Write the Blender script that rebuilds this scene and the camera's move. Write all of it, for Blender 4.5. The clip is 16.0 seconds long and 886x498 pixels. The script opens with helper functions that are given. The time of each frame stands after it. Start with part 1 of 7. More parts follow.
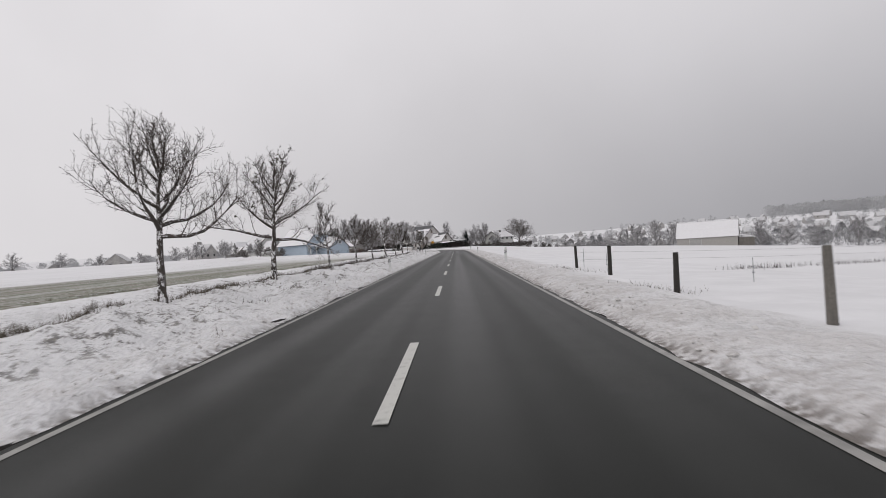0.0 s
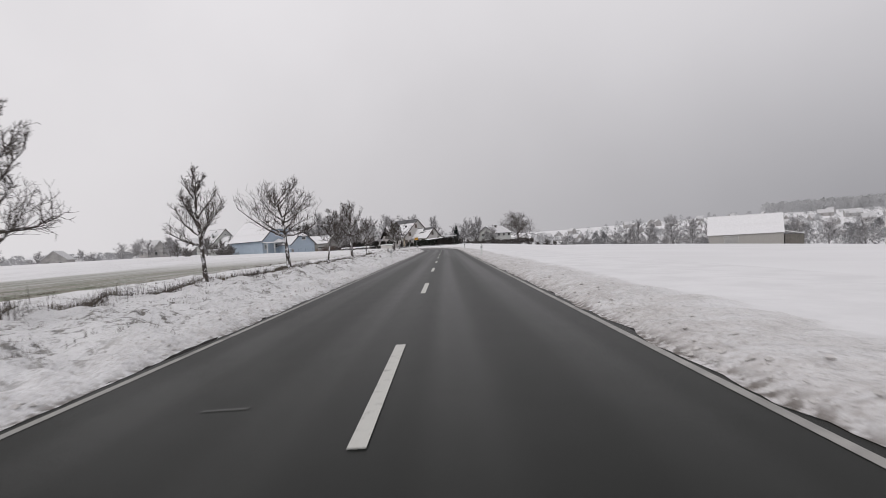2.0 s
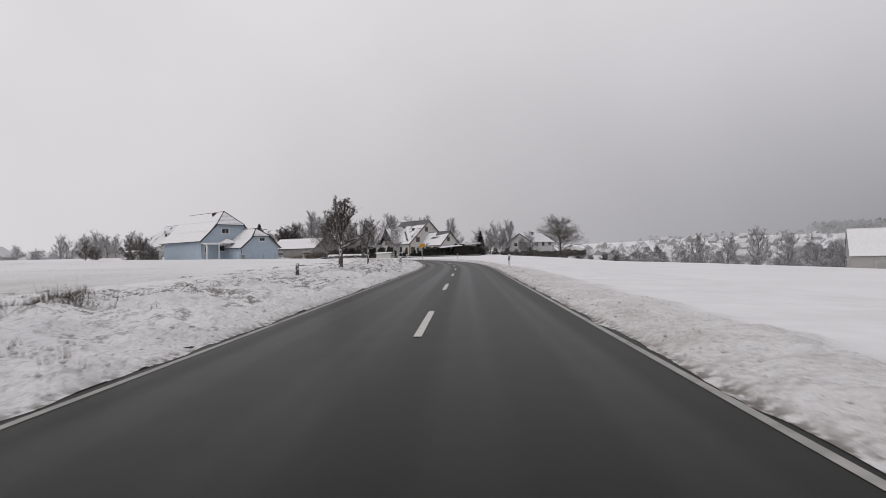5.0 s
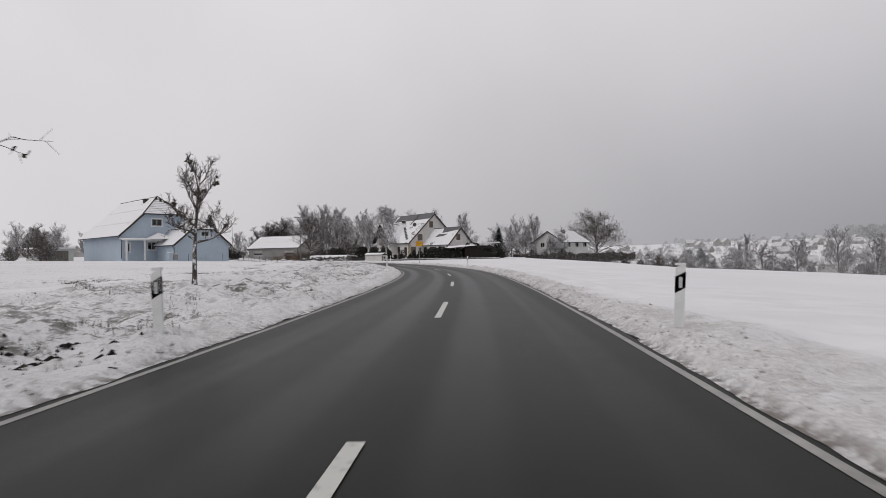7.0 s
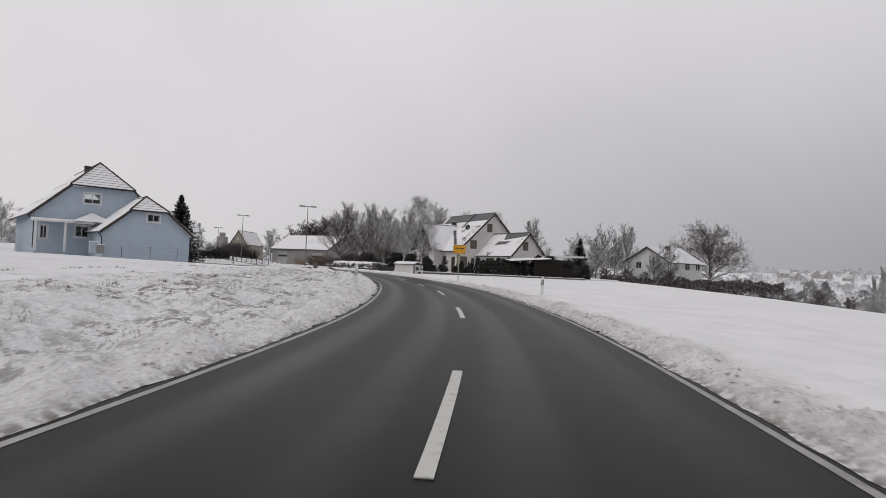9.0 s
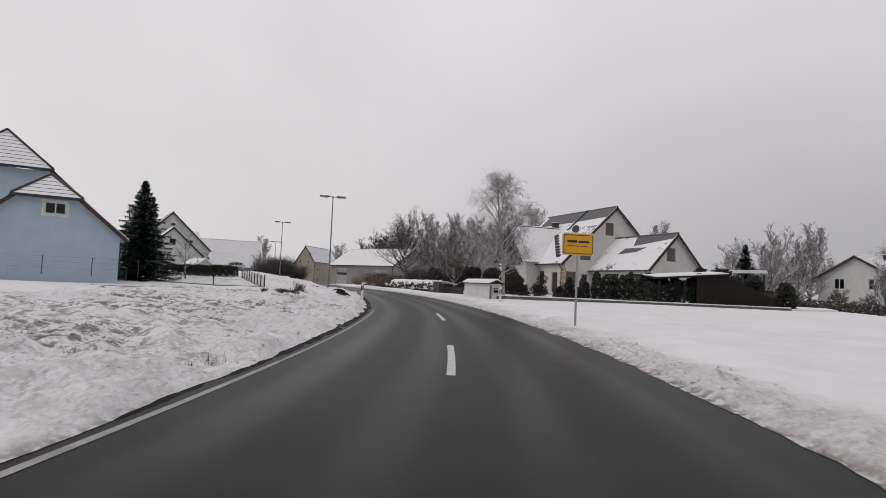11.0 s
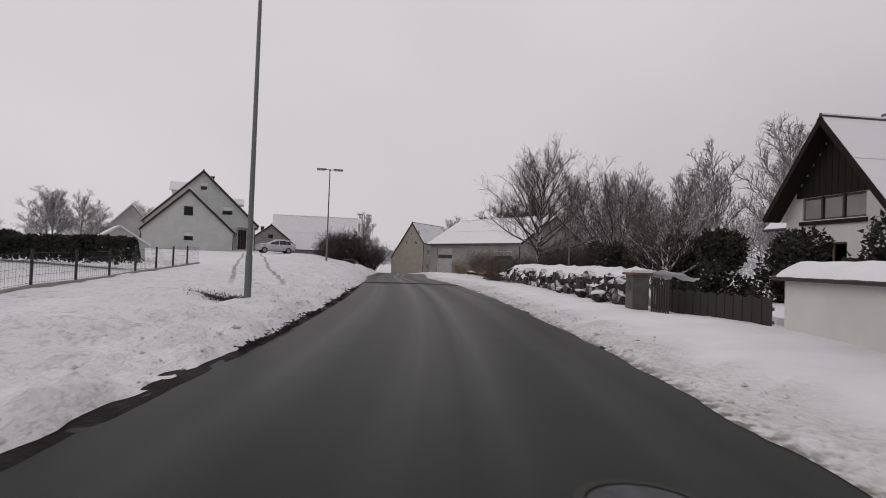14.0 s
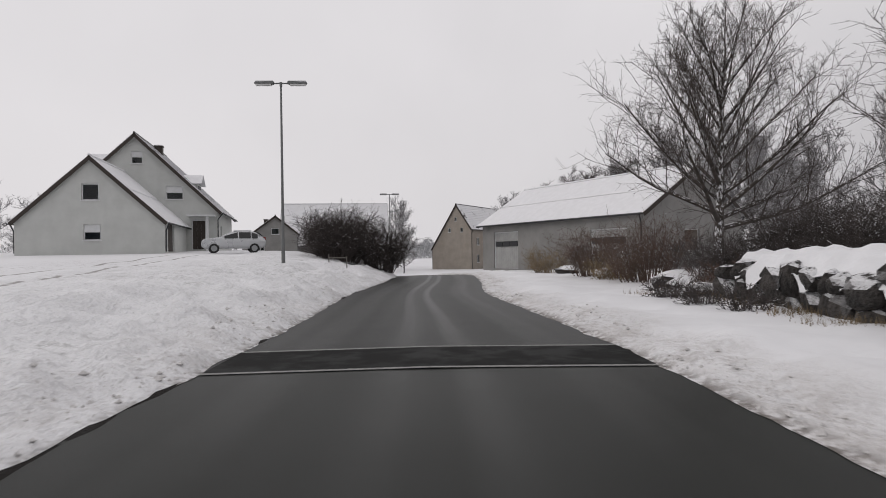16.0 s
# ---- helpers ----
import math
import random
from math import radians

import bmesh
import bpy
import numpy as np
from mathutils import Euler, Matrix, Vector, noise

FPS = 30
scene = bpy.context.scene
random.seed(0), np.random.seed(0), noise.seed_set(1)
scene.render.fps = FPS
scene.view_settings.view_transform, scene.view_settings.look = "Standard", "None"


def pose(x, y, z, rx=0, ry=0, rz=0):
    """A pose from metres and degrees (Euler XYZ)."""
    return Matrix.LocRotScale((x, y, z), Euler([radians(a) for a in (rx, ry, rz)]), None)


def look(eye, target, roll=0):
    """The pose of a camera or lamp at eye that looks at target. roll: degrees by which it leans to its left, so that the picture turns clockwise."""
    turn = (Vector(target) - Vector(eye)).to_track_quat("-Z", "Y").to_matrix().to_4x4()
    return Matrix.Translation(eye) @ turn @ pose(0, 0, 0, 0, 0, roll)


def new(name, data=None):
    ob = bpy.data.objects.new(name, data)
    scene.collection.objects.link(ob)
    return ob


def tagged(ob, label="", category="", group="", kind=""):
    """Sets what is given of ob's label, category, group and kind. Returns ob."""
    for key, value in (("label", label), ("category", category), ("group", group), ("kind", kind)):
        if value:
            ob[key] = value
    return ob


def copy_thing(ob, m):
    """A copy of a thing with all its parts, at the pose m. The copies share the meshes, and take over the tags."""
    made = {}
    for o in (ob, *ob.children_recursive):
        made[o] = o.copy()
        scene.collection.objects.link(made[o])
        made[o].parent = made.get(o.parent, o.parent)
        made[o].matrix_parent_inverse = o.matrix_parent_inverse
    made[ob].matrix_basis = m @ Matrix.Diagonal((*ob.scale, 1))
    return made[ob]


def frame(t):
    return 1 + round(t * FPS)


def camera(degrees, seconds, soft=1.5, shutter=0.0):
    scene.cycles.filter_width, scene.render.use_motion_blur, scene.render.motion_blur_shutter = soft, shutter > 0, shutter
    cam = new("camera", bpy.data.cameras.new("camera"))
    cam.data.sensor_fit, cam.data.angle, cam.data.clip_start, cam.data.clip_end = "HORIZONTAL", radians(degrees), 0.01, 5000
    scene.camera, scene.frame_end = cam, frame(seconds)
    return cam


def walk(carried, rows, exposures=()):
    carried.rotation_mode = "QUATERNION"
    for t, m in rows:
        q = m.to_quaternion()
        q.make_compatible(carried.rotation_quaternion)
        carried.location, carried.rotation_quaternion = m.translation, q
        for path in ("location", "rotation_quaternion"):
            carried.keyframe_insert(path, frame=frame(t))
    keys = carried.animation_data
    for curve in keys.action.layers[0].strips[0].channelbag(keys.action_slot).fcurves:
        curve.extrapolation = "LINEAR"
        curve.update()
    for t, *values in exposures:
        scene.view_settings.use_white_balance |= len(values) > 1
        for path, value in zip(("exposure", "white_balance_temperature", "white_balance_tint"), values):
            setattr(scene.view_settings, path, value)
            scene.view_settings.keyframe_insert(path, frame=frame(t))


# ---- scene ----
cam = camera(72.5, 16.0, 0.65, 0.1)
PATH = [
    (0, (0.618, -0.348, 1.376), (0.574, 1.652, 1.366), -3.6),
    (0.5, (0.666, 8.718, 1.381), (0.616, 10.717, 1.367), -4.3),
    (1, (0.649, 18.144, 1.333), (0.64, 20.144, 1.3), -3.4),
    (1.5, (0.594, 27.46, 1.277), (0.571, 29.459, 1.246), -3.4),
    (2, (0.653, 36.489, 1.304), (0.646, 38.489, 1.283), -3.4),
    (2.5, (0.623, 45.346, 1.334), (0.57, 47.345, 1.31), -2.6),
    (3, (0.695, 54.4, 1.36), (0.661, 56.4, 1.363), -3.3),
    (3.5, (0.676, 63.134, 1.355), (0.635, 65.133, 1.373), -3.0),
    (4, (0.64, 72.573, 1.274), (0.589, 74.573, 1.287), -1.8),
    (6.5, (0.963, 116.276, 1.259), (0.865, 118.273, 1.277), -1.3),
    (7, (0.884, 123.969, 1.25), (0.762, 125.965, 1.27), -0.9),
    (7.5, (0.828, 132.382, 1.279), (0.672, 134.376, 1.302), -0.5),
    (8, (0.615, 140.383, 1.292), (0.419, 142.373, 1.332), 1.6),
    (8.5, (0.339, 148.305, 1.294), (0.072, 150.287, 1.338), 1.4),
    (9, (-0.187, 156.194, 1.344), (-0.529, 158.164, 1.403), 2.6),
    (11.5, (-6.745, 191.152, 1.432), (-7.483, 193.008, 1.549), 2.2),
    (12, (-8.848, 197.631, 1.482), (-9.672, 199.45, 1.583), 2.4),
    (12.5, (-11.445, 204.067, 1.473), (-12.342, 205.853, 1.556), 2.9),
    (13, (-14.012, 209.899, 1.554), (-14.967, 211.656, 1.614), 2.6),
    (13.5, (-16.771, 215.539, 1.505), (-17.779, 217.265, 1.56), 2.7),
    (14, (-19.87, 221.213, 1.554), (-20.931, 222.908, 1.597), 2.1),
    (14.5, (-23.461, 226.965, 1.486), (-24.593, 228.613, 1.533), 1.3),
    (15, (-27.164, 232.656, 1.586), (-28.353, 234.264, 1.619), 0.1),
    (15.5, (-30.92, 238.033, 1.645), (-32.116, 239.635, 1.672), -0.5),
    (16, (-34.672, 243.074, 1.609), (-35.864, 244.68, 1.622), -0.9),
]
walk(cam, [(t, look(eye, target, roll)) for t, eye, target, roll in PATH],
     ((0, 0.06, 6480, 11.5), (1.5, 0.10, 6480, 11.5), (3.5, 0.02, 6480, 11.5), (9, -0.03, 6480, 11.5), (12.5, -0.07, 6520, 13), (13.5, -0.20, 6520, 14), (15, -0.15, 6520, 14), (16, 0.0, 6500, 11.5)))

# ---- overcast winter sky ----
world = bpy.data.worlds.new("sky")
scene.world = world
world.use_nodes = True
wt = world.node_tree
wt.nodes.clear()
w_out = wt.nodes.new("ShaderNodeOutputWorld")
w_bg = wt.nodes.new("ShaderNodeBackground")
w_sky = wt.nodes.new("ShaderNodeTexSky")
w_sky.sky_type = 'NISHITA'
w_sky.sun_disc = False
w_sky.sun_elevation = radians(24)
w_sky.sun_rotation = radians(-125)
w_sky.dust_density = 6
w_hsv = wt.nodes.new("ShaderNodeHueSaturation")
w_hsv.inputs["Saturation"].default_value = 0.12
w_hsv.inputs["Value"].default_value = 0.05
w_co = wt.nodes.new("ShaderNodeTexCoord")
w_sep = wt.nodes.new("ShaderNodeSeparateXYZ")
wt.links.new(w_co.outputs["Generated"], w_sep.inputs[0])
w_el = wt.nodes.new("ShaderNodeMapRange")
w_el.interpolation_type = 'SMOOTHSTEP'
w_el.inputs["From Min"].default_value = -0.05
w_el.inputs["From Max"].default_value = 0.55
wt.links.new(w_sep.outputs["Z"], w_el.inputs["Value"])
w_az = wt.nodes.new("ShaderNodeMapRange")
w_az.interpolation_type = 'SMOOTHSTEP'
w_az.inputs["From Min"].default_value = -0.9
w_az.inputs["From Max"].default_value = 0.9
wt.links.new(w_sep.outputs["X"], w_az.inputs["Value"])
w_low = wt.nodes.new("ShaderNodeMix")
w_low.data_type = 'RGBA'
w_low.inputs["A"].default_value = (0.785, 0.768, 0.778, 1)
w_low.inputs["B"].default_value = (0.31, 0.31, 0.33, 1)
wt.links.new(w_az.outputs[0], w_low.inputs["Factor"])
w_high = wt.nodes.new("ShaderNodeMix")
w_high.data_type = 'RGBA'
w_high.inputs["B"].default_value = (0.80, 0.785, 0.80, 1)
wt.links.new(w_low.outputs["Result"], w_high.inputs["A"])
wt.links.new(w_el.outputs[0], w_high.inputs["Factor"])
w_cloud = wt.nodes.new("ShaderNodeTexNoise")
w_cloud.inputs["Scale"].default_value = 2.2
w_cloud.inputs["Detail"].default_value = 5
w_cmap = wt.nodes.new("ShaderNodeMapRange")
w_cmap.inputs["From Min"].default_value = 0.3
w_cmap.inputs["From Max"].default_value = 0.7
w_cmap.inputs["To Min"].default_value = 0.95
w_cmap.inputs["To Max"].default_value = 1.05
wt.links.new(w_co.outputs["Generated"], w_cloud.inputs["Vector"])
wt.links.new(w_cloud.outputs["Fac"], w_cmap.inputs["Value"])
w_mul = wt.nodes.new("ShaderNodeVectorMath")
w_mul.operation = 'SCALE'
wt.links.new(w_high.outputs["Result"], w_mul.inputs[0])
wt.links.new(w_cmap.outputs[0], w_mul.inputs["Scale"])
w_mix = wt.nodes.new("ShaderNodeMix")
w_mix.data_type = 'RGBA'
w_mix.inputs["Factor"].default_value = 0.9
wt.links.new(w_sky.outputs[0], w_hsv.inputs["Color"])
wt.links.new(w_hsv.outputs[0], w_mix.inputs["A"])
wt.links.new(w_mul.outputs[0], w_mix.inputs["B"])
wt.links.new(w_mix.outputs["Result"], w_bg.inputs["Color"])
w_bg.inputs["Strength"].default_value = 1.0
wt.links.new(w_bg.outputs[0], w_out.inputs[0])

sun_data = bpy.data.lights.new("sun", 'SUN')
sun_data.energy = 0.5
sun_data.angle = radians(40)
sun_data.color = (1.0, 0.96, 0.92)
sun = new("sun", sun_data)
sun.matrix_world = look((-60, -40, 60), (0, 0, 0))

# ---- materials ----


class Nodes:
    """A small writer of node trees."""

    def __init__(self, name):
        self.mat = bpy.data.materials.new(name)
        self.mat.use_nodes = True
        self.t = self.mat.node_tree
        self.bsdf = self.t.nodes["Principled BSDF"]
        self.pos = self.t.nodes.new("ShaderNodeTexCoord").outputs["Object"]

    def add(self, kind, **values):
        n = self.t.nodes.new(kind)
        for key, value in values.items():
            n.inputs[key.replace("_", " ")].default_value = value
        return n

    def link(self, a, b):
        self.t.links.new(a, b)

    def world_pos(self):
        self.pos = self.t.nodes.new("ShaderNodeNewGeometry").outputs["Position"]

    def noise(self, scale, detail=4, rough=0.55, stretch=None):
        n = self.add("ShaderNodeTexNoise", Scale=scale, Detail=detail, Roughness=rough)
        if stretch:
            m = self.add("ShaderNodeMapping")
            m.inputs["Scale"].default_value = stretch
            self.link(self.pos, m.inputs["Vector"])
            self.link(m.outputs[0], n.inputs["Vector"])
        else:
            self.link(self.pos, n.inputs["Vector"])
        return n.outputs["Fac"]

    def ramp(self, value, lo, hi, a=0.0, b=1.0):
        m = self.add("ShaderNodeMapRange")
        m.interpolation_type = 'SMOOTHSTEP'
        for key, v in (("From Min", lo), ("From Max", hi), ("To Min", a), ("To Max", b)):
            m.inputs[key].default_value = v
        self.link(value, m.inputs["Value"])
        return m.outputs[0]

    def mix(self, fac, a, b):
        m = self.t.nodes.new("ShaderNodeMix")
        m.data_type = 'RGBA'
        for value, key in ((fac, "Factor"), (a, "A"), (b, "B")):
            if isinstance(value, (tuple, list)):
                m.inputs[key].default_value = (*value, 1)
            elif isinstance(value, (int, float)):
                m.inputs[key].default_value = value
            else:
                self.link(value, m.inputs[key])
        return m.outputs["Result"]

    def math(self, op, a, b=None):
        m = self.t.nodes.new("ShaderNodeMath")
        m.operation = op
        for i, value in enumerate((a, b)):
            if value is None:
                continue
            if isinstance(value, (int, float)):
                m.inputs[i].default_value = value
            else:
                self.link(value, m.inputs[i])
        return m.outputs[0]

    def bump(self, height, strength, distance):
        b = self.add("ShaderNodeBump", Distance=distance)
        if isinstance(strength, (int, float)):
            b.inputs["Strength"].default_value = strength
        else:
            self.link(strength, b.inputs["Strength"])
        self.link(height, b.inputs["Height"])
        self.link(b.outputs[0], self.bsdf.inputs["Normal"])

    def done(self, color=None, rough=None, **values):
        for key, value in (("Base Color", color), ("Roughness", rough)):
            if value is None:
                continue
            if isinstance(value, tuple):
                self.bsdf.inputs[key].default_value = (*value, 1)
            elif isinstance(value, (int, float)):
                self.bsdf.inputs[key].default_value = value
            else:
                self.link(value, self.bsdf.inputs[key])
        for key, value in values.items():
            self.bsdf.inputs[key.replace("_", " ")].default_value = value
        return self.mat


SNOW = (0.725, 0.725, 0.738)


def shade(c, k):
    return tuple(min(1, v * k) for v in c)


def surface(name, base, rough=0.8, scale=6.0, vary=0.25, grain=60.0, bump=0.3, depth=0.01, metal=0.0, stain=None, stain_amount=0.5, stretch=None):
    """A plain real surface: two scales of variation, relief, and stains with a colour of their own."""
    n = Nodes(name)
    big = n.ramp(n.noise(scale, 5, stretch=stretch), 0.3, 0.7)
    fine = n.noise(grain, 3)
    c = n.mix(big, shade(base, 1 - vary), shade(base, 1 + vary))
    c = n.mix(n.math('MULTIPLY', n.ramp(fine, 0.35, 0.75), 0.5), c, shade(base, 1 - 1.4 * vary))
    if stain:
        s = n.ramp(n.noise(scale * 0.37, 6, 0.65), 0.5, 0.72, 0, stain_amount)
        c = n.mix(s, c, stain)
    n.bump(fine, bump, depth)
    r = n.ramp(big, 0, 1, max(0.05, rough - 0.1), min(1, rough + 0.1))
    return n.done(c, r, Metallic=metal)


def dusted(name, base, cover=0.5, scale=8.0, rough=0.85, vary=0.3, slope=0.35, stretch=None, grain=40.0, wind=0.0):
    """A surface with snow lying on the parts that face up."""
    n = Nodes(name)
    geo = n.t.nodes.new("ShaderNodeNewGeometry")
    sep = n.t.nodes.new("ShaderNodeSeparateXYZ")
    n.link(geo.outputs["Normal"], sep.inputs[0])
    up = n.ramp(sep.outputs["Z"], slope - 0.2, slope + 0.35)
    patch = n.ramp(n.noise(scale, 5, 0.6, stretch), 0.62 - 0.5 * cover, 0.74 - 0.5 * cover)
    lying = n.math('MULTIPLY', up, patch)
    if wind:
        # snow blown against the weather side
        face = n.math('MULTIPLY', n.ramp(n.math('MULTIPLY', sep.outputs["Y"], -1), 0.1, 0.7), n.ramp(n.math('ABSOLUTE', sep.outputs["Z"]), 0.35, 0.12))
        stuck = n.ramp(n.noise(11, 6, 0.72, (1, 1, 0.45)), 0.56 - 0.2 * wind, 0.60 - 0.2 * wind)
        lying = n.math('MAXIMUM', lying, n.math('MULTIPLY', face, stuck))
    big = n.ramp(n.noise(scale * 0.6, 4), 0.3, 0.7)
    c = n.mix(big, shade(base, 1 - vary), shade(base, 1 + vary))
    c = n.mix(lying, c, SNOW)
    n.bump(n.noise(grain, 3), 0.3, 0.02)
    return n.done(c, n.ramp(lying, 0, 1, rough, 0.6))


def tracks_on(n, c):
    """Two wheel tracks along the drive, made by a darker snow colour only."""
    sp = n.t.nodes.new("ShaderNodeSeparateXYZ")
    n.link(n.pos, sp.inputs[0])
    px = n.math('ADD', sp.outputs["X"], 40.5)
    py = n.math('SUBTRACT', sp.outputs["Y"], 241.2)
    across = n.math('ADD', n.math('MULTIPLY', px, 0.645), n.math('MULTIPLY', py, 0.764))
    along_ = n.math('ADD', n.math('MULTIPLY', px, -0.764), n.math('MULTIPLY', py, 0.645))
    across = n.math('ADD', across, n.math('MULTIPLY', n.math('SUBTRACT', n.noise(0.10, 2), 0.5), 0.7))
    gap = n.math('ABSOLUTE', n.math('SUBTRACT', n.math('ABSOLUTE', n.math('ADD', across, 1.7)), 0.85))
    mask = n.math('MULTIPLY', n.ramp(gap, 0.13, 0.04), n.ramp(n.noise(2.2, 6, 0.7), 0.34, 0.56, 0.45, 0.95))
    mask = n.math('MULTIPLY', mask, n.math('MULTIPLY', n.ramp(along_, -9, -4), n.ramp(along_, 37, 34)))
    return n.mix(mask, c, (0.24, 0.23, 0.215))


def make_snow_ground():
    n = Nodes("snow_ground")
    n.world_pos()
    sep = n.t.nodes.new("ShaderNodeSeparateXYZ")
    n.link(n.pos, sep.inputs[0])
    big = n.ramp(n.noise(0.09, 5), 0.3, 0.7)
    snow = n.mix(big, shade(SNOW, 0.93), SNOW)
    # winter crop under thin snow, in rows, on the open field
    rows = n.ramp(n.noise(1.0, 4, 0.65, (3.4, 0.05, 1)), 0.42, 0.58)
    clods = n.ramp(n.noise(5.0, 6, 0.75, (1, 0.5, 1)), 0.44, 0.60)
    bands = n.ramp(n.noise(1.0, 4, 0.6, (0.30, 0.025, 1)), 0.38, 0.62)
    thin = n.math('ADD', n.math('MULTIPLY', n.math('MULTIPLY', rows, clods), 0.52), n.math('MULTIPLY', bands, 0.28))
    green = n.mix(n.ramp(n.noise(0.7, 4), 0.35, 0.65), (0.085, 0.105, 0.05), (0.15, 0.13, 0.09))
    crop = n.mix(thin, green, shade(SNOW, 0.95))
    wob = n.math('MULTIPLY', n.math('SUBTRACT', n.noise(0.05, 3), 0.5), 16)
    xw = n.math('ADD', sep.outputs["X"], wob)
    yw = n.math('ADD', sep.outputs["Y"], n.math('MULTIPLY', wob, 2.0))
    field = n.math('MULTIPLY', n.ramp(xw, -44, -36), n.ramp(n.math('MULTIPLY', sep.outputs["X"], -1), 7.6, 9.0))
    field = n.math('MULTIPLY', field, n.ramp(n.math('MULTIPLY', yw, -1), -150, -60))
    c = n.mix(field, snow, crop)
    # earth showing through in streaks on the wide left meadow
    streak = n.ramp(n.noise(1.0, 6, 0.68, (0.5, 0.22, 1)), 0.62, 0.70, 0, 0.35)
    left = n.math('MULTIPLY', n.ramp(n.math('MULTIPLY', sep.outputs["X"], -1), 6, 10), n.ramp(n.math('MULTIPLY', sep.outputs["X"], -1), 80, 50))
    c = n.mix(n.math('MULTIPLY', streak, left), c, (0.21, 0.19, 0.16))
    crust = n.math('MULTIPLY', n.ramp(n.noise(5.5, 7, 0.78, (1, 0.5, 1)), 0.535, 0.63, 0, 0.8), n.ramp(n.noise(0.16, 4, 0.6), 0.40, 0.58, 0.1, 1.0))
    c = n.mix(n.math('MULTIPLY', crust, left), c, (0.12, 0.10, 0.075))
    c = tracks_on(n, c)
    n.bump(n.noise(4, 7, 0.68), n.ramp(left, 0, 1, 0.2, 0.8), 0.10)
    return n.done(c, 0.75)


def make_verge():
    n = Nodes("verge_snow")
    n.world_pos()
    big = n.ramp(n.noise(0.5, 5, 0.6), 0.3, 0.7)
    c = n.mix(big, shade(SNOW, 0.89), shade(SNOW, 1.0))
    uv = n.t.nodes.new("ShaderNodeUVMap")
    usep = n.t.nodes.new("ShaderNodeSeparateXYZ")
    n.link(uv.outputs[0], usep.inputs[0])
    off = n.math('ABSOLUTE', usep.outputs["X"])
    right = n.ramp(usep.outputs["X"], -1, 1)
    # the ploughed strip: wide on the left bank, two metres on the right
    ragged = n.math('ADD', off, n.math('MULTIPLY', n.math('SUBTRACT', n.noise(0.8, 4), 0.5), 1.6))
    narrow = n.ramp(usep.outputs["Y"], 128, 145, 0.0, 1.1)
    strip_r = n.math('MULTIPLY', n.ramp(n.math('ADD', ragged, narrow), 5.9, 4.6), right)
    strip_l = n.math('MULTIPLY', n.ramp(off, 13.5, 9.0), n.math('SUBTRACT', 1.0, right))
    rough = n.math('MAXIMUM', strip_r, strip_l)
    near = n.ramp(off, 3.1, 5.2, 1.0, 0.08)
    # slush tinted by road dirt, in fine smears along the road
    smear = n.math('ADD', n.math('MULTIPLY', n.noise(1.1, 5, 0.7), 0.45), n.math('MULTIPLY', n.noise(7.5, 6, 0.75), 0.55))
    dirt = n.math('MULTIPLY', n.ramp(smear, 0.44, 0.60, 0, 0.75), n.math('MULTIPLY', near, n.ramp(right, 0, 1, 0.5, 0.95)))
    c = n.mix(n.math('MULTIPLY', strip_r, n.ramp(n.noise(0.7, 5, 0.65), 0.35, 0.65, 0.15, 0.7)), c, (0.56, 0.542, 0.535))
    c = n.mix(n.math('MULTIPLY', dirt, rough), c, (0.37, 0.345, 0.332))
    crumbs = n.math('MULTIPLY', n.ramp(n.noise(15, 5, 0.7), 0.58, 0.68, 0, 0.6), n.math('MULTIPLY', n.ramp(near, 0.1, 0.9, 0.15, 0.9), rough))
    c = n.mix(crumbs, c, (0.27, 0.24, 0.215))
    # grass and earth poking through in small ragged spots, thick on the old bank, thin beside the gardens
    wild = n.ramp(usep.outputs["Y"], 205, 222, 1.0, 0.35)
    bank = n.math('MULTIPLY', n.ramp(usep.outputs["Y"], 96, 112), n.ramp(usep.outputs["Y"], 219, 205))
    patch = n.math('MULTIPLY', n.ramp(n.noise(0.28, 5, 0.65), 0.38, 0.60, 0.15, 1.0), n.ramp(off, 3.4, 5.0, 0.15, 1.0))
    spots = n.math('ADD', n.math('MULTIPLY', n.noise(3.6, 4, 0.6, (1, 0.8, 0.4)), 0.5), n.math('MULTIPLY', n.noise(11, 6, 0.78), 0.5))
    tuft = n.math('MULTIPLY', n.ramp(n.math('ADD', spots, n.math('MULTIPLY', bank, 0.024)), 0.505, 0.575, 0, 0.9), n.math('MULTIPLY', patch, rough))
    tuft = n.math('MULTIPLY', n.math('MULTIPLY', tuft, wild), n.ramp(right, 0, 1, 1.0, 0.35))
    c = n.mix(tuft, c, n.mix(n.ramp(n.noise(9, 3), 0.4, 0.6), (0.045, 0.040, 0.034), (0.13, 0.115, 0.09)))
    # a brown rim right beside the asphalt
    rim = n.math('MULTIPLY', n.ramp(off, 3.32, 3.08), n.ramp(n.noise(6.0, 4, 0.6), 0.42, 0.56))
    c = n.mix(n.math('MULTIPLY', rim, 0.85), c, (0.10, 0.083, 0.067))
    h = n.math('ADD', n.noise(3.2, 4, 0.6), n.math('MULTIPLY', n.noise(11, 3, 0.5), 0.12))
    c = tracks_on(n, c)
    n.bump(h, n.math('MULTIPLY', n.ramp(rough, 0, 1, 0.1, 1.0), n.ramp(usep.outputs["Y"], 198, 222, 1.0, 0.75)), 0.22)
    return n.done(c, 0.7)


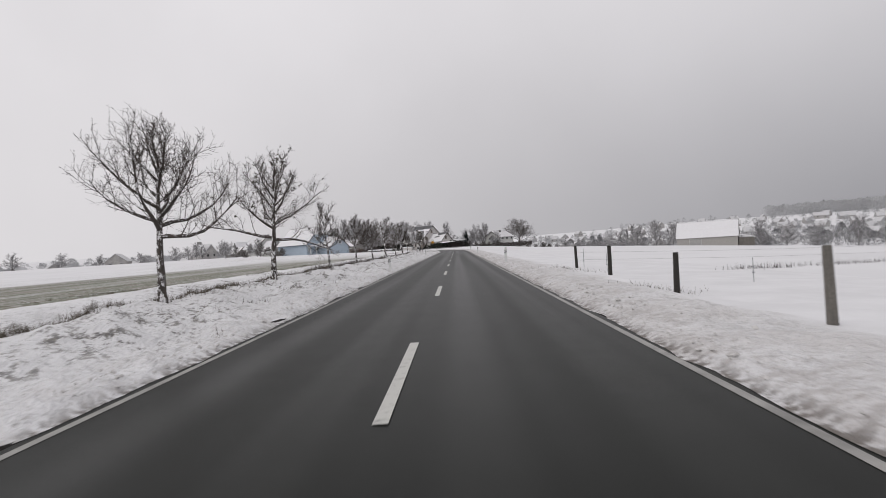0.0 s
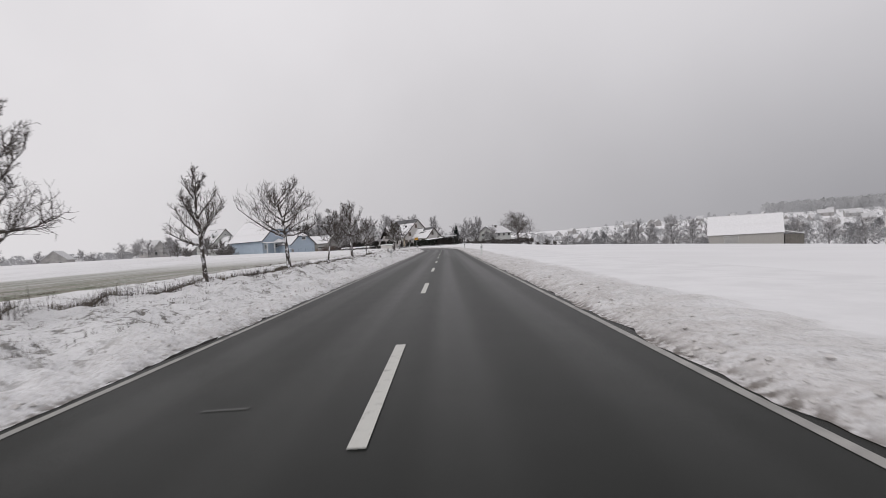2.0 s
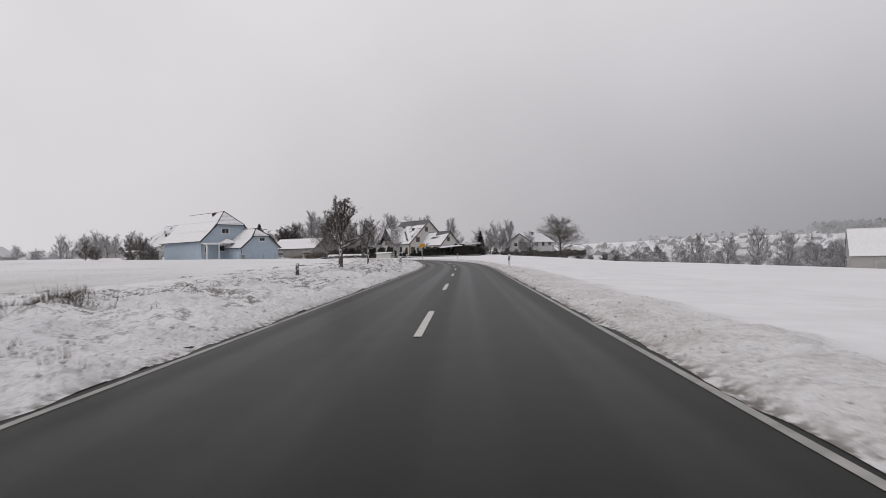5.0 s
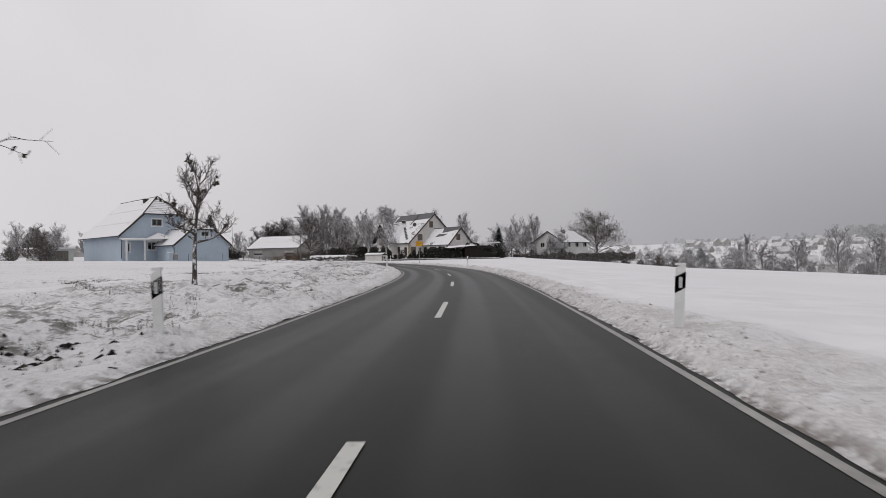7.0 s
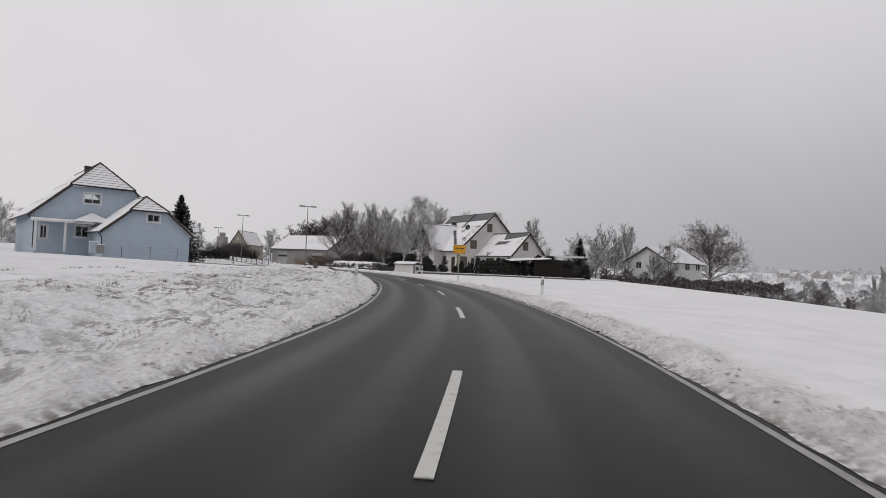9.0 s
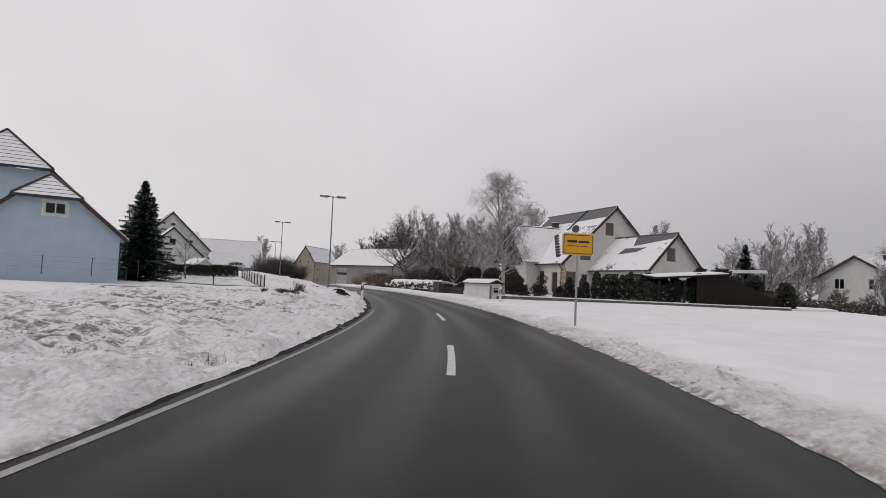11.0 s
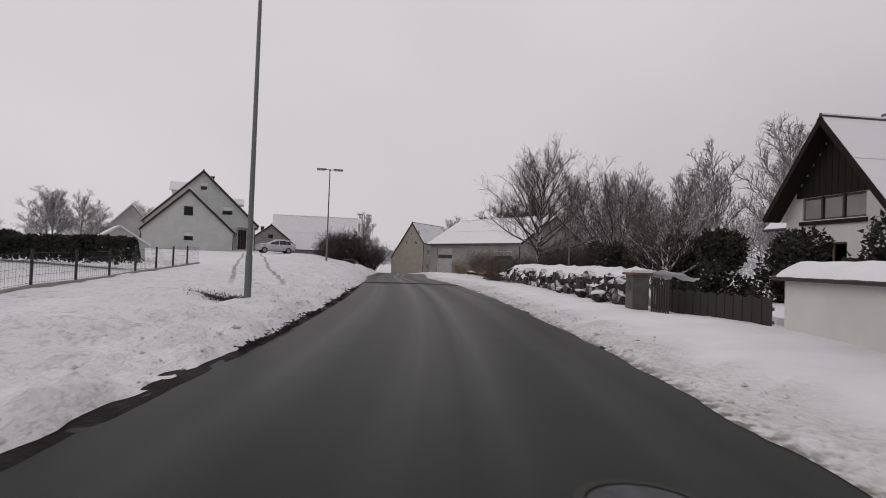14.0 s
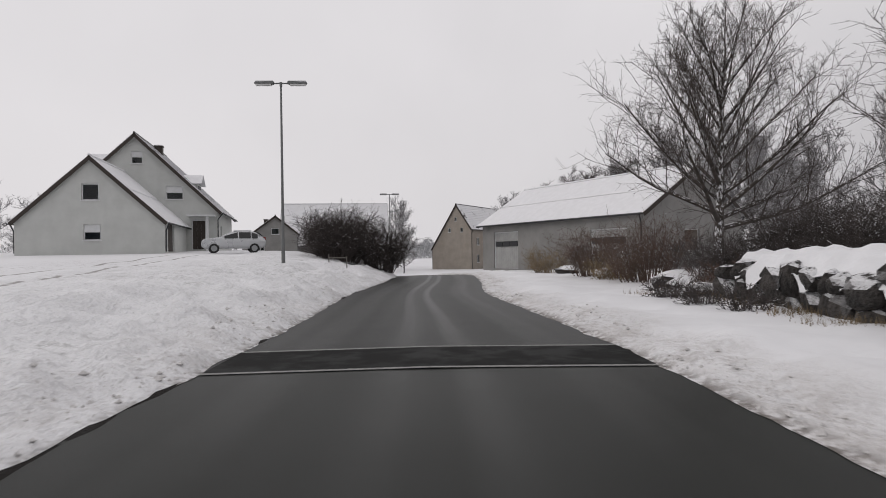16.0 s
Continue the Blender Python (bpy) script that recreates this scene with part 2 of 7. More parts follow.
def make_asphalt():
    n = Nodes("asphalt")
    uv = n.t.nodes.new("ShaderNodeUVMap")
    usep = n.t.nodes.new("ShaderNodeSeparateXYZ")
    n.link(uv.outputs[0], usep.inputs[0])
    m = n.add("ShaderNodeMapping")
    m.inputs["Scale"].default_value = (0.8, 0.012, 1)
    n.link(uv.outputs[0], m.inputs["Vector"])
    streak = n.add("ShaderNodeTexNoise", Scale=1.0, Detail=2)
    n.link(m.outputs[0], streak.inputs["Vector"])
    n.world_pos()
    # four wheel paths, polished and dried a little by the traffic
    off = n.math('ABSOLUTE', usep.outputs["X"])
    wheel = n.ramp(n.math('ABSOLUTE', n.math('SUBTRACT', n.math('ABSOLUTE', n.math('SUBTRACT', off, 1.45)), 0.72)), 0.12, 0.46, 1.0, 0.0)
    tracks = n.ramp(streak.outputs["Fac"], 0.35, 0.65)
    grains = n.noise(240, 2)
    patch = n.ramp(n.noise(1.3, 5, 0.65), 0.35, 0.65)
    c = n.mix(tracks, (0.0078, 0.0088, 0.0074), (0.0112, 0.0123, 0.0106))
    c = n.mix(n.math('MULTIPLY', wheel, 0.5), c, (0.0140, 0.0151, 0.0133))
    c = n.mix(n.math('MULTIPLY', patch, 0.15), c, (0.0096, 0.0107, 0.0090))
    c = n.mix(n.ramp(usep.outputs["Y"], 180, 262, 0.0, 0.65), c, (0.0270, 0.0280, 0.0262))
    c = n.mix(n.ramp(grains, 0.45, 0.8, 0, 0.3), c, (0.030, 0.032, 0.028))
    n.bump(grains, 0.25, 0.004)
    rough = n.math('ADD', n.ramp(patch, 0, 1, 0.375, 0.385), n.math('MULTIPLY', wheel, -0.05))
    return n.done(c, n.math('ADD', rough, n.ramp(tracks, 0, 1, 0.0, 0.05)), Specular_IOR_Level=0.065)


def make_paint():
    n = Nodes("road_paint")
    n.world_pos()
    worn = n.ramp(n.noise(7, 6, 0.7), 0.52, 0.72, 0, 0.6)
    c = n.mix(worn, (0.50, 0.50, 0.47), (0.12, 0.12, 0.115))
    n.bump(n.noise(160, 2), 0.2, 0.003)
    return n.done(c, 0.6)


def make_glass():
    n = Nodes("window_glass")
    glossy = n.t.nodes.new("ShaderNodeBsdfGlossy")
    glossy.inputs["Roughness"].default_value = 0.03
    clear = n.t.nodes.new("ShaderNodeBsdfTransparent")
    clear.inputs["Color"].default_value = (0.75, 0.8, 0.8, 1)
    fres = n.t.nodes.new("ShaderNodeFresnel")
    fres.inputs["IOR"].default_value = 1.52
    mixer = n.t.nodes.new("ShaderNodeMixShader")
    n.link(fres.outputs[0], mixer.inputs[0])
    n.link(clear.outputs[0], mixer.inputs[1])
    n.link(glossy.outputs[0], mixer.inputs[2])
    n.link(mixer.outputs[0], n.t.nodes["Material Output"].inputs[0])
    return n.mat


def make_roof(name, tile, bare, lines=True):
    """Tile courses under a thin snow cover that has slid away in places."""
    n = Nodes(name)
    blot = n.noise(0.55, 5, 0.62)
    fine = n.noise(3.2, 5, 0.7, (1, 1, 2.5))
    value = n.math('ADD', n.math('MULTIPLY', blot, 0.7), n.math('MULTIPLY', fine, 0.3))
    lying = n.ramp(value, bare, bare + 0.05)
    geo = n.t.nodes.new("ShaderNodeNewGeometry")
    sep = n.t.nodes.new("ShaderNodeSeparateXYZ")
    n.link(geo.outputs["Normal"], sep.inputs[0])
    lying = n.math('MULTIPLY', lying, n.ramp(sep.outputs["Z"], 0.2, 0.45)) if lines else lying
    c = n.mix(n.ramp(n.noise(14, 3), 0.3, 0.7), shade(tile, 0.75), shade(tile, 1.25))
    c = n.mix(lying, c, SNOW)
    n.bump(n.noise(12, 4), 0.3, 0.02)
    return n.done(c, 0.72)


M_GROUND = make_snow_ground()
M_VERGE = make_verge()
M_ASPHALT = make_asphalt()
M_PAINT = make_paint()
M_GLASS = make_glass()
M_LINE = surface("worn_edge_line", (0.30, 0.295, 0.28), 0.6, 3, 0.25, 90, 0.2, 0.003, stain=(0.10, 0.095, 0.09), stain_amount=0.7)
M_MUD = surface("wet_earth", (0.013, 0.011, 0.010), 0.7, 1.5, 0.35, 20, 0.8, 0.04)
M_MUD.node_tree.nodes["Principled BSDF"].inputs["Specular IOR Level"].default_value = 0.08
M_SNOW = surface("snow_cover", SNOW, 0.7, 2.0, 0.05, 14, 0.4, 0.03)
M_BLUE = surface("blue_plaster", (0.38, 0.45, 0.525), 0.9, 1.2, 0.06, 90, 0.3, 0.006, stain=(0.31, 0.375, 0.445), stain_amount=0.35)
M_WHITE = surface("white_plaster", (0.56, 0.545, 0.53), 0.9, 1.0, 0.06, 90, 0.3, 0.006, stain=(0.42, 0.39, 0.36), stain_amount=0.45)
M_GREYWHITE = surface("pale_grey_plaster", (0.52, 0.53, 0.51), 0.9, 1.0, 0.07, 90, 0.3, 0.006, stain=(0.38, 0.39, 0.37), stain_amount=0.4)
M_BEIGE = surface("beige_plaster", (0.32, 0.285, 0.245), 0.9, 0.9, 0.12, 70, 0.35, 0.01, stain=(0.24, 0.20, 0.15), stain_amount=0.5)
M_GREYWALL = surface("grey_render", (0.25, 0.245, 0.235), 0.9, 0.8, 0.14, 70, 0.35, 0.01, stain=(0.16, 0.155, 0.15), stain_amount=0.5)
M_TRIM = surface("white_trim", (0.62, 0.63, 0.63), 0.6, 3, 0.06, 50, 0.15, 0.004)
M_DARKWOOD = surface("dark_stained_wood", (0.040, 0.030, 0.024), 0.7, 3, 0.3, 30, 0.5, 0.01, stretch=(8, 8, 0.6))
M_TARRED = surface("tarred_boards", (0.022, 0.019, 0.017), 0.8, 3, 0.3, 30, 0.5, 0.01, stretch=(8, 8, 0.6))
M_TARRED.node_tree.nodes["Principled BSDF"].inputs["Specular IOR Level"].default_value = 0.1
M_GARAGE = surface("dark_brown_garage_boards", (0.050, 0.032, 0.021), 0.65, 3, 0.25, 30, 0.4, 0.01, stretch=(8, 8, 0.6))
M_PILLAR = surface("dark_weathered_concrete", (0.115, 0.11, 0.10), 0.9, 2.0, 0.3, 60, 0.4, 0.01, stain=(0.05, 0.05, 0.045))
M_BROWN = surface("brown_wood", (0.125, 0.080, 0.054), 0.65, 3, 0.25, 30, 0.4, 0.01, stretch=(8, 8, 0.6))
M_SHUTTER = surface("grey_brown_shutter", (0.135, 0.112, 0.095), 0.7, 3, 0.18, 30, 0.3, 0.008, stretch=(1, 1, 20))
M_GREYWOOD = surface("weathered_grey_wood", (0.15, 0.14, 0.125), 0.85, 3, 0.3, 30, 0.6, 0.012, stain=(0.05, 0.045, 0.04), stretch=(9, 9, 0.7))
M_BLACKWOOD = surface("dark_weathered_wood", (0.028, 0.025, 0.022), 0.85, 3, 0.3, 30, 0.6, 0.012, stretch=(9, 9, 0.7))
M_DARK = surface("dark_metal", (0.035, 0.037, 0.040), 0.5, 3, 0.2, 50, 0.2, 0.004, metal=0.3)
M_GALV = surface("galvanised_steel", (0.33, 0.34, 0.345), 0.45, 2, 0.12, 40, 0.15, 0.003, metal=0.75)
M_LAMPGREY = surface("grey_lamp_paint", (0.16, 0.165, 0.165), 0.5, 2, 0.1, 40, 0.15, 0.003, metal=0.3)
M_DIFFUSER = surface("milky_lamp_cover", (0.55, 0.55, 0.54), 0.35, 2, 0.05, 40, 0.1, 0.003)
M_CONCRETE = surface("weathered_concrete", (0.27, 0.265, 0.25), 0.9, 1.4, 0.2, 60, 0.4, 0.01, stain=(0.12, 0.12, 0.105))
M_POSTWHITE = surface("white_post_plastic", (0.68, 0.69, 0.68), 0.45, 4, 0.08, 30, 0.1, 0.003, stain=(0.40, 0.38, 0.34))
M_POSTBLACK = surface("black_post_plastic", (0.018, 0.018, 0.019), 0.45, 4, 0.15, 30, 0.1, 0.003)
M_REFLECT = surface("reflector", (0.46, 0.47, 0.48), 0.2, 30, 0.15, 80, 0.2, 0.002)
M_YELLOW = surface("yellow_sign_sheet", (0.66, 0.33, 0.008), 0.45, 2, 0.06, 40, 0.1, 0.002)
M_SIGNBLACK = surface("black_sign_print", (0.02, 0.018, 0.012), 0.5, 4, 0.1, 40, 0.1, 0.002)
M_BARK = dusted("fruit_tree_bark", (0.060, 0.050, 0.043), 0.35, 5, 0.9, 0.35, 0.55, wind=0.22)
M_TWIG = dusted("bare_twigs", (0.062, 0.050, 0.044), 0.38, 5, 0.9, 0.3, 0.45)
M_BIRCHTWIG = dusted("birch_twigs_with_rime", (0.11, 0.10, 0.105), 0.58, 4, 0.9, 0.3, 0.3)
M_RIME = dusted("rimed_twigs", (0.21, 0.20, 0.205), 0.62, 4, 0.9, 0.3, 0.1)
# base grey paints in some distance haze, beside the rime and lying snow
M_FARTWIG = dusted("far_twigs_haze_and_rime", (0.19, 0.183, 0.185), 0.5, 1.5, 0.9, 0.2, 0.2)
M_BIRCHBARK = surface("birch_bark", (0.36, 0.345, 0.33), 0.8, 3, 0.2, 20, 0.4, 0.01, stain=(0.05, 0.045, 0.04), stain_amount=0.9, stretch=(1, 1, 3))
M_LEAF = surface("withered_leaves", (0.040, 0.034, 0.020), 0.8, 3, 0.4, 30, 0.2, 0.004)
M_SPRUCE = dusted("spruce_needles", (0.026, 0.042, 0.038), 0.24, 2.5, 0.8, 0.35, 0.45)
M_THUJA = dusted("thuja_leaves", (0.022, 0.030, 0.020), 0.22, 3.0, 0.85, 0.4, 0.55)
M_HEDGE = dusted("dark_hedge_leaves", (0.026, 0.026, 0.021), 0.10, 2.5, 0.85, 0.4, 0.6)
M_BUSH = dusted("bare_bush_twigs", (0.052, 0.043, 0.040), 0.18, 3, 0.9, 0.3, 0.6)
M_GRASS = dusted("dry_grass", (0.17, 0.125, 0.07), 0.25, 4, 0.9, 0.4, 0.6)
M_BROWNHEDGE = dusted("brown_hedge_twigs", (0.095, 0.084, 0.078), 0.30, 3, 0.9, 0.3, 0.4)
M_OLDGRASS = dusted("old_brown_grass", (0.085, 0.070, 0.050), 0.30, 4, 0.9, 0.4, 0.5)
M_ROOFSNOW = make_roof("roof_tiles_under_snow", (0.060, 0.052, 0.050), 0.30)
M_ROOFPART = make_roof("roof_tiles_mostly_under_snow", (0.075, 0.068, 0.066), 0.375, False)
M_ROOFWHITE = make_roof("snow_covered_roof_tiles", (0.075, 0.068, 0.066), 0.31, False)
M_BARETILE = surface("bare_grey_tiles", (0.10, 0.10, 0.105), 0.7, 3, 0.2, 30, 0.4, 0.01)
M_STONE = dusted("quarry_stone", (0.036, 0.032, 0.029), 0.50, 5.0, 0.9, 0.7, 0.40, grain=9.0, wind=0.0)
for node in M_STONE.node_tree.nodes:
    if node.type == "BUMP":
        node.inputs["Strength"].default_value = 1.0
        node.inputs["Distance"].default_value = 0.16
M_CARPAINT = surface("silver_car_paint", (0.50, 0.51, 0.52), 0.3, 1, 0.04, 80, 0.03, 0.001, metal=0.4)
M_RUBBER = surface("tyre_rubber", (0.02, 0.02, 0.02), 0.85, 6, 0.2, 60, 0.3, 0.004)
M_TAIL = surface("red_tail_light", (0.22, 0.012, 0.010), 0.25, 6, 0.1, 60, 0.05, 0.001)
# distance haze is put into this pale grey of the far trees
M_FARWOOD = surface("haze_grey_far_wood", (0.42, 0.425, 0.435), 0.95, 0.05, 0.15, 0.6, 0.0, 0.01)
M_DIRTYSNOW = surface("dirty_snow_crumbs", (0.55, 0.535, 0.525), 0.75, 9, 0.2, 40, 0.4, 0.01)
# valley twigs, lightened in colour to look veiled by haze
M_VALLEY = surface("haze_grey_valley_twigs", (0.21, 0.213, 0.22), 0.95, 0.2, 0.2, 2.0, 0.0, 0.01)
# hill wood tone set near the sky's brightness, as painted haze
M_HILLWOOD = surface("haze_grey_hill_wood", (0.50, 0.505, 0.515), 0.95, 0.01, 0.06, 0.1, 0.0, 0.01)
# roof snow of the far village, greyed in colour to imitate haze
M_FARSNOW = surface("haze_grey_roof_snow", (0.55, 0.55, 0.56), 0.8, 0.5, 0.08, 10, 0.1, 0.01)
M_PALEGATE = surface("pale_gate_sheet", (0.36, 0.36, 0.35), 0.7, 1.5, 0.12, 40, 0.2, 0.005, stain=(0.24, 0.235, 0.22))
M_REDBUSH = dusted("reddish_bush_twigs", (0.095, 0.062, 0.048), 0.15, 3, 0.9, 0.3, 0.6)
M_FARWALL = surface("far_house_walls", (0.40, 0.39, 0.38), 0.9, 0.4, 0.2, 10, 0.1, 0.01)

# ---- building helpers ----


def part(name, bm, material, parent=None, label="", smooth=False):
    """Links a bmesh as one mesh object under a thing or a part."""
    me = bpy.data.meshes.new(name)
    bmesh.ops.recalc_face_normals(bm, faces=bm.faces[:])
    bm.to_mesh(me)
    bm.free()
    return link_mesh(name, me, material, parent, label, smooth)


def link_mesh(name, me, material, parent=None, label="", smooth=False):
    for m in (material if isinstance(material, (list, tuple)) else [material]):
        me.materials.append(m)
    if smooth:
        me.polygons.foreach_set("use_smooth", [True] * len(me.polygons))
    ob = new(name, me)
    if parent is not None:
        ob.parent = parent
    if label:
        tagged(ob, label)
    return ob


def soup(name, verts, faces, material, parent=None, label="", smooth=False):
    me = bpy.data.meshes.new(name)
    me.from_pydata(verts, [], faces)
    me.update()
    return link_mesh(name, me, material, parent, label, smooth)


def thing(name, m, label, category, group=""):
    ob = new(name)
    ob.empty_display_size = 0.2
    ob.matrix_world = m
    return tagged(ob, label, category, group)


def box(bm, x0, x1, y0, y1, z0, z1, m=None):
    vs = [bm.verts.new(v) for v in ((x0, y0, z0), (x1, y0, z0), (x1, y1, z0), (x0, y1, z0), (x0, y0, z1), (x1, y0, z1), (x1, y1, z1), (x0, y1, z1))]
    for f in ((0, 3, 2, 1), (4, 5, 6, 7), (0, 1, 5, 4), (1, 2, 6, 5), (2, 3, 7, 6), (3, 0, 4, 7)):
        bm.faces.new([vs[i] for i in f])
    if m is not None:
        bmesh.ops.transform(bm, matrix=m, verts=vs)
    return vs


def slab(bm, corners, thick):
    """A flat plate: four corners of its top, and its thickness downwards along the normal."""
    a, b, c, d = (Vector(v) for v in corners)
    n = (b - a).cross(d - a).normalized()
    if n.z < 0:
        n = -n
    top = [bm.verts.new(v) for v in (a, b, c, d)]
    low = [bm.verts.new(v - n * thick) for v in (a, b, c, d)]
    bm.faces.new(top)
    bm.faces.new(low[::-1])
    for i in range(4):
        j = (i + 1) % 4
        bm.faces.new((top[i], low[i], low[j], top[j]))


def plate(bm, ring, thick):
    """A flat plate with any outline, thickness straight down."""
    top = [bm.verts.new(v) for v in ring]
    low = [bm.verts.new((v[0], v[1], v[2] - thick)) for v in ring]
    bm.faces.new(top)
    bm.faces.new(low[::-1])
    n = len(ring)
    for i in range(n):
        j = (i + 1) % n
        bm.faces.new((top[i], low[i], low[j], top[j]))


def tube(bm, p0, p1, r0, r1, n=8, caps=True):
    p0, p1 = Vector(p0), Vector(p1)
    q = (p1 - p0).to_track_quat("Z", "Y").to_matrix()
    rings = []
    for p, r in ((p0, r0), (p1, r1)):
        rings.append([bm.verts.new(p + q @ Vector((r * math.cos(2 * math.pi * i / n), r * math.sin(2 * math.pi * i / n), 0))) for i in range(n)])
    for i in range(n):
        j = (i + 1) % n
        bm.faces.new((rings[0][i], rings[0][j], rings[1][j], rings[1][i]))
    if caps:
        bm.faces.new(rings[0][::-1])
        bm.faces.new(rings[1])


def sm(x, a, b):
    t = min(1.0, max(0.0, (x - a) / (b - a)))
    return t * t * (3 - 2 * t)


# ---- the road's line and the lie of the land ----
CENTRE = [(0, -120), (0, -60), (0, 0), (0, 60), (0, 110), (0.02, 124), (0.02, 136), (-0.25, 148), (-0.9, 160), (-2.3, 171.9), (-4.9, 184.0), (-8.1, 195.1),
          (-12.3, 206.0), (-15.9, 213.6), (-21.9, 224.6), (-29.5, 236.0), (-36.4, 245.3), (-41.6, 251.9), (-47.4, 258.8), (-53.2, 267.2), (-60.4, 276.0),
          (-72, 284.0), (-87, 290), (-104, 296), (-125, 303)]


def smooth_line(points, step):
    out = []
    for i in range(len(points) - 1):
        p0, p1, p2, p3 = (Vector(points[max(0, min(len(points) - 1, i + k))]) for k in (-1, 0, 1, 2))
        d = (p2 - p1).length
        m1 = (p2 - p0) / ((p2 - p1).length + max(1e-6, (p1 - p0).length)) * d
        m2 = (p3 - p1) / (max(1e-6, (p3 - p2).length) + (p2 - p1).length) * d
        n = max(2, int(d / step))
        for k in range(n):
            t = k / n
            out.append(p1 * (2 * t**3 - 3 * t**2 + 1) + m1 * (t**3 - 2 * t**2 + t) + p2 * (-2 * t**3 + 3 * t**2) + m2 * (t**3 - t**2))
    out.append(Vector(points[-1]))
    return out


LINE = smooth_line(CENTRE, 0.5)
for _ in range(12):
    LINE = [LINE[0]] + [(LINE[i - 1] + LINE[i] * 2 + LINE[i + 1]) / 4 for i in range(1, len(LINE) - 1)] + [LINE[-1]]
RUN = [0.0]
for i in range(1, len(LINE)):
    RUN.append(RUN[-1] + (LINE[i] - LINE[i - 1]).length)
S0 = 120.0  # the run at the world's origin
RUN = np.array(RUN) - S0
LXY = np.array([(p.x, p.y) for p in LINE])
TAN = np.gradient(LXY, axis=0)
TAN /= np.linalg.norm(TAN, axis=1)[:, None]
S_END = float(RUN[-1])


def on_road(s, d):
    """The plan point at run s, d metres to the right of the middle."""
    x, y = np.interp(s, RUN, LXY[:, 0]), np.interp(s, RUN, LXY[:, 1])
    tx, ty = np.interp(s, RUN, TAN[:, 0]), np.interp(s, RUN, TAN[:, 1])
    k = math.hypot(tx, ty)
    return float(x + ty / k * d), float(y - tx / k * d)


def heading(s):
    tx, ty = np.interp(s, RUN, TAN[:, 0]), np.interp(s, RUN, TAN[:, 1])
    return math.degrees(math.atan2(-tx, ty))


def road_coords(x, y):
    """Run and signed distance from the middle of the road, right positive."""
    i = int(np.argmin((LXY[:, 0] - x) ** 2 + (LXY[:, 1] - y) ** 2))
    dx, dy = x - LXY[i, 0], y - LXY[i, 1]
    d = dx * TAN[i, 1] - dy * TAN[i, 0]
    if i in (0, len(LXY) - 1):
        return float(RUN[i]), float(d)
    return float(RUN[i] + dx * TAN[i, 0] + dy * TAN[i, 1]), float(math.copysign(math.hypot(dx, dy), d))


def road_z(s):
    return 0.28 * sm(s, 150, 262) - 1.6 * sm(s, 283, 330)


def half_width(s):
    return 3.06 - 0.42 * sm(s, 186, 216) - 0.42 * sm(s, 256, 272)


def lump(x, y, size, seed=0.0):
    return noise.noise((x / size, y / size, seed))


def land(x, y, sd=None):
    """Height of the snow-covered land, without the fine lumps."""
    s, d = sd if sd else road_coords(x, y)
    z = road_z(s)
    a = abs(d) - half_width(s)
    if d < 0:
        verge = 0.12 * sm(a, 0, 1.2) + 0.24 * sm(a, 1.0, 4.2)
        rise = (0.032 * sm(s, 110, 195) + 0.05 * sm(s, 238, 276)) * max(0, a - 2.4)
        rise = 1.55 * (1 - math.exp(-rise / 1.55)) if rise > 0 else 0
        ditch = -0.30 * sm(a, 4.3, 5.6) * (1 - sm(a, 6.2, 9.0)) * (1 - sm(s, 95, 125))
        z += verge + rise + ditch - 0.12 * sm(a, 6, 16) * (1 - sm(s, 95, 140))
        z += 0.5 * lump(x, y, 70, 3) * sm(a, 12, 60)
        z += 0.42 * sm(s, 254, 266) * (1 - sm(s, 288, 300)) * sm(a, 0.1, 1.8)
        # the drive and gardens climb gently away from the bend
        u = (x + 31.3) * -0.74 + (y - 230.9) * 0.67
        yard = sm(s, 203, 226) * sm(a, 2.0, 7.0)
        z = z * (1 - yard) + (0.40 + 0.027 * min(64, max(0, u))) * yard
    else:
        village = sm(s, 168, 205)
        z += (0.10 * sm(a, 0, 1.0) - 0.18 * sm(a, 1.6, 3.0)) * (1 - village) + 0.16 * sm(a, 0.2, 1.6) * village
        fall = -0.040 * max(0, a - 3.0) - 0.03 * max(0, a - 50)
        keep = village * (1 - sm(x, 6, 34))
        z += fall * (1 - keep) + 0.10 * keep * sm(a, 3, 14)
        z = max(z, -11.0) if a > 60 else z
    # far slopes on the far side of the valley
    r = math.hypot(x, y - 100)
    east = sm(math.atan2(x, y - 100), -0.12, 0.45)
    z += (10 + 19 * sm(r, 380, 1150)) * east * sm(r, 300, 850)
    z += 24 * sm(r, 700, 1600) * (1 - east)
    return z


def verge_z(x, y, s, d):
    """The land near the road, with ploughed-up lumps of snow."""
    z = land(x, y, (s, d))
    a = abs(d) - half_width(s)
    rough = sm(a, 0.05, 0.5) * (1 - sm(a, 7, 10.5))
    k = 1.55 * (1 - 0.75 * sm(s, 214, 228) * sm(a, 2.6, 5.0)) if d < 0 else 0.75 * (1 - 0.6 * sm(a, 1.8, 3.4))
    z += k * rough * (0.17 * lump(x, y, 1.7) + 0.13 * lump(x, y, 0.62, 5) + 0.06 * lump(x, y, 0.3, 9))
    if d > 0:
        z += 0.11 * sm(s, 128, 142) * (1 - sm(s, 196, 206)) * sm(a, 0.10, 0.35) * (1 - sm(a, 0.6, 1.2)) * max(0.0, 0.35 + 1.7 * lump(x, y, 0.38, 17))
    z += 0.07 * sm(a, 0.0, 0.25) * (1 - sm(a, 0.3, 1.0)) * (0.7 + lump(x, y, 0.8, 2))
    return z


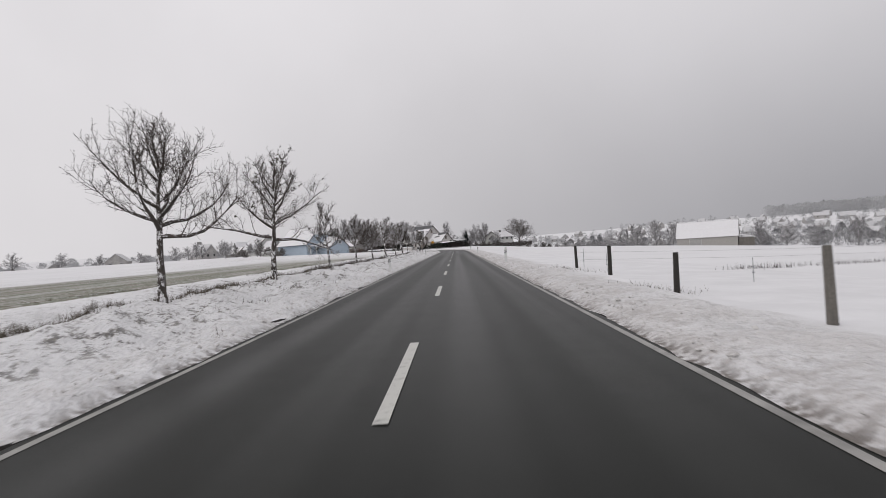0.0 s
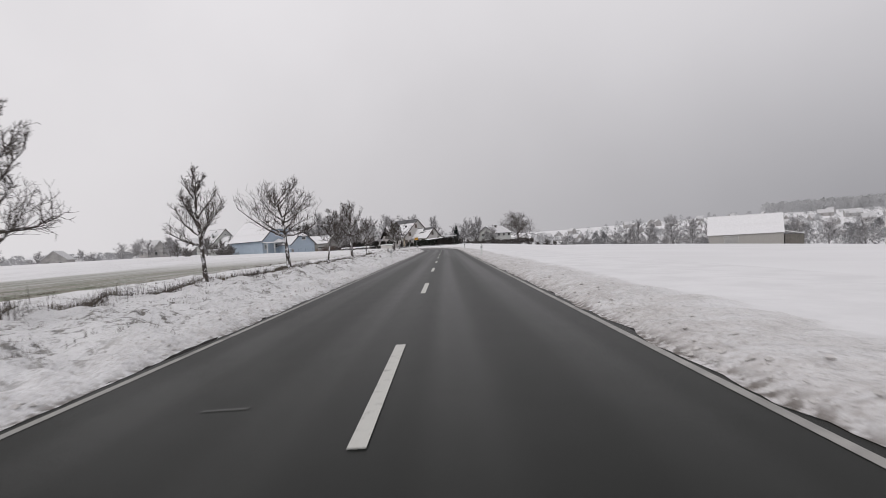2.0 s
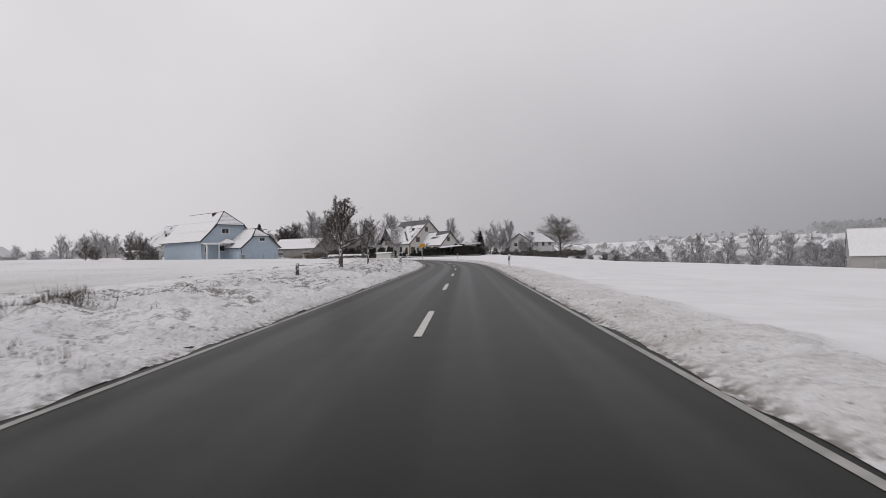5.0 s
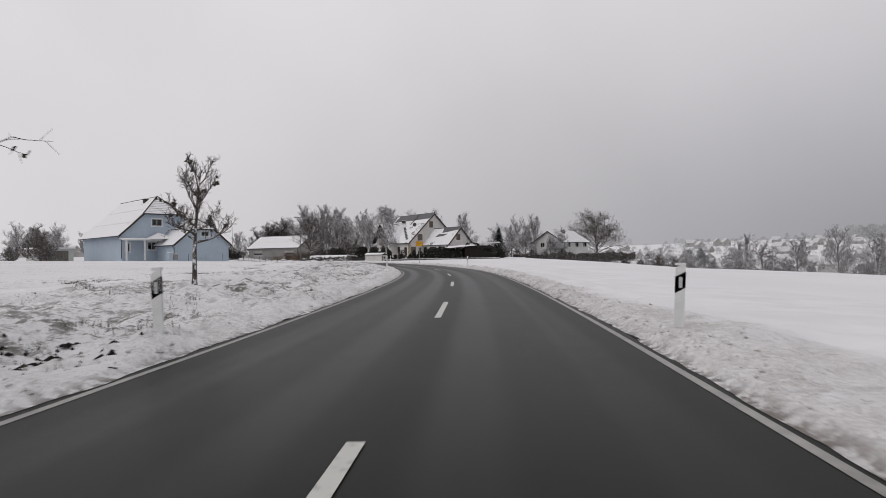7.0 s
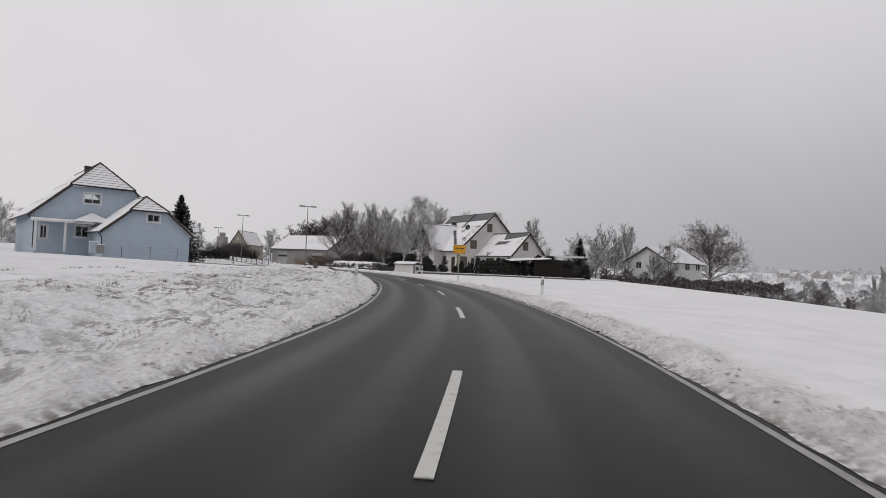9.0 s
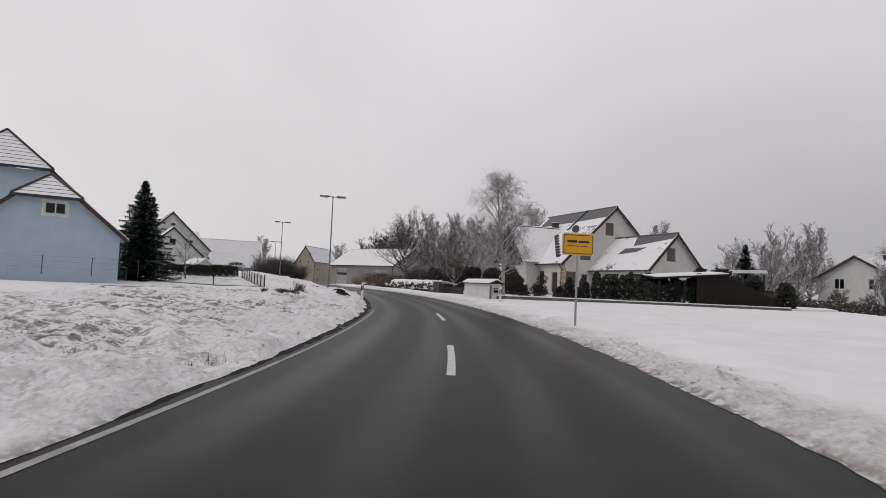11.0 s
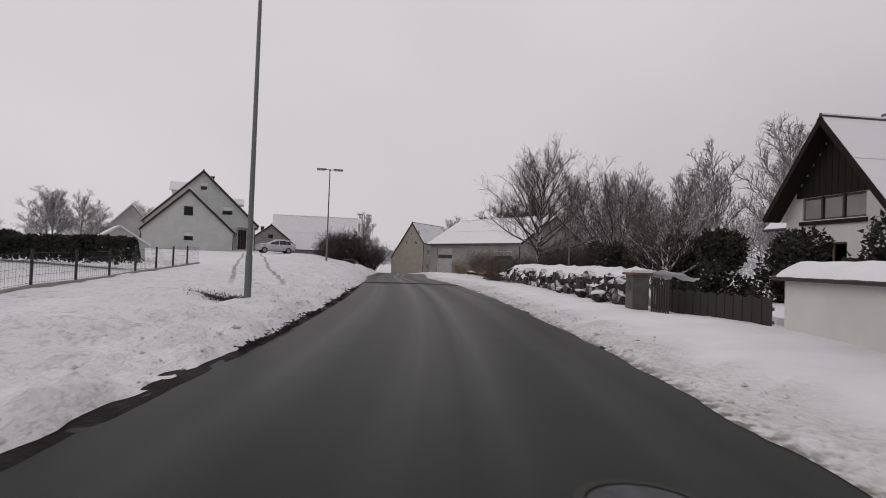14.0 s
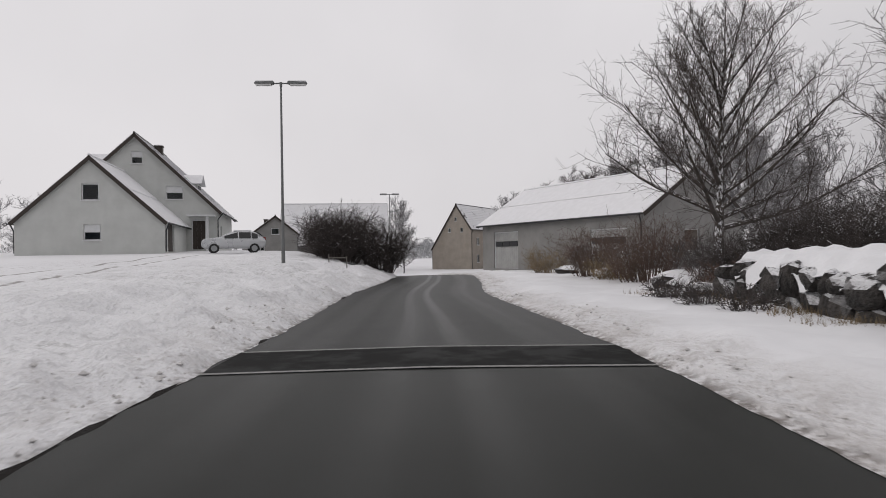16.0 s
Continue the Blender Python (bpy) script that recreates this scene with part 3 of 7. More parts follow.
def ground_at(x, y):
    s, d = road_coords(x, y)
    a = abs(d) - half_width(s)
    return verge_z(x, y, s, d) if a < 11 else land(x, y, (s, d))


# ---- setting: road, verges, ground ----
def strip(name, material, s0, s1, ds, ds_d, zf, label, uv=False):
    """A long sheet along the road; ds_d gives the cross positions for a run."""
    verts, faces, uvs = [], [], []
    n = int((s1 - s0) / ds) + 1
    cols = len(ds_d(s0))
    for i in range(n):
        s = s0 + i * ds
        for d in ds_d(s):
            x, y = on_road(s, d)
            verts.append((x, y, zf(x, y, s, d)))
            uvs.append((math.copysign(abs(d) - half_width(s) + 3.06, d), s))
    for i in range(n - 1):
        for j in range(cols - 1):
            a = i * cols + j
            faces.append((a, a + 1, a + cols + 1, a + cols))
    me = bpy.data.meshes.new(name)
    me.from_pydata(verts, [], faces)
    me.update()
    if uv:
        layer = me.uv_layers.new(name="UVMap")
        for loop in me.loops:
            layer.data[loop.index].uv = uvs[loop.vertex_index]
    ob = link_mesh(name, me, material, None, "", True)
    return tagged(ob, label, name.split("_")[0], kind="structure")


def crown_z(s, d):
    return road_z(s) - 0.012 * abs(d)


def edge_wobble(x, y):
    return 0.10 * lump(x, y, 1.3, 11) + 0.05 * lump(x, y, 0.4, 13)


road = strip("road", M_ASPHALT, -60, S_END - 1, 1.0, lambda s: [half_width(s) * k for k in (-1.08, -0.98, -0.6, -0.2, 0.2, 0.6, 0.98, 1.08)],
             lambda x, y, s, d: crown_z(s, d), "wet grey asphalt country road cleared of snow", True)

# dark wet earth between the asphalt and the snow
for side, name in ((-1, "shoulder_left"), (1, "shoulder_right")):
    strip(name, M_MUD, -60, S_END - 1, 0.4,
          lambda s: [side * (half_width(s) + o) for o in (-0.02, 0.10, 0.22, 0.36, 0.62)],
          lambda x, y, s, d: crown_z(s, d) + (-0.02 if abs(d) < half_width(s) else 0.006 + 0.02 * lump(x, y, 0.3, 21)) - 0.05 * sm(abs(d), half_width(s) + 0.4, half_width(s) + 0.62),
          "strip of dark wet earth along the asphalt")


def bank_cols(side):
    base = [0.03, 0.10, 0.22, 0.5, 0.75, 0.97, 1.2, 1.45, 1.7, 2.0, 2.3, 2.6, 2.95, 3.3, 3.7, 4.1, 4.6, 5.1, 5.7, 6.4, 7.2, 8.2, 9.4, 11.2]

    def cols(s):
        w = bank_shift(s, side)
        return [side * (half_width(s) + o + w * (1 - sm(o, 0.2, 1.5))) for o in base]
    return cols


def bank_shift(s, side):
    x, y = on_road(s, side * (half_width(s) + 0.3))
    return edge_wobble(x, y) + (0.22 * sm(s, 184, 202) * (1 - sm(s, 248, 262)) + 0.03 if side < 0 else 0.0)


def bank_z(x, y, s, d):
    a = abs(d) - half_width(s)
    z = verge_z(x, y, s, d)
    t = sm(a - bank_shift(s, -1 if d < 0 else 1), 0.0, 0.30)
    z = (crown_z(s, d) + 0.004) * (1 - t) + z * t
    return z - 0.12 * sm(a, 10.4, 11.2)


strip("verge_left", M_VERGE, -20, 300, 0.24, bank_cols(-1), bank_z, "lumpy ploughed snow with grass showing through", True)
strip("verge_right", M_VERGE, -20, 300, 0.24, bank_cols(1), bank_z, "lumpy dirty snow along the road edge", True)


def build_ground():
    xs = [-2400, -1800, -1300, -1000, -760, -580, -450, -360, -300, -255] + list(range(-220, 161, 5)) + [175, 195, 220, 250, 290, 340, 400, 470, 560, 680, 850, 1100, 1500, 2000, 2600]
    ys = [-900, -500, -300, -180, -110, -70] + list(range(-40, 361, 5)) + [375, 395, 420, 450, 490, 540, 600, 680, 780, 920, 1100, 1350, 1700, 2200, 2800]
    verts, faces = [], []
    for y in ys:
        for x in xs:
            s, d = road_coords(x, y)
            z = land(x, y, (s, d))
            a = abs(d) - half_width(s)
            if -45 < s < S_END - 2:
                z -= 0.55 * (1 - sm(a, 3.5, 9.6))
            verts.append((x, y, z))
    w = len(xs)
    for j in range(len(ys) - 1):
        for i in range(w - 1):
            a = j * w + i
            faces.append((a, a + 1, a + w + 1, a + w))
    ob = soup("ground", verts, faces, M_GROUND, smooth=True)
    tagged(ob, "snow-covered fields and meadows with bare winter crop rows", "ground", kind="structure")


build_ground()


def ribbon(name, s0, s1, d0, d1, parent, step=1.0, lift=0.004, material=None):
    verts, faces = [], []
    n = max(1, int(round((s1 - s0) / step)))
    for i in range(n + 1):
        s = s0 + (s1 - s0) * i / n
        o0 = d0(s) if callable(d0) else d0
        o1 = d1(s) if callable(d1) else d1
        for d in (o0, o1):
            x, y = on_road(s, d)
            verts.append((x, y, crown_z(s, d) + lift))
    for i in range(n):
        faces.append((2 * i, 2 * i + 1, 2 * i + 3, 2 * i + 2))
    return soup(name, verts, faces, material or M_PAINT, parent)


# painted lines: edge lines and four-metre dashes every twelve metres
ribbon("edge_line", -40, 211, lambda s: -half_width(s) + 0.045, lambda s: -half_width(s) + 0.145 - 0.035 * sm(s, 188, 200), road, 1.0, 0.004, M_LINE)
ribbon("edge_line", -40, 189, lambda s: half_width(s) - 0.145, lambda s: half_width(s) - 0.045, road, 1.0, 0.004, M_LINE)
for i in range(-3, 18):
    s = 4.4 + 12 * i - (0.4 if i > 8 else 0.0) - {16: 2.4, 17: 2.75}.get(i, 0.0)
    o = {0: -0.07, 16: -0.22, 17: -0.06}.get(i, 0.0)
    ribbon("lane_dash", s, s + 4.0, o - 0.065, o + 0.065, road, 0.5)

# ---- trees ----
def grow(rng, verts, faces, p, direction, length, r0, r1, sides, bend, droop, segs):
    """A bent tapered limb; returns its points."""
    pts, d, q = [Vector(p)], Vector(direction).normalized(), Vector(p)
    for k in range(segs):
        d = (d + Vector((rng.uniform(-bend, bend), rng.uniform(-bend, bend), rng.uniform(-bend, bend) - droop))).normalized()
        q = q + d * (length / segs)
        pts.append(q.copy())
    base = len(verts)
    for k, v in enumerate(pts):
        t = (pts[min(k + 1, segs)] - pts[max(k - 1, 0)]).normalized()
        a = t.orthogonal().normalized()
        b = t.cross(a)
        r = r0 + (r1 - r0) * k / segs
        for i in range(sides):
            w = 2 * math.pi * i / sides
            verts.append(tuple(v + (a * math.cos(w) + b * math.sin(w)) * r))
    for k in range(segs):
        for i in range(sides):
            j = (i + 1) % sides
            faces.append((base + k * sides + i, base + k * sides + j, base + (k + 1) * sides + j, base + (k + 1) * sides + i))
    return pts


def along(pts, t):
    f = t * (len(pts) - 1)
    i = min(int(f), len(pts) - 2)
    return pts[i].lerp(pts[i + 1], f - i), (pts[i + 1] - pts[i]).normalized()


def tree_meshes(seed, height, trunk_h, trunk_r, spread, limbs=8, upright=0.55, droop=-0.02, twigs=7, fine=5, leaves=0, twig_r=0.006, weep=0.0, leader=0.86, wave=0.16, rise=(0.6, 0.9), taper=0.35, belly=0.0, lean_by=0.05):
    """Verts and faces of trunk, limbs with twigs, and leaves."""
    rng = random.Random(seed)
    tv, tf, bv, bf, lv, lf = [], [], [], [], [], []
    lean = Vector((rng.uniform(-lean_by, lean_by), rng.uniform(-lean_by, lean_by), 1))
    trunk = grow(rng, tv, tf, (0, 0, -0.25), lean, height * leader + 0.25, trunk_r, trunk_r * 0.16, 8, 0.05, -0.01, 9)
    # flare at the foot
    for i in range(8):
        x, y, z = tv[i]
        tv[i] = (x * 1.5, y * 1.5, z)
    for k in range(limbs):
        lo, hi = (trunk_h + 0.25) / (height * leader + 0.25), 0.93
        t0 = lo + (hi - lo) * (k / max(1, limbs - 1)) ** 1.2
        p, d = along(trunk, min(0.97, t0))
        az = k * 2.4 + rng.uniform(-0.5, 0.5)
        up = upright * (rise[0] + rise[1] * k / limbs) + rng.uniform(-0.12, 0.12)
        out = Vector((math.cos(az), math.sin(az), up))
        length = spread * (1.05 - taper * k / limbs + belly * math.sin(math.pi * k / limbs)) * rng.uniform(0.8, 1.12)
        r = trunk_r * (0.50 - 0.26 * k / limbs)
        limb = grow(rng, tv, tf, p, out, length, r, r * 0.22, 6, wave, droop - 0.05, 6)
        for m in range(twigs):
            t = 0.22 + 0.78 * (m + rng.random() * 0.8) / twigs
            p2, d2 = along(limb, min(t, 0.99))
            side = d2.cross(Vector((rng.uniform(-1, 1), rng.uniform(-1, 1), rng.uniform(-1, 1)))).normalized()
            dir2 = (d2 * 0.55 + side * 0.75 + Vector((0, 0, 0.30 + upright * 0.4 - weep * 0.3))).normalized()
            l2 = length * rng.uniform(0.26, 0.52) * (1.1 - 0.4 * t)
            r2 = max(twig_r * 1.6, r * 0.30 * (1 - 0.6 * t))
            branch = grow(rng, bv, bf, p2, dir2, l2, r2, twig_r * 0.9, 4, 0.18, droop - 0.05 + weep * 0.16, 4)
            for q in range(fine):
                tt = 0.15 + 0.85 * (q + rng.random()) / fine
                p3, d3 = along(branch, min(tt, 0.99))
                s3 = d3.cross(Vector((rng.uniform(-1, 1), rng.uniform(-1, 1), rng.uniform(-1, 1)))).normalized()
                dir3 = (d3 * 0.6 + s3 * 0.8 + Vector((0, 0, 0.25 - weep))).normalized()
                l3 = l2 * rng.uniform(0.30, 0.65) + weep * rng.uniform(0.3, 1.1)
                tw = grow(rng, bv, bf, p3, dir3, l3, twig_r, twig_r * 0.45, 3, 0.2, -0.04 + weep * 0.40, 3)
                for _ in range(2 if fine > 4 else 1):
                    p4, d4 = along(tw, rng.uniform(0.2, 0.9))
                    s4 = d4.cross(Vector((rng.uniform(-1, 1), rng.uniform(-1, 1), rng.uniform(-1, 1)))).normalized()
                    grow(rng, bv, bf, p4, d4 * 0.6 + s4 * 0.8 + Vector((0, 0, 0.15 - weep)), l3 * 0.5, twig_r * 0.7, twig_r * 0.35, 3, 0.15, weep * 0.3, 2)
                if leaves and rng.random() < leaves:
                    for _ in range(rng.randint(2, 7)):
                        p5, _d = along(tw, rng.uniform(0.2, 1.0))
                        a = Vector((rng.uniform(-1, 1), rng.uniform(-1, 1), rng.uniform(-1, 0.4))).normalized()
                        b = a.orthogonal().normalized()
                        n0, size = len(lv), rng.uniform(0.07, 0.13)
                        lv += [tuple(p5), tuple(p5 + a * size * 0.5 + b * size * 0.38), tuple(p5 + a * size), tuple(p5 + a * size * 0.5 - b * size * 0.38)]
                        lf.append((n0, n0 + 1, n0 + 2, n0 + 3))
    return (tv, tf), (bv, bf), (lv, lf)


def tree(m, label, seed, bark=None, twig=None, group="", category="tree", **shape):
    top = thing("tree", m, label, category, group)
    a, b, c = tree_meshes(seed, **shape)
    soup("trunk", *a, bark or M_BARK, top, smooth=True)
    soup("crown", *b, twig or M_TWIG, top)
    if c[0]:
        soup("foliage", *c, M_LEAF, top, "a few withered brown leaves")
    return top


def stand(x, y, rz=0.0, dz=0.0):
    return pose(x, y, ground_at(x, y) + dz, 0, 0, rz)


ROW = "fruit trees along the road"
AVENUE = [
    # y, height, trunk, radius, spread, upright, leaves, limbs
    (15.5, 5.1, 1.75, 0.13, 2.7, 0.5, 0.0, 12), (25.3, 5.6, 1.75, 0.14, 2.75, 0.5, 0.10, 12), (37.0, 3.8, 1.35, 0.08, 1.6, 0.6, 0.0, 9), (47.0, 4.3, 1.3, 0.09, 1.4, 0.55, 0.0, 10),
    (56.3, 4.3, 1.2, 0.09, 1.35, 0.8, 0.0, 10), (67.0, 4.7, 1.6, 0.12, 2.6, 0.45, 0.0, 12), (77.1, 3.7, 1.45, 0.07, 0.95, 0.3, 0.0, 10), (87.7, 5.2, 1.75, 0.13, 2.0, 0.72, 0.02, 13),
    (97.2, 3.8, 1.2, 0.07, 1.15, 0.75, 0.0, 9), (129.9, 4.9, 1.45, 0.17, 2.3, 0.5, 0.22, 13), (140.7, 3.4, 1.2, 0.08, 1.35, 0.6, 0.03, 9),
]
for i, (y, h, th, tr, sp, up, lv, lb) in enumerate(AVENUE):
    tree(stand(-7.25, y, 37 * i), "gnarled fruit tree with a few brown leaves beside the road" if lv else "bare young fruit tree on the snowy verge beside the road" if h < 4.4 else "bare old fruit tree on the snowy verge beside the road",
         100 + i, group=ROW, height=h, trunk_h=th, trunk_r=tr, spread=sp, upright=up, limbs=lb + 4, leaves=lv, twigs=10, fine=6, leader=0.96 if h < 4.2 else 0.78, droop=-0.05,
         rise=(0.25, 2.2), taper=0.58, wave=0.24, lean_by=0.02, twig_r=0.0065)
# a cut stump in the row
bm = bmesh.new()
tube(bm, (0, 0, -0.2), (0.02, 0, 0.75), 0.10, 0.075, 9)
st = thing("tree_stump", stand(-7.2, 119.5), "short cut tree stump on the snowy verge", "stump")
part("stem", bm, M_BARK, st)

# the garden birch with hanging rimed twigs
tree(stand(-15.6, 229.7), "tall birch with hanging twigs white with rime behind the garden wall", 7, M_BIRCHBARK, M_BIRCHTWIG,
     height=9.2, trunk_h=1.9, trunk_r=0.15, spread=2.2, limbs=28, upright=1.0, droop=0.03, twigs=13, fine=9, weep=0.5, twig_r=0.0055, leader=0.97, rise=(0.75, 0.8), taper=0.62, belly=0.62, lean_by=0.01)
# the large walnut-like tree beside the shed
tree(pose(-40.2, 268.8, 0.3), "large bare spreading tree beside the grey shed", 21, height=9.4, trunk_h=2.1, trunk_r=0.23, spread=5.2, limbs=30, upright=0.75, twigs=13, fine=7, twig_r=0.009, leader=0.95, wave=0.10, rise=(0.4, 1.7), taper=0.45, lean_by=0.01)
tree(pose(-32.4, 263.6, 0.5), "bare fan-shaped tree with dense twigs behind the stone wall", 22, height=8.3, trunk_h=1.1, trunk_r=0.16, spread=5.2, limbs=16, upright=0.95, twigs=10, fine=6, twig_r=0.009, leader=0.55)
tree(pose(-25.4, 247.6, 0.5), "low bare fan-shaped tree with dense twigs behind the stone wall", 23, height=4.4, trunk_h=0.6, trunk_r=0.12, spread=3.5, limbs=14, upright=0.85, twigs=9, fine=6, twig_r=0.008, leader=0.55)
tree(pose(-27.5, 254.5, 0.5), "bare shrubby tree with dense twigs behind the stone wall", 24, height=3.8, trunk_h=0.5, trunk_r=0.09, spread=3.0, limbs=13, upright=0.9, twigs=9, fine=6, twig_r=0.008, leader=0.55)
# the round snow-dusted tree behind the pale house
tree(stand(29.8, 275.5), "round tree with snow-dusted dense branches beside a house", 41, height=14.6, trunk_h=3.6, trunk_r=0.30, spread=8.2, limbs=34, upright=1.3, droop=0.25, twigs=14, fine=7, twig_r=0.015,
     leader=0.86, wave=0.12, rise=(0.9, 0.5), taper=0.55, lean_by=0.02)

# tree shapes reused further away
BASES = []
for i, (h, sp, up, lb) in enumerate(((12, 4.6, 1.3, 13), (10, 4.2, 0.9, 12), (15, 4.0, 2.0, 15), (6, 2.8, 1.0, 11))):
    BASES.append((h, tree_meshes(300 + i, height=h, trunk_h=h * 0.16, trunk_r=h * 0.02, spread=sp, limbs=lb + 8, upright=up * 0.8, twigs=12, fine=7, twig_r=0.022, rise=(0.35, 1.7), taper=0.25, lean_by=0.02)))
FAR_MESH = {}


def far_tree(kind, x, y, height, seed, twig=None, label="bare tree grey with rime and painted haze in the distance", dz=-0.3, wide=1.0):
    h, (a, b, c) = BASES[kind]
    k = height / h
    key = (kind, (twig or M_FARTWIG).name)
    top = thing("tree", pose(x, y, ground_at(x, y) + dz, 0, 0, seed * 77 % 360), label, "tree")
    top.scale = (k * wide, k * wide, k)
    if key not in FAR_MESH:
        FAR_MESH[key] = (soup("trunk", *a, twig or M_FARTWIG, top), soup("crown", *b, twig or M_FARTWIG, top))
    else:
        for o in FAR_MESH[key]:
            q = new(o.name.split(".")[0], o.data)
            q.parent = top
    return top


# ---- evergreens and hedges ----
def leafy(rng, count, inside, size, up=0.3):
    """Small leaf blades scattered through a volume."""
    verts, faces = [], []
    for _ in range(count):
        p = Vector(inside(rng))
        a = Vector((rng.uniform(-1, 1), rng.uniform(-1, 1), rng.uniform(-0.6, 1) + up)).normalized()
        b = a.cross(Vector((rng.uniform(-1, 1), rng.uniform(-1, 1), rng.uniform(-1, 1)))).normalized()
        s = size * rng.uniform(0.6, 1.4)
        n = len(verts)
        verts += [tuple(p - b * s * 0.35), tuple(p + b * s * 0.35), tuple(p + a * s)]
        faces.append((n, n + 1, n + 2))
    return verts, faces


def spruce(m, height, radius, label, seed):
    rng = random.Random(seed)
    top = thing("spruce", m, label, "spruce")
    bm = bmesh.new()
    tube(bm, (0, 0, -0.3), (0, 0, height), 0.02 * height, 0.01, 8)
    part("trunk", bm, M_BARK, top)
    verts, faces = [], []

    def blade(a, b, c):
        n0 = len(verts)
        verts.extend((tuple(a), tuple(b), tuple(c)))
        faces.append((n0, n0 + 1, n0 + 2))
    z, level = 0.25, 0
    while z < height - 0.05:
        f = 1 - z / height
        reach = radius * (f ** 0.8) * (1 if z > 0.8 else 0.88) + 0.05
        n = max(5, int(15 * f + 6))
        for k in range(n):
            az = 2 * math.pi * (k + 0.5 * (level % 2)) / n + rng.uniform(-0.25, 0.25)
            r = reach * rng.choice((0.6, 0.8, 0.95, 1.1, 1.3)) * rng.uniform(0.85, 1.08)
            o = Vector((math.cos(az), math.sin(az), 0))
            side = Vector((-o.y, o.x, 0))
            steps = max(3, int(r / 0.15))
            tilt = rng.uniform(-0.05, 0.05)
            for q in range(steps):
                t = (q + 0.6) / steps
                p = o * (r * t) + Vector((0, 0, z - (0.42 + tilt) * r * t + 0.24 * r * t * t))
                half = (0.12 + 0.26 * r * (1 - t) ** 0.7 * min(1, t * 2.5)) * rng.uniform(0.6, 1.25)
                for sgn in (-1, 1):
                    tip = p + side * (sgn * half) + o * half * 0.55 + Vector((0, 0, rng.uniform(-0.16, 0.02)))
                    blade(p - o * 0.11, p + o * 0.13, tip)
                    blade(p - o * 0.05, p + o * 0.09, p + side * (sgn * half * 0.5) + Vector((0, 0, -0.12 - 0.16 * rng.random())))
                blade(p - side * 0.09, p + side * 0.09, p + o * 0.24 + Vector((0, 0, rng.uniform(-0.08, 0.06))))
        z += 0.10 + 0.10 * f
        level += 1
    for k in range(5):
        w = k * 1.3
        blade((0.03 * math.cos(w), 0.03 * math.sin(w), height - 0.25), (-0.03 * math.cos(w), -0.03 * math.sin(w), height - 0.25), (0, 0, height + 0.3))
    soup("foliage", verts, faces, M_SPRUCE, top, "dark green needles dusted with snow")
    return top


def column_bush(m, height, radius, label, seed, material=None, name="thuja", size=0.13, count=3000, group="", column=True):
    top = thing(name, m, label, name.replace("_", " "), group)
    rng0 = random.Random(seed)

    blobs = []
    for _ in range(16):
        z = rng0.uniform(0.05, 0.95)
        w, q = rng0.uniform(0, 2 * math.pi), radius * rng0.uniform(0.2, 0.75) * (1 - 0.55 * z)
        blobs.append((q * math.cos(w), q * math.sin(w), z * height * rng0.uniform(0.75, 1.0), radius * rng0.uniform(0.28, 0.5)))

    def inside(rng):
        if column:
            z = rng.random() ** 0.85
            w = rng.uniform(0, 2 * math.pi)
            r = radius * (1 - z ** 3) ** 0.5 * (0.7 + 0.3 * math.sqrt(rng.random())) * (0.85 + 0.5 * noise.noise((math.cos(w) * 1.5 + seed, math.sin(w) * 1.5, z * 5)))
            return (r * math.cos(w), r * math.sin(w), z * height)
        x, y, z, r = blobs[rng.randrange(len(blobs))]
        v = Vector((rng.gauss(0, 1), rng.gauss(0, 1), rng.gauss(0, 1))).normalized() * r * (0.6 + 0.5 * rng.random())
        return (x + v.x, y + v.y, max(0.0, z + v.z * 0.9))
    soup("foliage", *leafy(rng0, count, inside, size), material or M_THUJA, top)
    bm = bmesh.new()
    tube(bm, (0, 0, -0.2), (0, 0, height * 0.7), 0.05, 0.02, 6)
    part("stem", bm, M_BARK, top)
    return top


def hedge(a, b, height, depth, label, seed, material=None, size=0.12, per_metre=900, dz=0.0):
    a, b = Vector(a), Vector(b)
    mid = (a + b) / 2
    d = b - a
    top = thing("hedge", pose(mid.x, mid.y, ground_at(mid.x, mid.y) + dz, 0, 0, math.degrees(math.atan2(d.y, d.x))), label, "hedge")
    half = d.length / 2
    rng0 = random.Random(seed)

    def inside(rng):
        x = rng.uniform(-half, half)
        z = math.sqrt(rng.random())
        w = depth / 2 * (1 - 0.25 * z * z) * (1 + 0.25 * noise.noise((x * 0.9, z * 2, seed)))
        return (x, rng.choice((-1, 1)) * w * math.sqrt(rng.random()), z * height * (1 + 0.35 * noise.noise((x * 0.7, seed, 3)) + 0.12 * noise.noise((x * 2.3, seed, 5))))
    soup("foliage", *leafy(rng0, int(per_metre * d.length * height), inside, size), material or M_HEDGE, top)
    return top


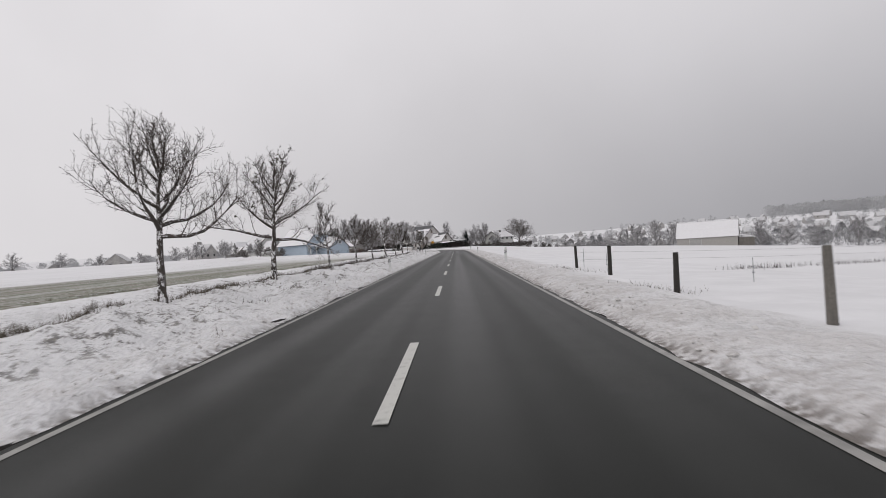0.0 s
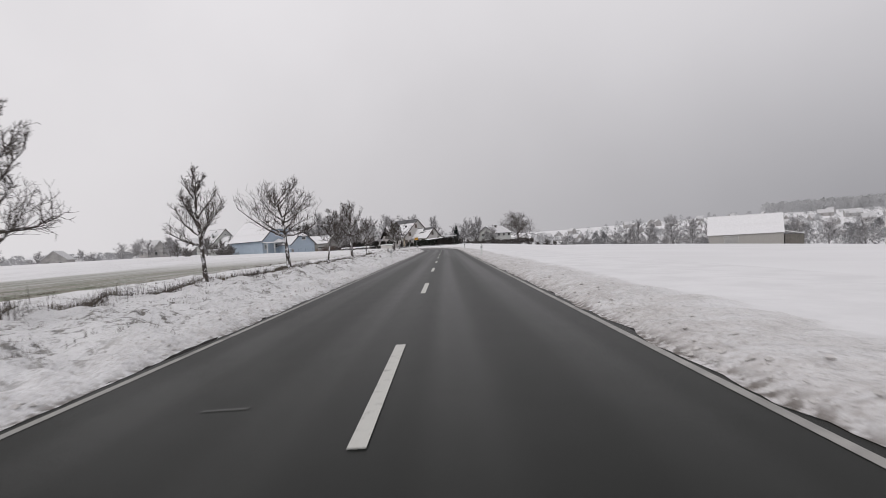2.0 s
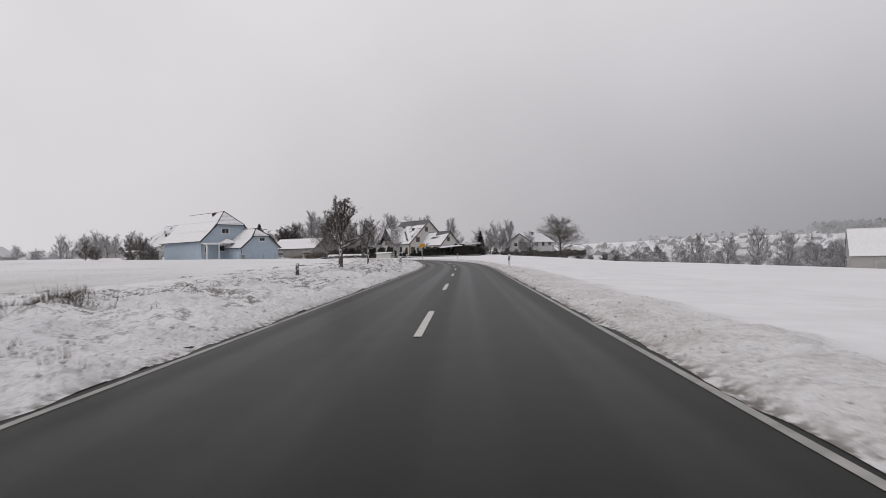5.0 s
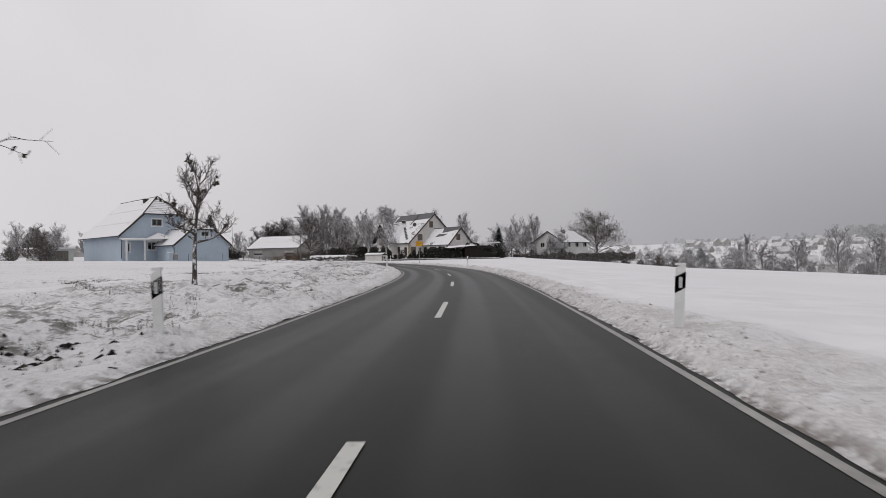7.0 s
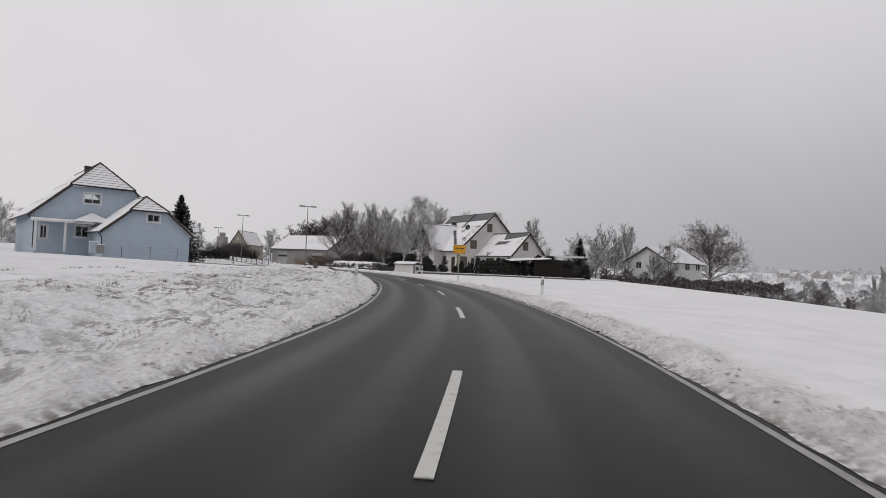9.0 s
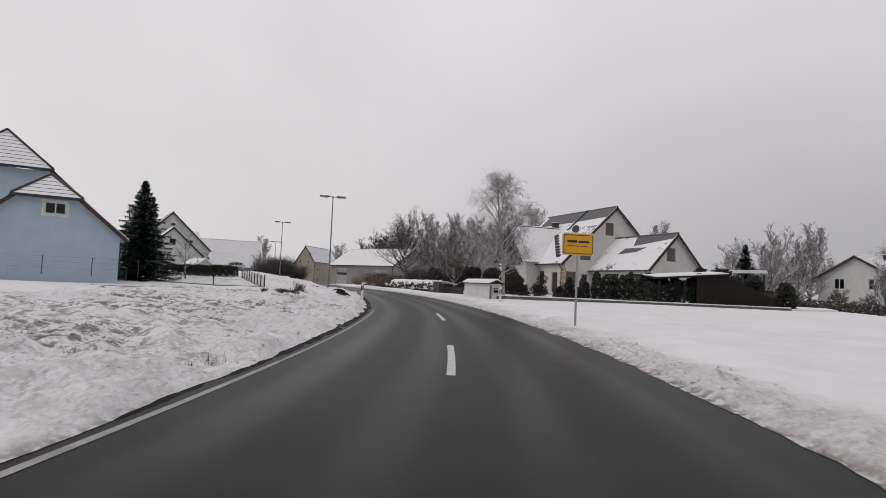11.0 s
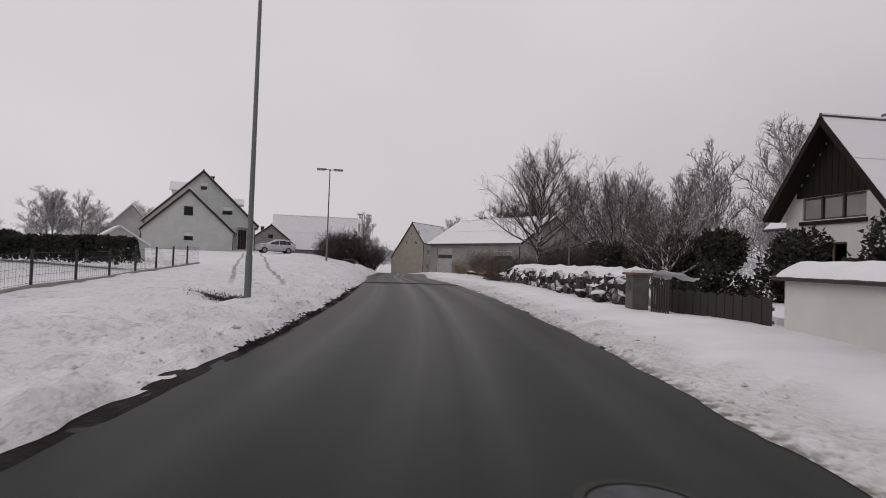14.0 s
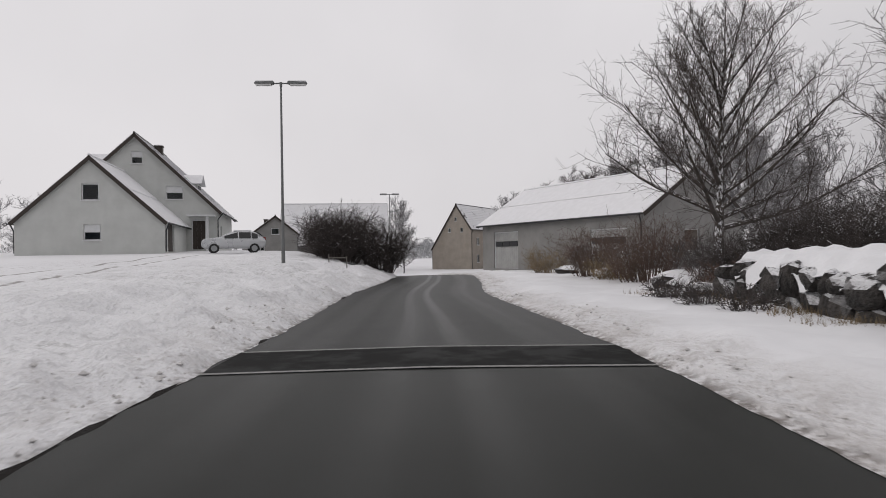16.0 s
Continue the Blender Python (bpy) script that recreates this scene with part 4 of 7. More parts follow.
def bush(m, height, width, label, seed, stems=40, material=None, twig_r=0.008, fork=5):
    """A bare bush: many stems from one foot that fork into twigs."""
    rng = random.Random(seed)
    v, f = [], []
    for k in range(stems):
        az = rng.uniform(0, 2 * math.pi)
        r = width / 2 * math.sqrt(rng.random())
        p = (0.45 * r * math.cos(az), 0.45 * r * math.sin(az), -0.1)
        d = Vector((math.cos(az) * r / height * 0.9, math.sin(az) * r / height * 0.9, 1))
        st = grow(rng, v, f, p, d, height * rng.uniform(0.6, 1.05), twig_r * 1.8, twig_r * 0.6, 3, 0.12, 0.01, 4)
        for q in range(fork):
            p2, d2 = along(st, rng.uniform(0.25, 0.95))
            s2 = d2.cross(Vector((rng.uniform(-1, 1), rng.uniform(-1, 1), rng.uniform(-1, 1)))).normalized()
            tw = grow(rng, v, f, p2, d2 * 0.6 + s2 * 0.8, height * rng.uniform(0.15, 0.4), twig_r, twig_r * 0.5, 3, 0.2, -0.02, 3)
            for _ in range(2):
                p3, d3 = along(tw, rng.uniform(0.2, 0.9))
                s3 = d3.cross(Vector((rng.uniform(-1, 1), rng.uniform(-1, 1), rng.uniform(-1, 1)))).normalized()
                grow(rng, v, f, p3, d3 * 0.5 + s3, height * rng.uniform(0.08, 0.2), twig_r * 0.7, twig_r * 0.4, 3, 0.2, 0, 2)
    top = thing("bush", m, label, "bush")
    soup("twig_mass", v, f, material or M_BUSH, top)
    return top

# ---- houses ----
def prism8(bm, f, xa, xb, za, zb, ta, tb, y0, y1):
    """A wall piece between xa and xb, from za/zb up to ta/tb, through the wall's thickness."""
    vs = [bm.verts.new(f(*p)) for p in ((xa, y0, za), (xb, y0, zb), (xb, y1, zb), (xa, y1, za), (xa, y0, ta), (xb, y0, tb), (xb, y1, tb), (xa, y1, ta))]
    for q in ((0, 3, 2, 1), (4, 5, 6, 7), (0, 1, 5, 4), (1, 2, 6, 5), (2, 3, 7, 6), (3, 0, 4, 7)):
        bm.faces.new([vs[i] for i in q])


def wall(bm, f, profile, holes, thick=0.3, foot=-0.8):
    """A wall whose top follows the profile of (x, z) points, with real openings (x0, x1, z0, z1)."""
    px = [p[0] for p in profile]
    pz = [p[1] for p in profile]
    cuts = sorted(set([round(v, 4) for v in px] + [round(v, 4) for h in holes for v in h[:2]]))
    for xa, xb in zip(cuts, cuts[1:]):
        if xb - xa < 1e-3 or xa < px[0] - 1e-3 or xb > px[-1] + 1e-3:
            continue
        ta, tb = float(np.interp(xa, px, pz)), float(np.interp(xb, px, pz))
        mid = (xa + xb) / 2
        z = foot
        for h in sorted((h for h in holes if h[0] < mid < h[1]), key=lambda h: h[2]):
            prism8(bm, f, xa, xb, z, z, h[2], h[2], 0, thick)
            z = h[3]
        prism8(bm, f, xa, xb, z, z, ta, tb, 0, thick)


def ring(bm, f, outer, inner, y0, y1):
    """A rectangular frame in one piece."""
    def loop(q, y):
        x0, x1, z0, z1 = q
        return [bm.verts.new(f(*p)) for p in ((x0, y, z0), (x1, y, z0), (x1, y, z1), (x0, y, z1))]
    a, b, c, d = loop(outer, y0), loop(inner, y0), loop(outer, y1), loop(inner, y1)
    for i in range(4):
        j = (i + 1) % 4
        for q in ((a[i], a[j], b[j], b[i]), (c[i], d[i], d[j], c[j]), (a[i], c[i], c[j], a[j]), (b[i], b[j], d[j], d[i])):
            bm.faces.new(q)


def window(parent, f, hole, style="cross", frame_mat=None, wide=0.0):
    """A window set in its opening: frame, panes, sill; or a shutter or a door leaf."""
    x0, x1, z0, z1 = hole
    b, y0, y1 = 0.07, 0.09, 0.17
    door = style in ("door", "gate", "pale")
    bm = bmesh.new()
    fb = frame_mat or M_TRIM
    ring(bm, f, (x0, x1, z0, z1), (x0 + b, x1 - b, z0 + (0.01 if door else b), z1 - b), y0, y1)
    win = part("door" if door else "window", bm, fb, parent)
    if style == "cross":
        bm = bmesh.new()
        xm = (x0 + x1) / 2
        prism8(bm, f, xm - 0.035, xm + 0.035, z0 + b, z0 + b, z1 - b, z1 - b, y0, y1)
        part("mullion", bm, fb, win)
    if wide:
        bm = bmesh.new()
        ring(bm, f, (x0 - wide, x1 + wide, z0 - wide, z1 + wide), (x0, x1, z0, z1), -0.02, 0.05)
        part("surround", bm, M_TRIM, win, "white painted surround")
    bm = bmesh.new()
    if style == "shutter":
        n = max(4, int((z1 - z0) / 0.09))
        prev = None
        for k in range(n + 1):
            zz = z0 + b + (z1 - z0 - 2 * b) * k / n
            for dy in ((0.105, 0.075) if k < n else (0.105,)):
                pair = [bm.verts.new(f(x, dy, zz + (0.012 if dy < 0.1 else 0))) for x in (x0 + b, x1 - b)]
                if prev:
                    bm.faces.new((prev[0], prev[1], pair[1], pair[0]))
                prev = pair
        part("shutter", bm, M_SHUTTER, win, "closed roller shutter")
    elif door:
        n = max(2, int((x1 - x0) / 0.28))
        for k in range(n):
            xa, xb = x0 + b + (x1 - x0 - 2 * b) * k / n, x0 + b + (x1 - x0 - 2 * b) * (k + 0.95) / n
            prism8(bm, f, xa, xb, z0, z0, z1 - b, z1 - b, 0.11, 0.16)
        part("leaf", bm, {"gate": M_GARAGE, "pale": M_PALEGATE}.get(style, M_DARKWOOD), win)
    else:
        prism8(bm, f, x0 + b, x1 - b, z0 + b, z0 + b, z1 - b, z1 - b, 0.12, 0.13)
        pane = part("pane", bm, M_GLASS, win)
        pane.visible_shadow = False
        bm = bmesh.new()
        prism8(bm, f, x0 - 0.05, x1 + 0.05, z0 - 0.05, z0 - 0.05, z0, z0, -0.08, 0.1)
        part("sill", bm, M_TRIM, win)
        if style == "half":
            bm = bmesh.new()
            zc = z0 + (z1 - z0) * 0.5
            prism8(bm, f, x0 + b, x1 - b, zc, zc, z1 - b, z1 - b, 0.06, 0.10)
            part("shutter", bm, M_TRIM, win, "white roller shutter half lowered")
    return win


def sheet(rows, thick):
    """A stepped roof sheet from rows of two points, closed below."""
    bm = bmesh.new()
    top = [[bm.verts.new(p) for p in r] for r in rows]
    low = [[bm.verts.new((p[0], p[1], p[2] - thick)) for p in r] for r in rows]
    for i in range(len(rows) - 1):
        bm.faces.new((top[i][0], top[i + 1][0], top[i + 1][1], top[i][1]))
        bm.faces.new((low[i][0], low[i][1], low[i + 1][1], low[i + 1][0]))
        for j in (0, 1):
            bm.faces.new((top[i][j], low[i][j], low[i + 1][j], top[i + 1][j]))
    for i in (0, -1):
        bm.faces.new((top[i][0], top[i][1], low[i][1], low[i][0]))
    return bm


def pieces(name, boxes, material, parent, label=""):
    """Each box a part of its own."""
    for b in boxes:
        bm = bmesh.new()
        box(bm, *b)
        part(name, bm, material, parent, label)


def house(m, label, hl, hr, depth, el, er, ridge, wall_mat, roof_mat, over=0.45, front_over=0.4, hip=None, front=(), left=(), right=(), back=(),
          category="house", barge=None, course=0.36, step=0.02, hip_mat=None, surround=0.0, gutters=True, chimney=None, name="house", frame_mat=None, crest=None):
    """A gabled house: X along the front gable, Y to its back, ridge over X = 0. Openings: (x0, x1, z0, z1, style)."""
    top = thing(name, m, label, category)
    thick = 0.16
    kl, kr = (ridge - el) / hl, (ridge - er) / hr
    cap = hip[0] if hip else None

    def gable_profile(mirror=False):
        pts = [(-hl, el), (0, ridge), (hr, er)]
        if cap:
            pts = [(-hl, el), (-(ridge - cap) / kl, cap), ((ridge - cap) / kr, cap), (hr, er)]
        pts = [(x, z - thick * 1.2) for x, z in pts]
        return [(-x, z) for x, z in pts[::-1]] if mirror else pts
    maps = {
        "front": (lambda x, y, z: (x, y, z), gable_profile(), front),
        "back": (lambda x, y, z: (-x, depth - y, z), gable_profile(True), back),
        "left": (lambda x, y, z: (-hl + y, x, z), [(0.3, el - thick * 1.2), (depth - 0.3, el - thick * 1.2)], left),
        "right": (lambda x, y, z: (hr - y, x, z), [(0.3, er - thick * 1.2), (depth - 0.3, er - thick * 1.2)], right),
    }
    for key, (f, prof, holes) in maps.items():
        bm = bmesh.new()
        wall(bm, f, prof, [h[:4] for h in holes])
        bmesh.ops.remove_doubles(bm, verts=bm.verts[:], dist=0.002)
        w = part("wall", bm, wall_mat, top)
        for h in holes:
            window(w, f, h[:4], h[4], frame_mat, surround)
    # a dark floor slab inside closes the view through the panes
    bm = bmesh.new()
    box(bm, -hl + 0.35, hr - 0.35, 0.35, depth - 0.35, 0.0, 0.08)
    part("floor_slab", bm, M_CONCRETE, top)
    # roof in tile courses
    y_end = depth + 0.35
    for side, k, h in ((-1, kl, hl), (1, kr, hr)):
        run = h + over
        length = run * math.hypot(1, k)
        n = max(2, int(length / course))
        rows = []

        def y_front(z):
            if cap and z > cap:
                return -front_over + (hip[1] + front_over) * (z - cap) / (ridge - cap)
            return -front_over
        for i in range(n):
            a, b = i / n, (i + 1) / n
            za, zb = ridge - k * run * a, ridge - k * run * b
            rows.append([(side * run * a, y_front(za), za), (side * run * a, y_end, za)])
            rows.append([(side * run * (b + 0.008), y_front(zb), zb + step), (side * run * (b + 0.008), y_end, zb + step)])
        part("roof", sheet(rows, thick * 0.6), roof_mat, top)
        # barge boards and gutter
        zc = cap if cap else ridge
        xa = (ridge - zc) / k
        for y in (-front_over - 0.03, y_end):
            bm = bmesh.new()
            slab(bm, [(side * xa, y, zc - 0.02), (side * xa, y + 0.035, zc - 0.02), (side * run, y + 0.035, ridge - k * run - 0.02), (side * run, y, ridge - k * run - 0.02)], 0.24)
            part("barge_board", bm, barge or M_DARKWOOD, top)
        if gutters:
            bm = bmesh.new()
            ze = ridge - k * run - 0.06
            tube(bm, (side * (run + 0.05), -front_over, ze), (side * (run + 0.05), y_end, ze - 0.03), 0.065, 0.065, 8)
            tube(bm, (side * (run + 0.02), -front_over + 0.3, ze), (side * (h + 0.06), 0.12, ze - 0.5), 0.045, 0.045, 6)
            tube(bm, (side * (h + 0.06), 0.12, ze - 0.5), (side * (h + 0.06), 0.12, 0.0), 0.045, 0.045, 6)
            part("gutter", bm, M_DARK, top)
    if hip:
        rows = []
        n = max(3, int(math.hypot(ridge - cap, hip[1] + front_over) / 0.36))
        for i in range(n):
            a, b = i / n, (i + 1) / n
            za, zb = ridge - (ridge - cap + 0.12) * a, ridge - (ridge - cap + 0.12) * b
            ya, yb = hip[1] - (hip[1] + front_over + 0.1) * a, hip[1] - (hip[1] + front_over + 0.1) * b
            rows.append([(-(ridge - za) / kl - 0.01, ya, za), ((ridge - za) / kr + 0.01, ya, za)])
            rows.append([(-(ridge - zb) / kl, yb, zb + 0.03), ((ridge - zb) / kr, yb, zb + 0.03)])
        part("hip_roof", sheet(rows, thick * 0.6), hip_mat or roof_mat, top)
        bm = bmesh.new()
        for x, k2 in ((-1, kl), (1, kr)):
            tube(bm, (0, hip[1], ridge + 0.03), (x * (ridge - cap + 0.1) / k2, -front_over - 0.05, cap - 0.05), 0.09, 0.09, 6)
        part("hip_ridge", bm, M_DARKWOOD, top)
        bm = bmesh.new()
        box(bm, -(ridge - cap) / kl - 0.2, (ridge - cap) / kr + 0.2, -front_over - 0.12, -front_over - 0.02, cap - 0.22, cap - 0.06)
        part("hip_gutter", bm, M_DARK, top)
    bm = bmesh.new()
    y0 = hip[1] if hip else -front_over
    n = int((y_end - y0) / 0.4)
    for i in range(n):
        ya = y0 + (y_end - y0) * i / n
        if i == 0:
            tube(bm, (0, y0, ridge), (0, y_end, ridge), 0.10, 0.10, 8)
    part("ridge_cap", bm, crest or M_ROOFSNOW, top)
    if chimney:
        x, y, h = chimney
        bm = bmesh.new()
        z0 = ridge - (kl if x < 0 else kr) * abs(x) - 0.4
        box(bm, x - 0.3, x + 0.3, y - 0.3, y + 0.3, z0, z0 + h)
        box(bm, x - 0.36, x + 0.36, y - 0.36, y + 0.36, z0 + h, z0 + h + 0.09)
        part("chimney", bm, M_DARKWOOD, top)
        bm = bmesh.new()
        box(bm, x - 0.34, x + 0.34, y - 0.34, y + 0.34, z0 + h + 0.094, z0 + h + 0.16)
        part("snow_cap", bm, M_SNOW, top)
    return top


def lean_roof(top, ring, thick=0.14, material=None, name="canopy"):
    bm = bmesh.new()
    plate(bm, ring, thick)
    c = part(name, bm, M_TRIM, top)
    bm = bmesh.new()
    cx = sum(p[0] for p in ring) / len(ring)
    cy = sum(p[1] for p in ring) / len(ring)
    plate(bm, [(cx + (p[0] - cx) * 0.985, cy + (p[1] - cy) * 0.985, p[2] + 0.075) for p in ring], 0.07)
    part("snow_layer", bm, M_SNOW, c)
    return c


# the blue house: main block, and a lower wing with its own half-hipped gable
bx, by = -47.4, 213.55
blue = house(pose(bx, by, 1.45, 0, 0, 50), "light blue plastered house with half-hipped snowy tile roof", 5.9, 5.9, 17.5, 4.0, 4.0, 9.6, M_BLUE, M_ROOFWHITE, hip_mat=M_ROOFSNOW, over=0.7, front_over=0.5,
             hip=(6.8, 2.2), front=[(-1.65, -0.15, 4.9, 5.95, "cross"), (-2.3, -1.1, 1.3, 2.45, "cross"), (-5.4, -4.8, 1.0, 2.3, "cross")], right=[(4.0, 4.9, 0.1, 2.2, "door"), (7, 8.2, 1.0, 2.2, "cross")],
             surround=0.14, chimney=(-0.7, 5, 0.75), barge=M_DARKWOOD, step=0.01, course=3.0)
lean_roof(blue, [(-6.3, -2.3, 2.75), (-1.0, -2.3, 2.75), (-1.0, 0.0, 3.0), (-6.3, 0.0, 3.0)])
pieces("porch_post", [(x - 0.1, x + 0.1, -2.2, -2.0, -0.3, 2.62) for x in (-6.0, -3.5)], M_TRIM, blue, "white porch post")
bm = bmesh.new()
for a, b in (((-2.9, -2.6), (0.9, -2.6)), ((0.9, -2.6), (0.9, 0.0)), ((-2.9, 0.0), (-2.9, -2.6))):
    bm.faces.new([bm.verts.new(p) for p in ((*a, 2.85), (*b, 2.85), (-0.9, -0.4, 3.9))])
part("bay_roof", bm, M_ROOFSNOW, blue)
bx2, by2 = -40.47, 211.85
wing = house(pose(bx2, by2, 1.15, 0, 0, 50), "light blue plastered wing with half-hipped snowy roof", 4.1, 4.1, 6.6, 2.55, 2.55, 6.1, M_BLUE, M_ROOFWHITE, hip_mat=M_ROOFSNOW, over=0.45, front_over=0.4,
             hip=(4.6, 1.6), front=[(-0.15, 1.0, 3.45, 4.2, "cross")], right=[(2.0, 2.9, 0.0, 2.05, "door")], surround=0.14, name="house_wing", step=0.01, course=3.0)
gf = thing("garden_fence", pose(bx2, by2, 1.15, 0, 0, 50), "low dark metal garden fence beside the blue house", "fence")
for i in range(4):
    bm = bmesh.new()
    tube(bm, (-2.6 + i * 2.6, -1.1, -0.3), (-2.6 + i * 2.6, -1.1, 0.85), 0.025, 0.025, 6)
    part("fence_post", bm, M_DARK, gf)
for z in (0.15, 0.5, 0.8):
    bm = bmesh.new()
    tube(bm, (-3, -1.1, z), (5.4, -1.1, z), 0.003, 0.003, 4)
    part("fence_wire", bm, M_DARK, gf)
# bins and a rain barrel by the wing
for x, y, w, h, mat, lab, nm in ((-5.0, -0.6, 0.6, 1.05, M_BLUE, "blue-grey wheeled bin beside the house wall", "rubbish_bin"), (-4.4, -0.9, 0.55, 0.8, M_GREYWALL, "grey bin beside the house wall", "rubbish_bin")):
    b = thing(nm, pose(bx2, by2, 1.15, 0, 0, 50) @ pose(x, y, 0), lab, "bin")
    bm = bmesh.new()
    box(bm, -w / 2, w / 2, -w / 2, w / 2, 0, h)
    bmesh.ops.bevel(bm, geom=bm.edges[:], offset=0.03, segments=2, affect='EDGES')
    part("body", bm, mat, b)
    bm = bmesh.new()
    box(bm, -w / 2 - 0.03, w / 2 + 0.03, -w / 2 - 0.03, w / 2 + 0.03, h, h + 0.08)
    part("lid", bm, M_SNOW, b, "snow-covered lid")

# the white house with its steep snowy roof, its street gable in wood, and the annex in front
white = house(pose(-8.64, 249.58, 0.75, 0, 0, 39.55), "white plastered house with a steep tile roof half cleared of snow", 6.15, 6.15, 13.2, 3.45, 3.45, 9.3, M_WHITE, M_ROOFPART, step=0.004, course=3.0, over=0.4, front_over=0.35,
              front=[(-4.1, -2.85, 3.55, 4.85, "shutter"), (-1.15, -0.15, 6.25, 7.55, "shutter"), (-5.75, -4.5, 0.75, 2.3, "shutter"), (-3.9, -3.2, 0.9, 2.1, "cross")],
              left=[(3.6, 5.0, 0.95, 2.35, "cross"), (0.9, 2.0, 0.2, 2.2, "door")], right=[(3, 4.3, 0.9, 2.2, "cross")], chimney=(-2.4, 7.9, 1.3), crest=M_BARETILE, frame_mat=M_BROWN)
# cleared upper rows, roof ladder hooks, dish
kw = (9.3 - 3.45) / 6.15
bm = bmesh.new()
slab(bm, [(-0.05, -0.3, 9.30), (-0.05, 12.9, 9.30), (-1.55, 12.9, 9.30 - kw * 1.5 + 0.05), (-1.30, -0.3, 9.30 - kw * 1.25 + 0.05)], 0.03)
part("bare_tile_band", bm, M_BARETILE, white, "bare grey tiles below the ridge")
pieces("roof_step", [(-5.75 + 0.36 * i - 0.10, -5.75 + 0.36 * i + 0.14, 1.5 + 0.66 * i - 0.32, 1.5 + 0.66 * i + 0.32, 9.3 - kw * (5.75 - 0.36 * i) - 0.05, 9.3 - kw * (5.75 - 0.36 * i) + 0.22) for i in range(8)], M_DARK, white, "dark metal roof step")
# single tiles bare of snow towards the verge
rng = random.Random(52)
for i in range(90):
    u, w = 1.7 + 4.6 * rng.random(), -0.25 + abs(rng.gauss(0, 0.9))
    u, w = round(u / 0.34) * 0.34, round(w / 0.30) * 0.30 + 0.02
    q = 0.12 + 0.05 * rng.random()
    bm = bmesh.new()
    slab(bm, [(-u + 0.13, w, 9.3 - kw * (u - 0.13) + 0.03), (-u + 0.13, w + q, 9.3 - kw * (u - 0.13) + 0.03), (-u - 0.10, w + q, 9.3 - kw * (u + 0.10) + 0.035), (-u - 0.10, w, 9.3 - kw * (u + 0.10) + 0.035)], 0.02)
    part("bare_tile", bm, M_BARETILE, white)
bm = bmesh.new()
slab(bm, [(-0.1, 4.9, 9.42), (-0.1, 5.1, 9.42), (-2.6, 5.1, 9.42 - kw * 2.5), (-2.6, 4.9, 9.42 - kw * 2.5)], 0.06)
part("snow_guard_rail", bm, M_DARK, white)
bm = bmesh.new()
bmesh.ops.create_circle(bm, cap_ends=True, cap_tris=True, radius=0.42, segments=20)
for v in bm.verts:
    v.co.z = 0.5 * (v.co.x ** 2 + v.co.y ** 2)
bmesh.ops.transform(bm, matrix=pose(-2.9, 2.8, 6.95, 75, 0, -60), verts=bm.verts[:])
bmesh.ops.solidify(bm, geom=bm.faces[:], thickness=0.02)
tube(bm, (-2.9, 2.8, 6.3), (-2.9, 2.8, 6.95), 0.025, 0.025, 6)
part("satellite_dish", bm, M_DARK, white)
# quoin stones at the near corner
M_SANDSTONE = surface("sandstone", (0.40, 0.325, 0.22), 0.9, 3, 0.25, stain=(0.5, 0.47, 0.42))
pieces("corner_stone", [(-6.18, -6.15 + (0.42 if i % 2 else 0.28), -0.03, 0.70 - (0.42 if i % 2 else 0.28), 0.1 + i * 0.44, 0.48 + i * 0.44) for i in range(7)], M_SANDSTONE, white)

UW = Vector((math.cos(radians(39.55)), math.sin(radians(39.55))))
cg = Vector((-20.0, 250.0)) + UW * 0.8
street = house(pose(cg.x, cg.y, 0.75, 0, 0, 39.55 - 90), "white street gable with dark wood cladding and deep eaves", 2.9, 2.9, 7.0, 3.95, 3.95, 7.35, M_WHITE, M_ROOFWHITE, step=0.004, course=3.0, barge=M_TARRED, over=0.55, front_over=0.8,
               front=[(-1.9, 1.5, 3.15, 4.15, "pane"), (-1.0, 0.6, 1.1, 2.2, "cross")], left=[(1.2, 2.4, 1.0, 2.2, "cross")], name="house_gable", gutters=False, frame_mat=M_BROWN)
pieces("cladding_board", [(x, x + 0.31, -0.06, -0.004, 4.16, 7.1 - abs(x + 0.15) * 3.4 / 2.9) for x in (-2.55 + i * 0.34 for i in range(16)) if 7.1 - abs(x + 0.15) * 3.4 / 2.9 > 4.4], M_TARRED, street)
pieces("window_mullion", [(x - 0.05, x + 0.05, 0.02, 0.18, 3.15, 4.15) for x in (-0.8, 0.35)], M_DARKWOOD, street)
pieces("window_board", [(-2.0, 1.6, -0.09, -0.03, 2.95, 3.12)], M_TARRED, street)
# panels added behind the panes so the glass reads pale grey
pieces("pane_backing", [(-1.85 + i * 1.14, -0.87 + i * 1.14, 0.10, 0.118, 3.24, 4.06) for i in range(3)], M_GREYWALL, street, "pale grey panel added behind the pane")
for side in (-1, 1):
    bm = bmesh.new()
    slab(bm, [(0, -0.78, 7.20), (0, 0.0, 7.20), (side * 3.4, 0.0, 7.20 - 3.4 * 1.172), (side * 3.4, -0.78, 7.20 - 3.4 * 1.172)], 0.06)
    part("soffit", bm, M_TARRED, street, "dark boarded underside of the eaves")

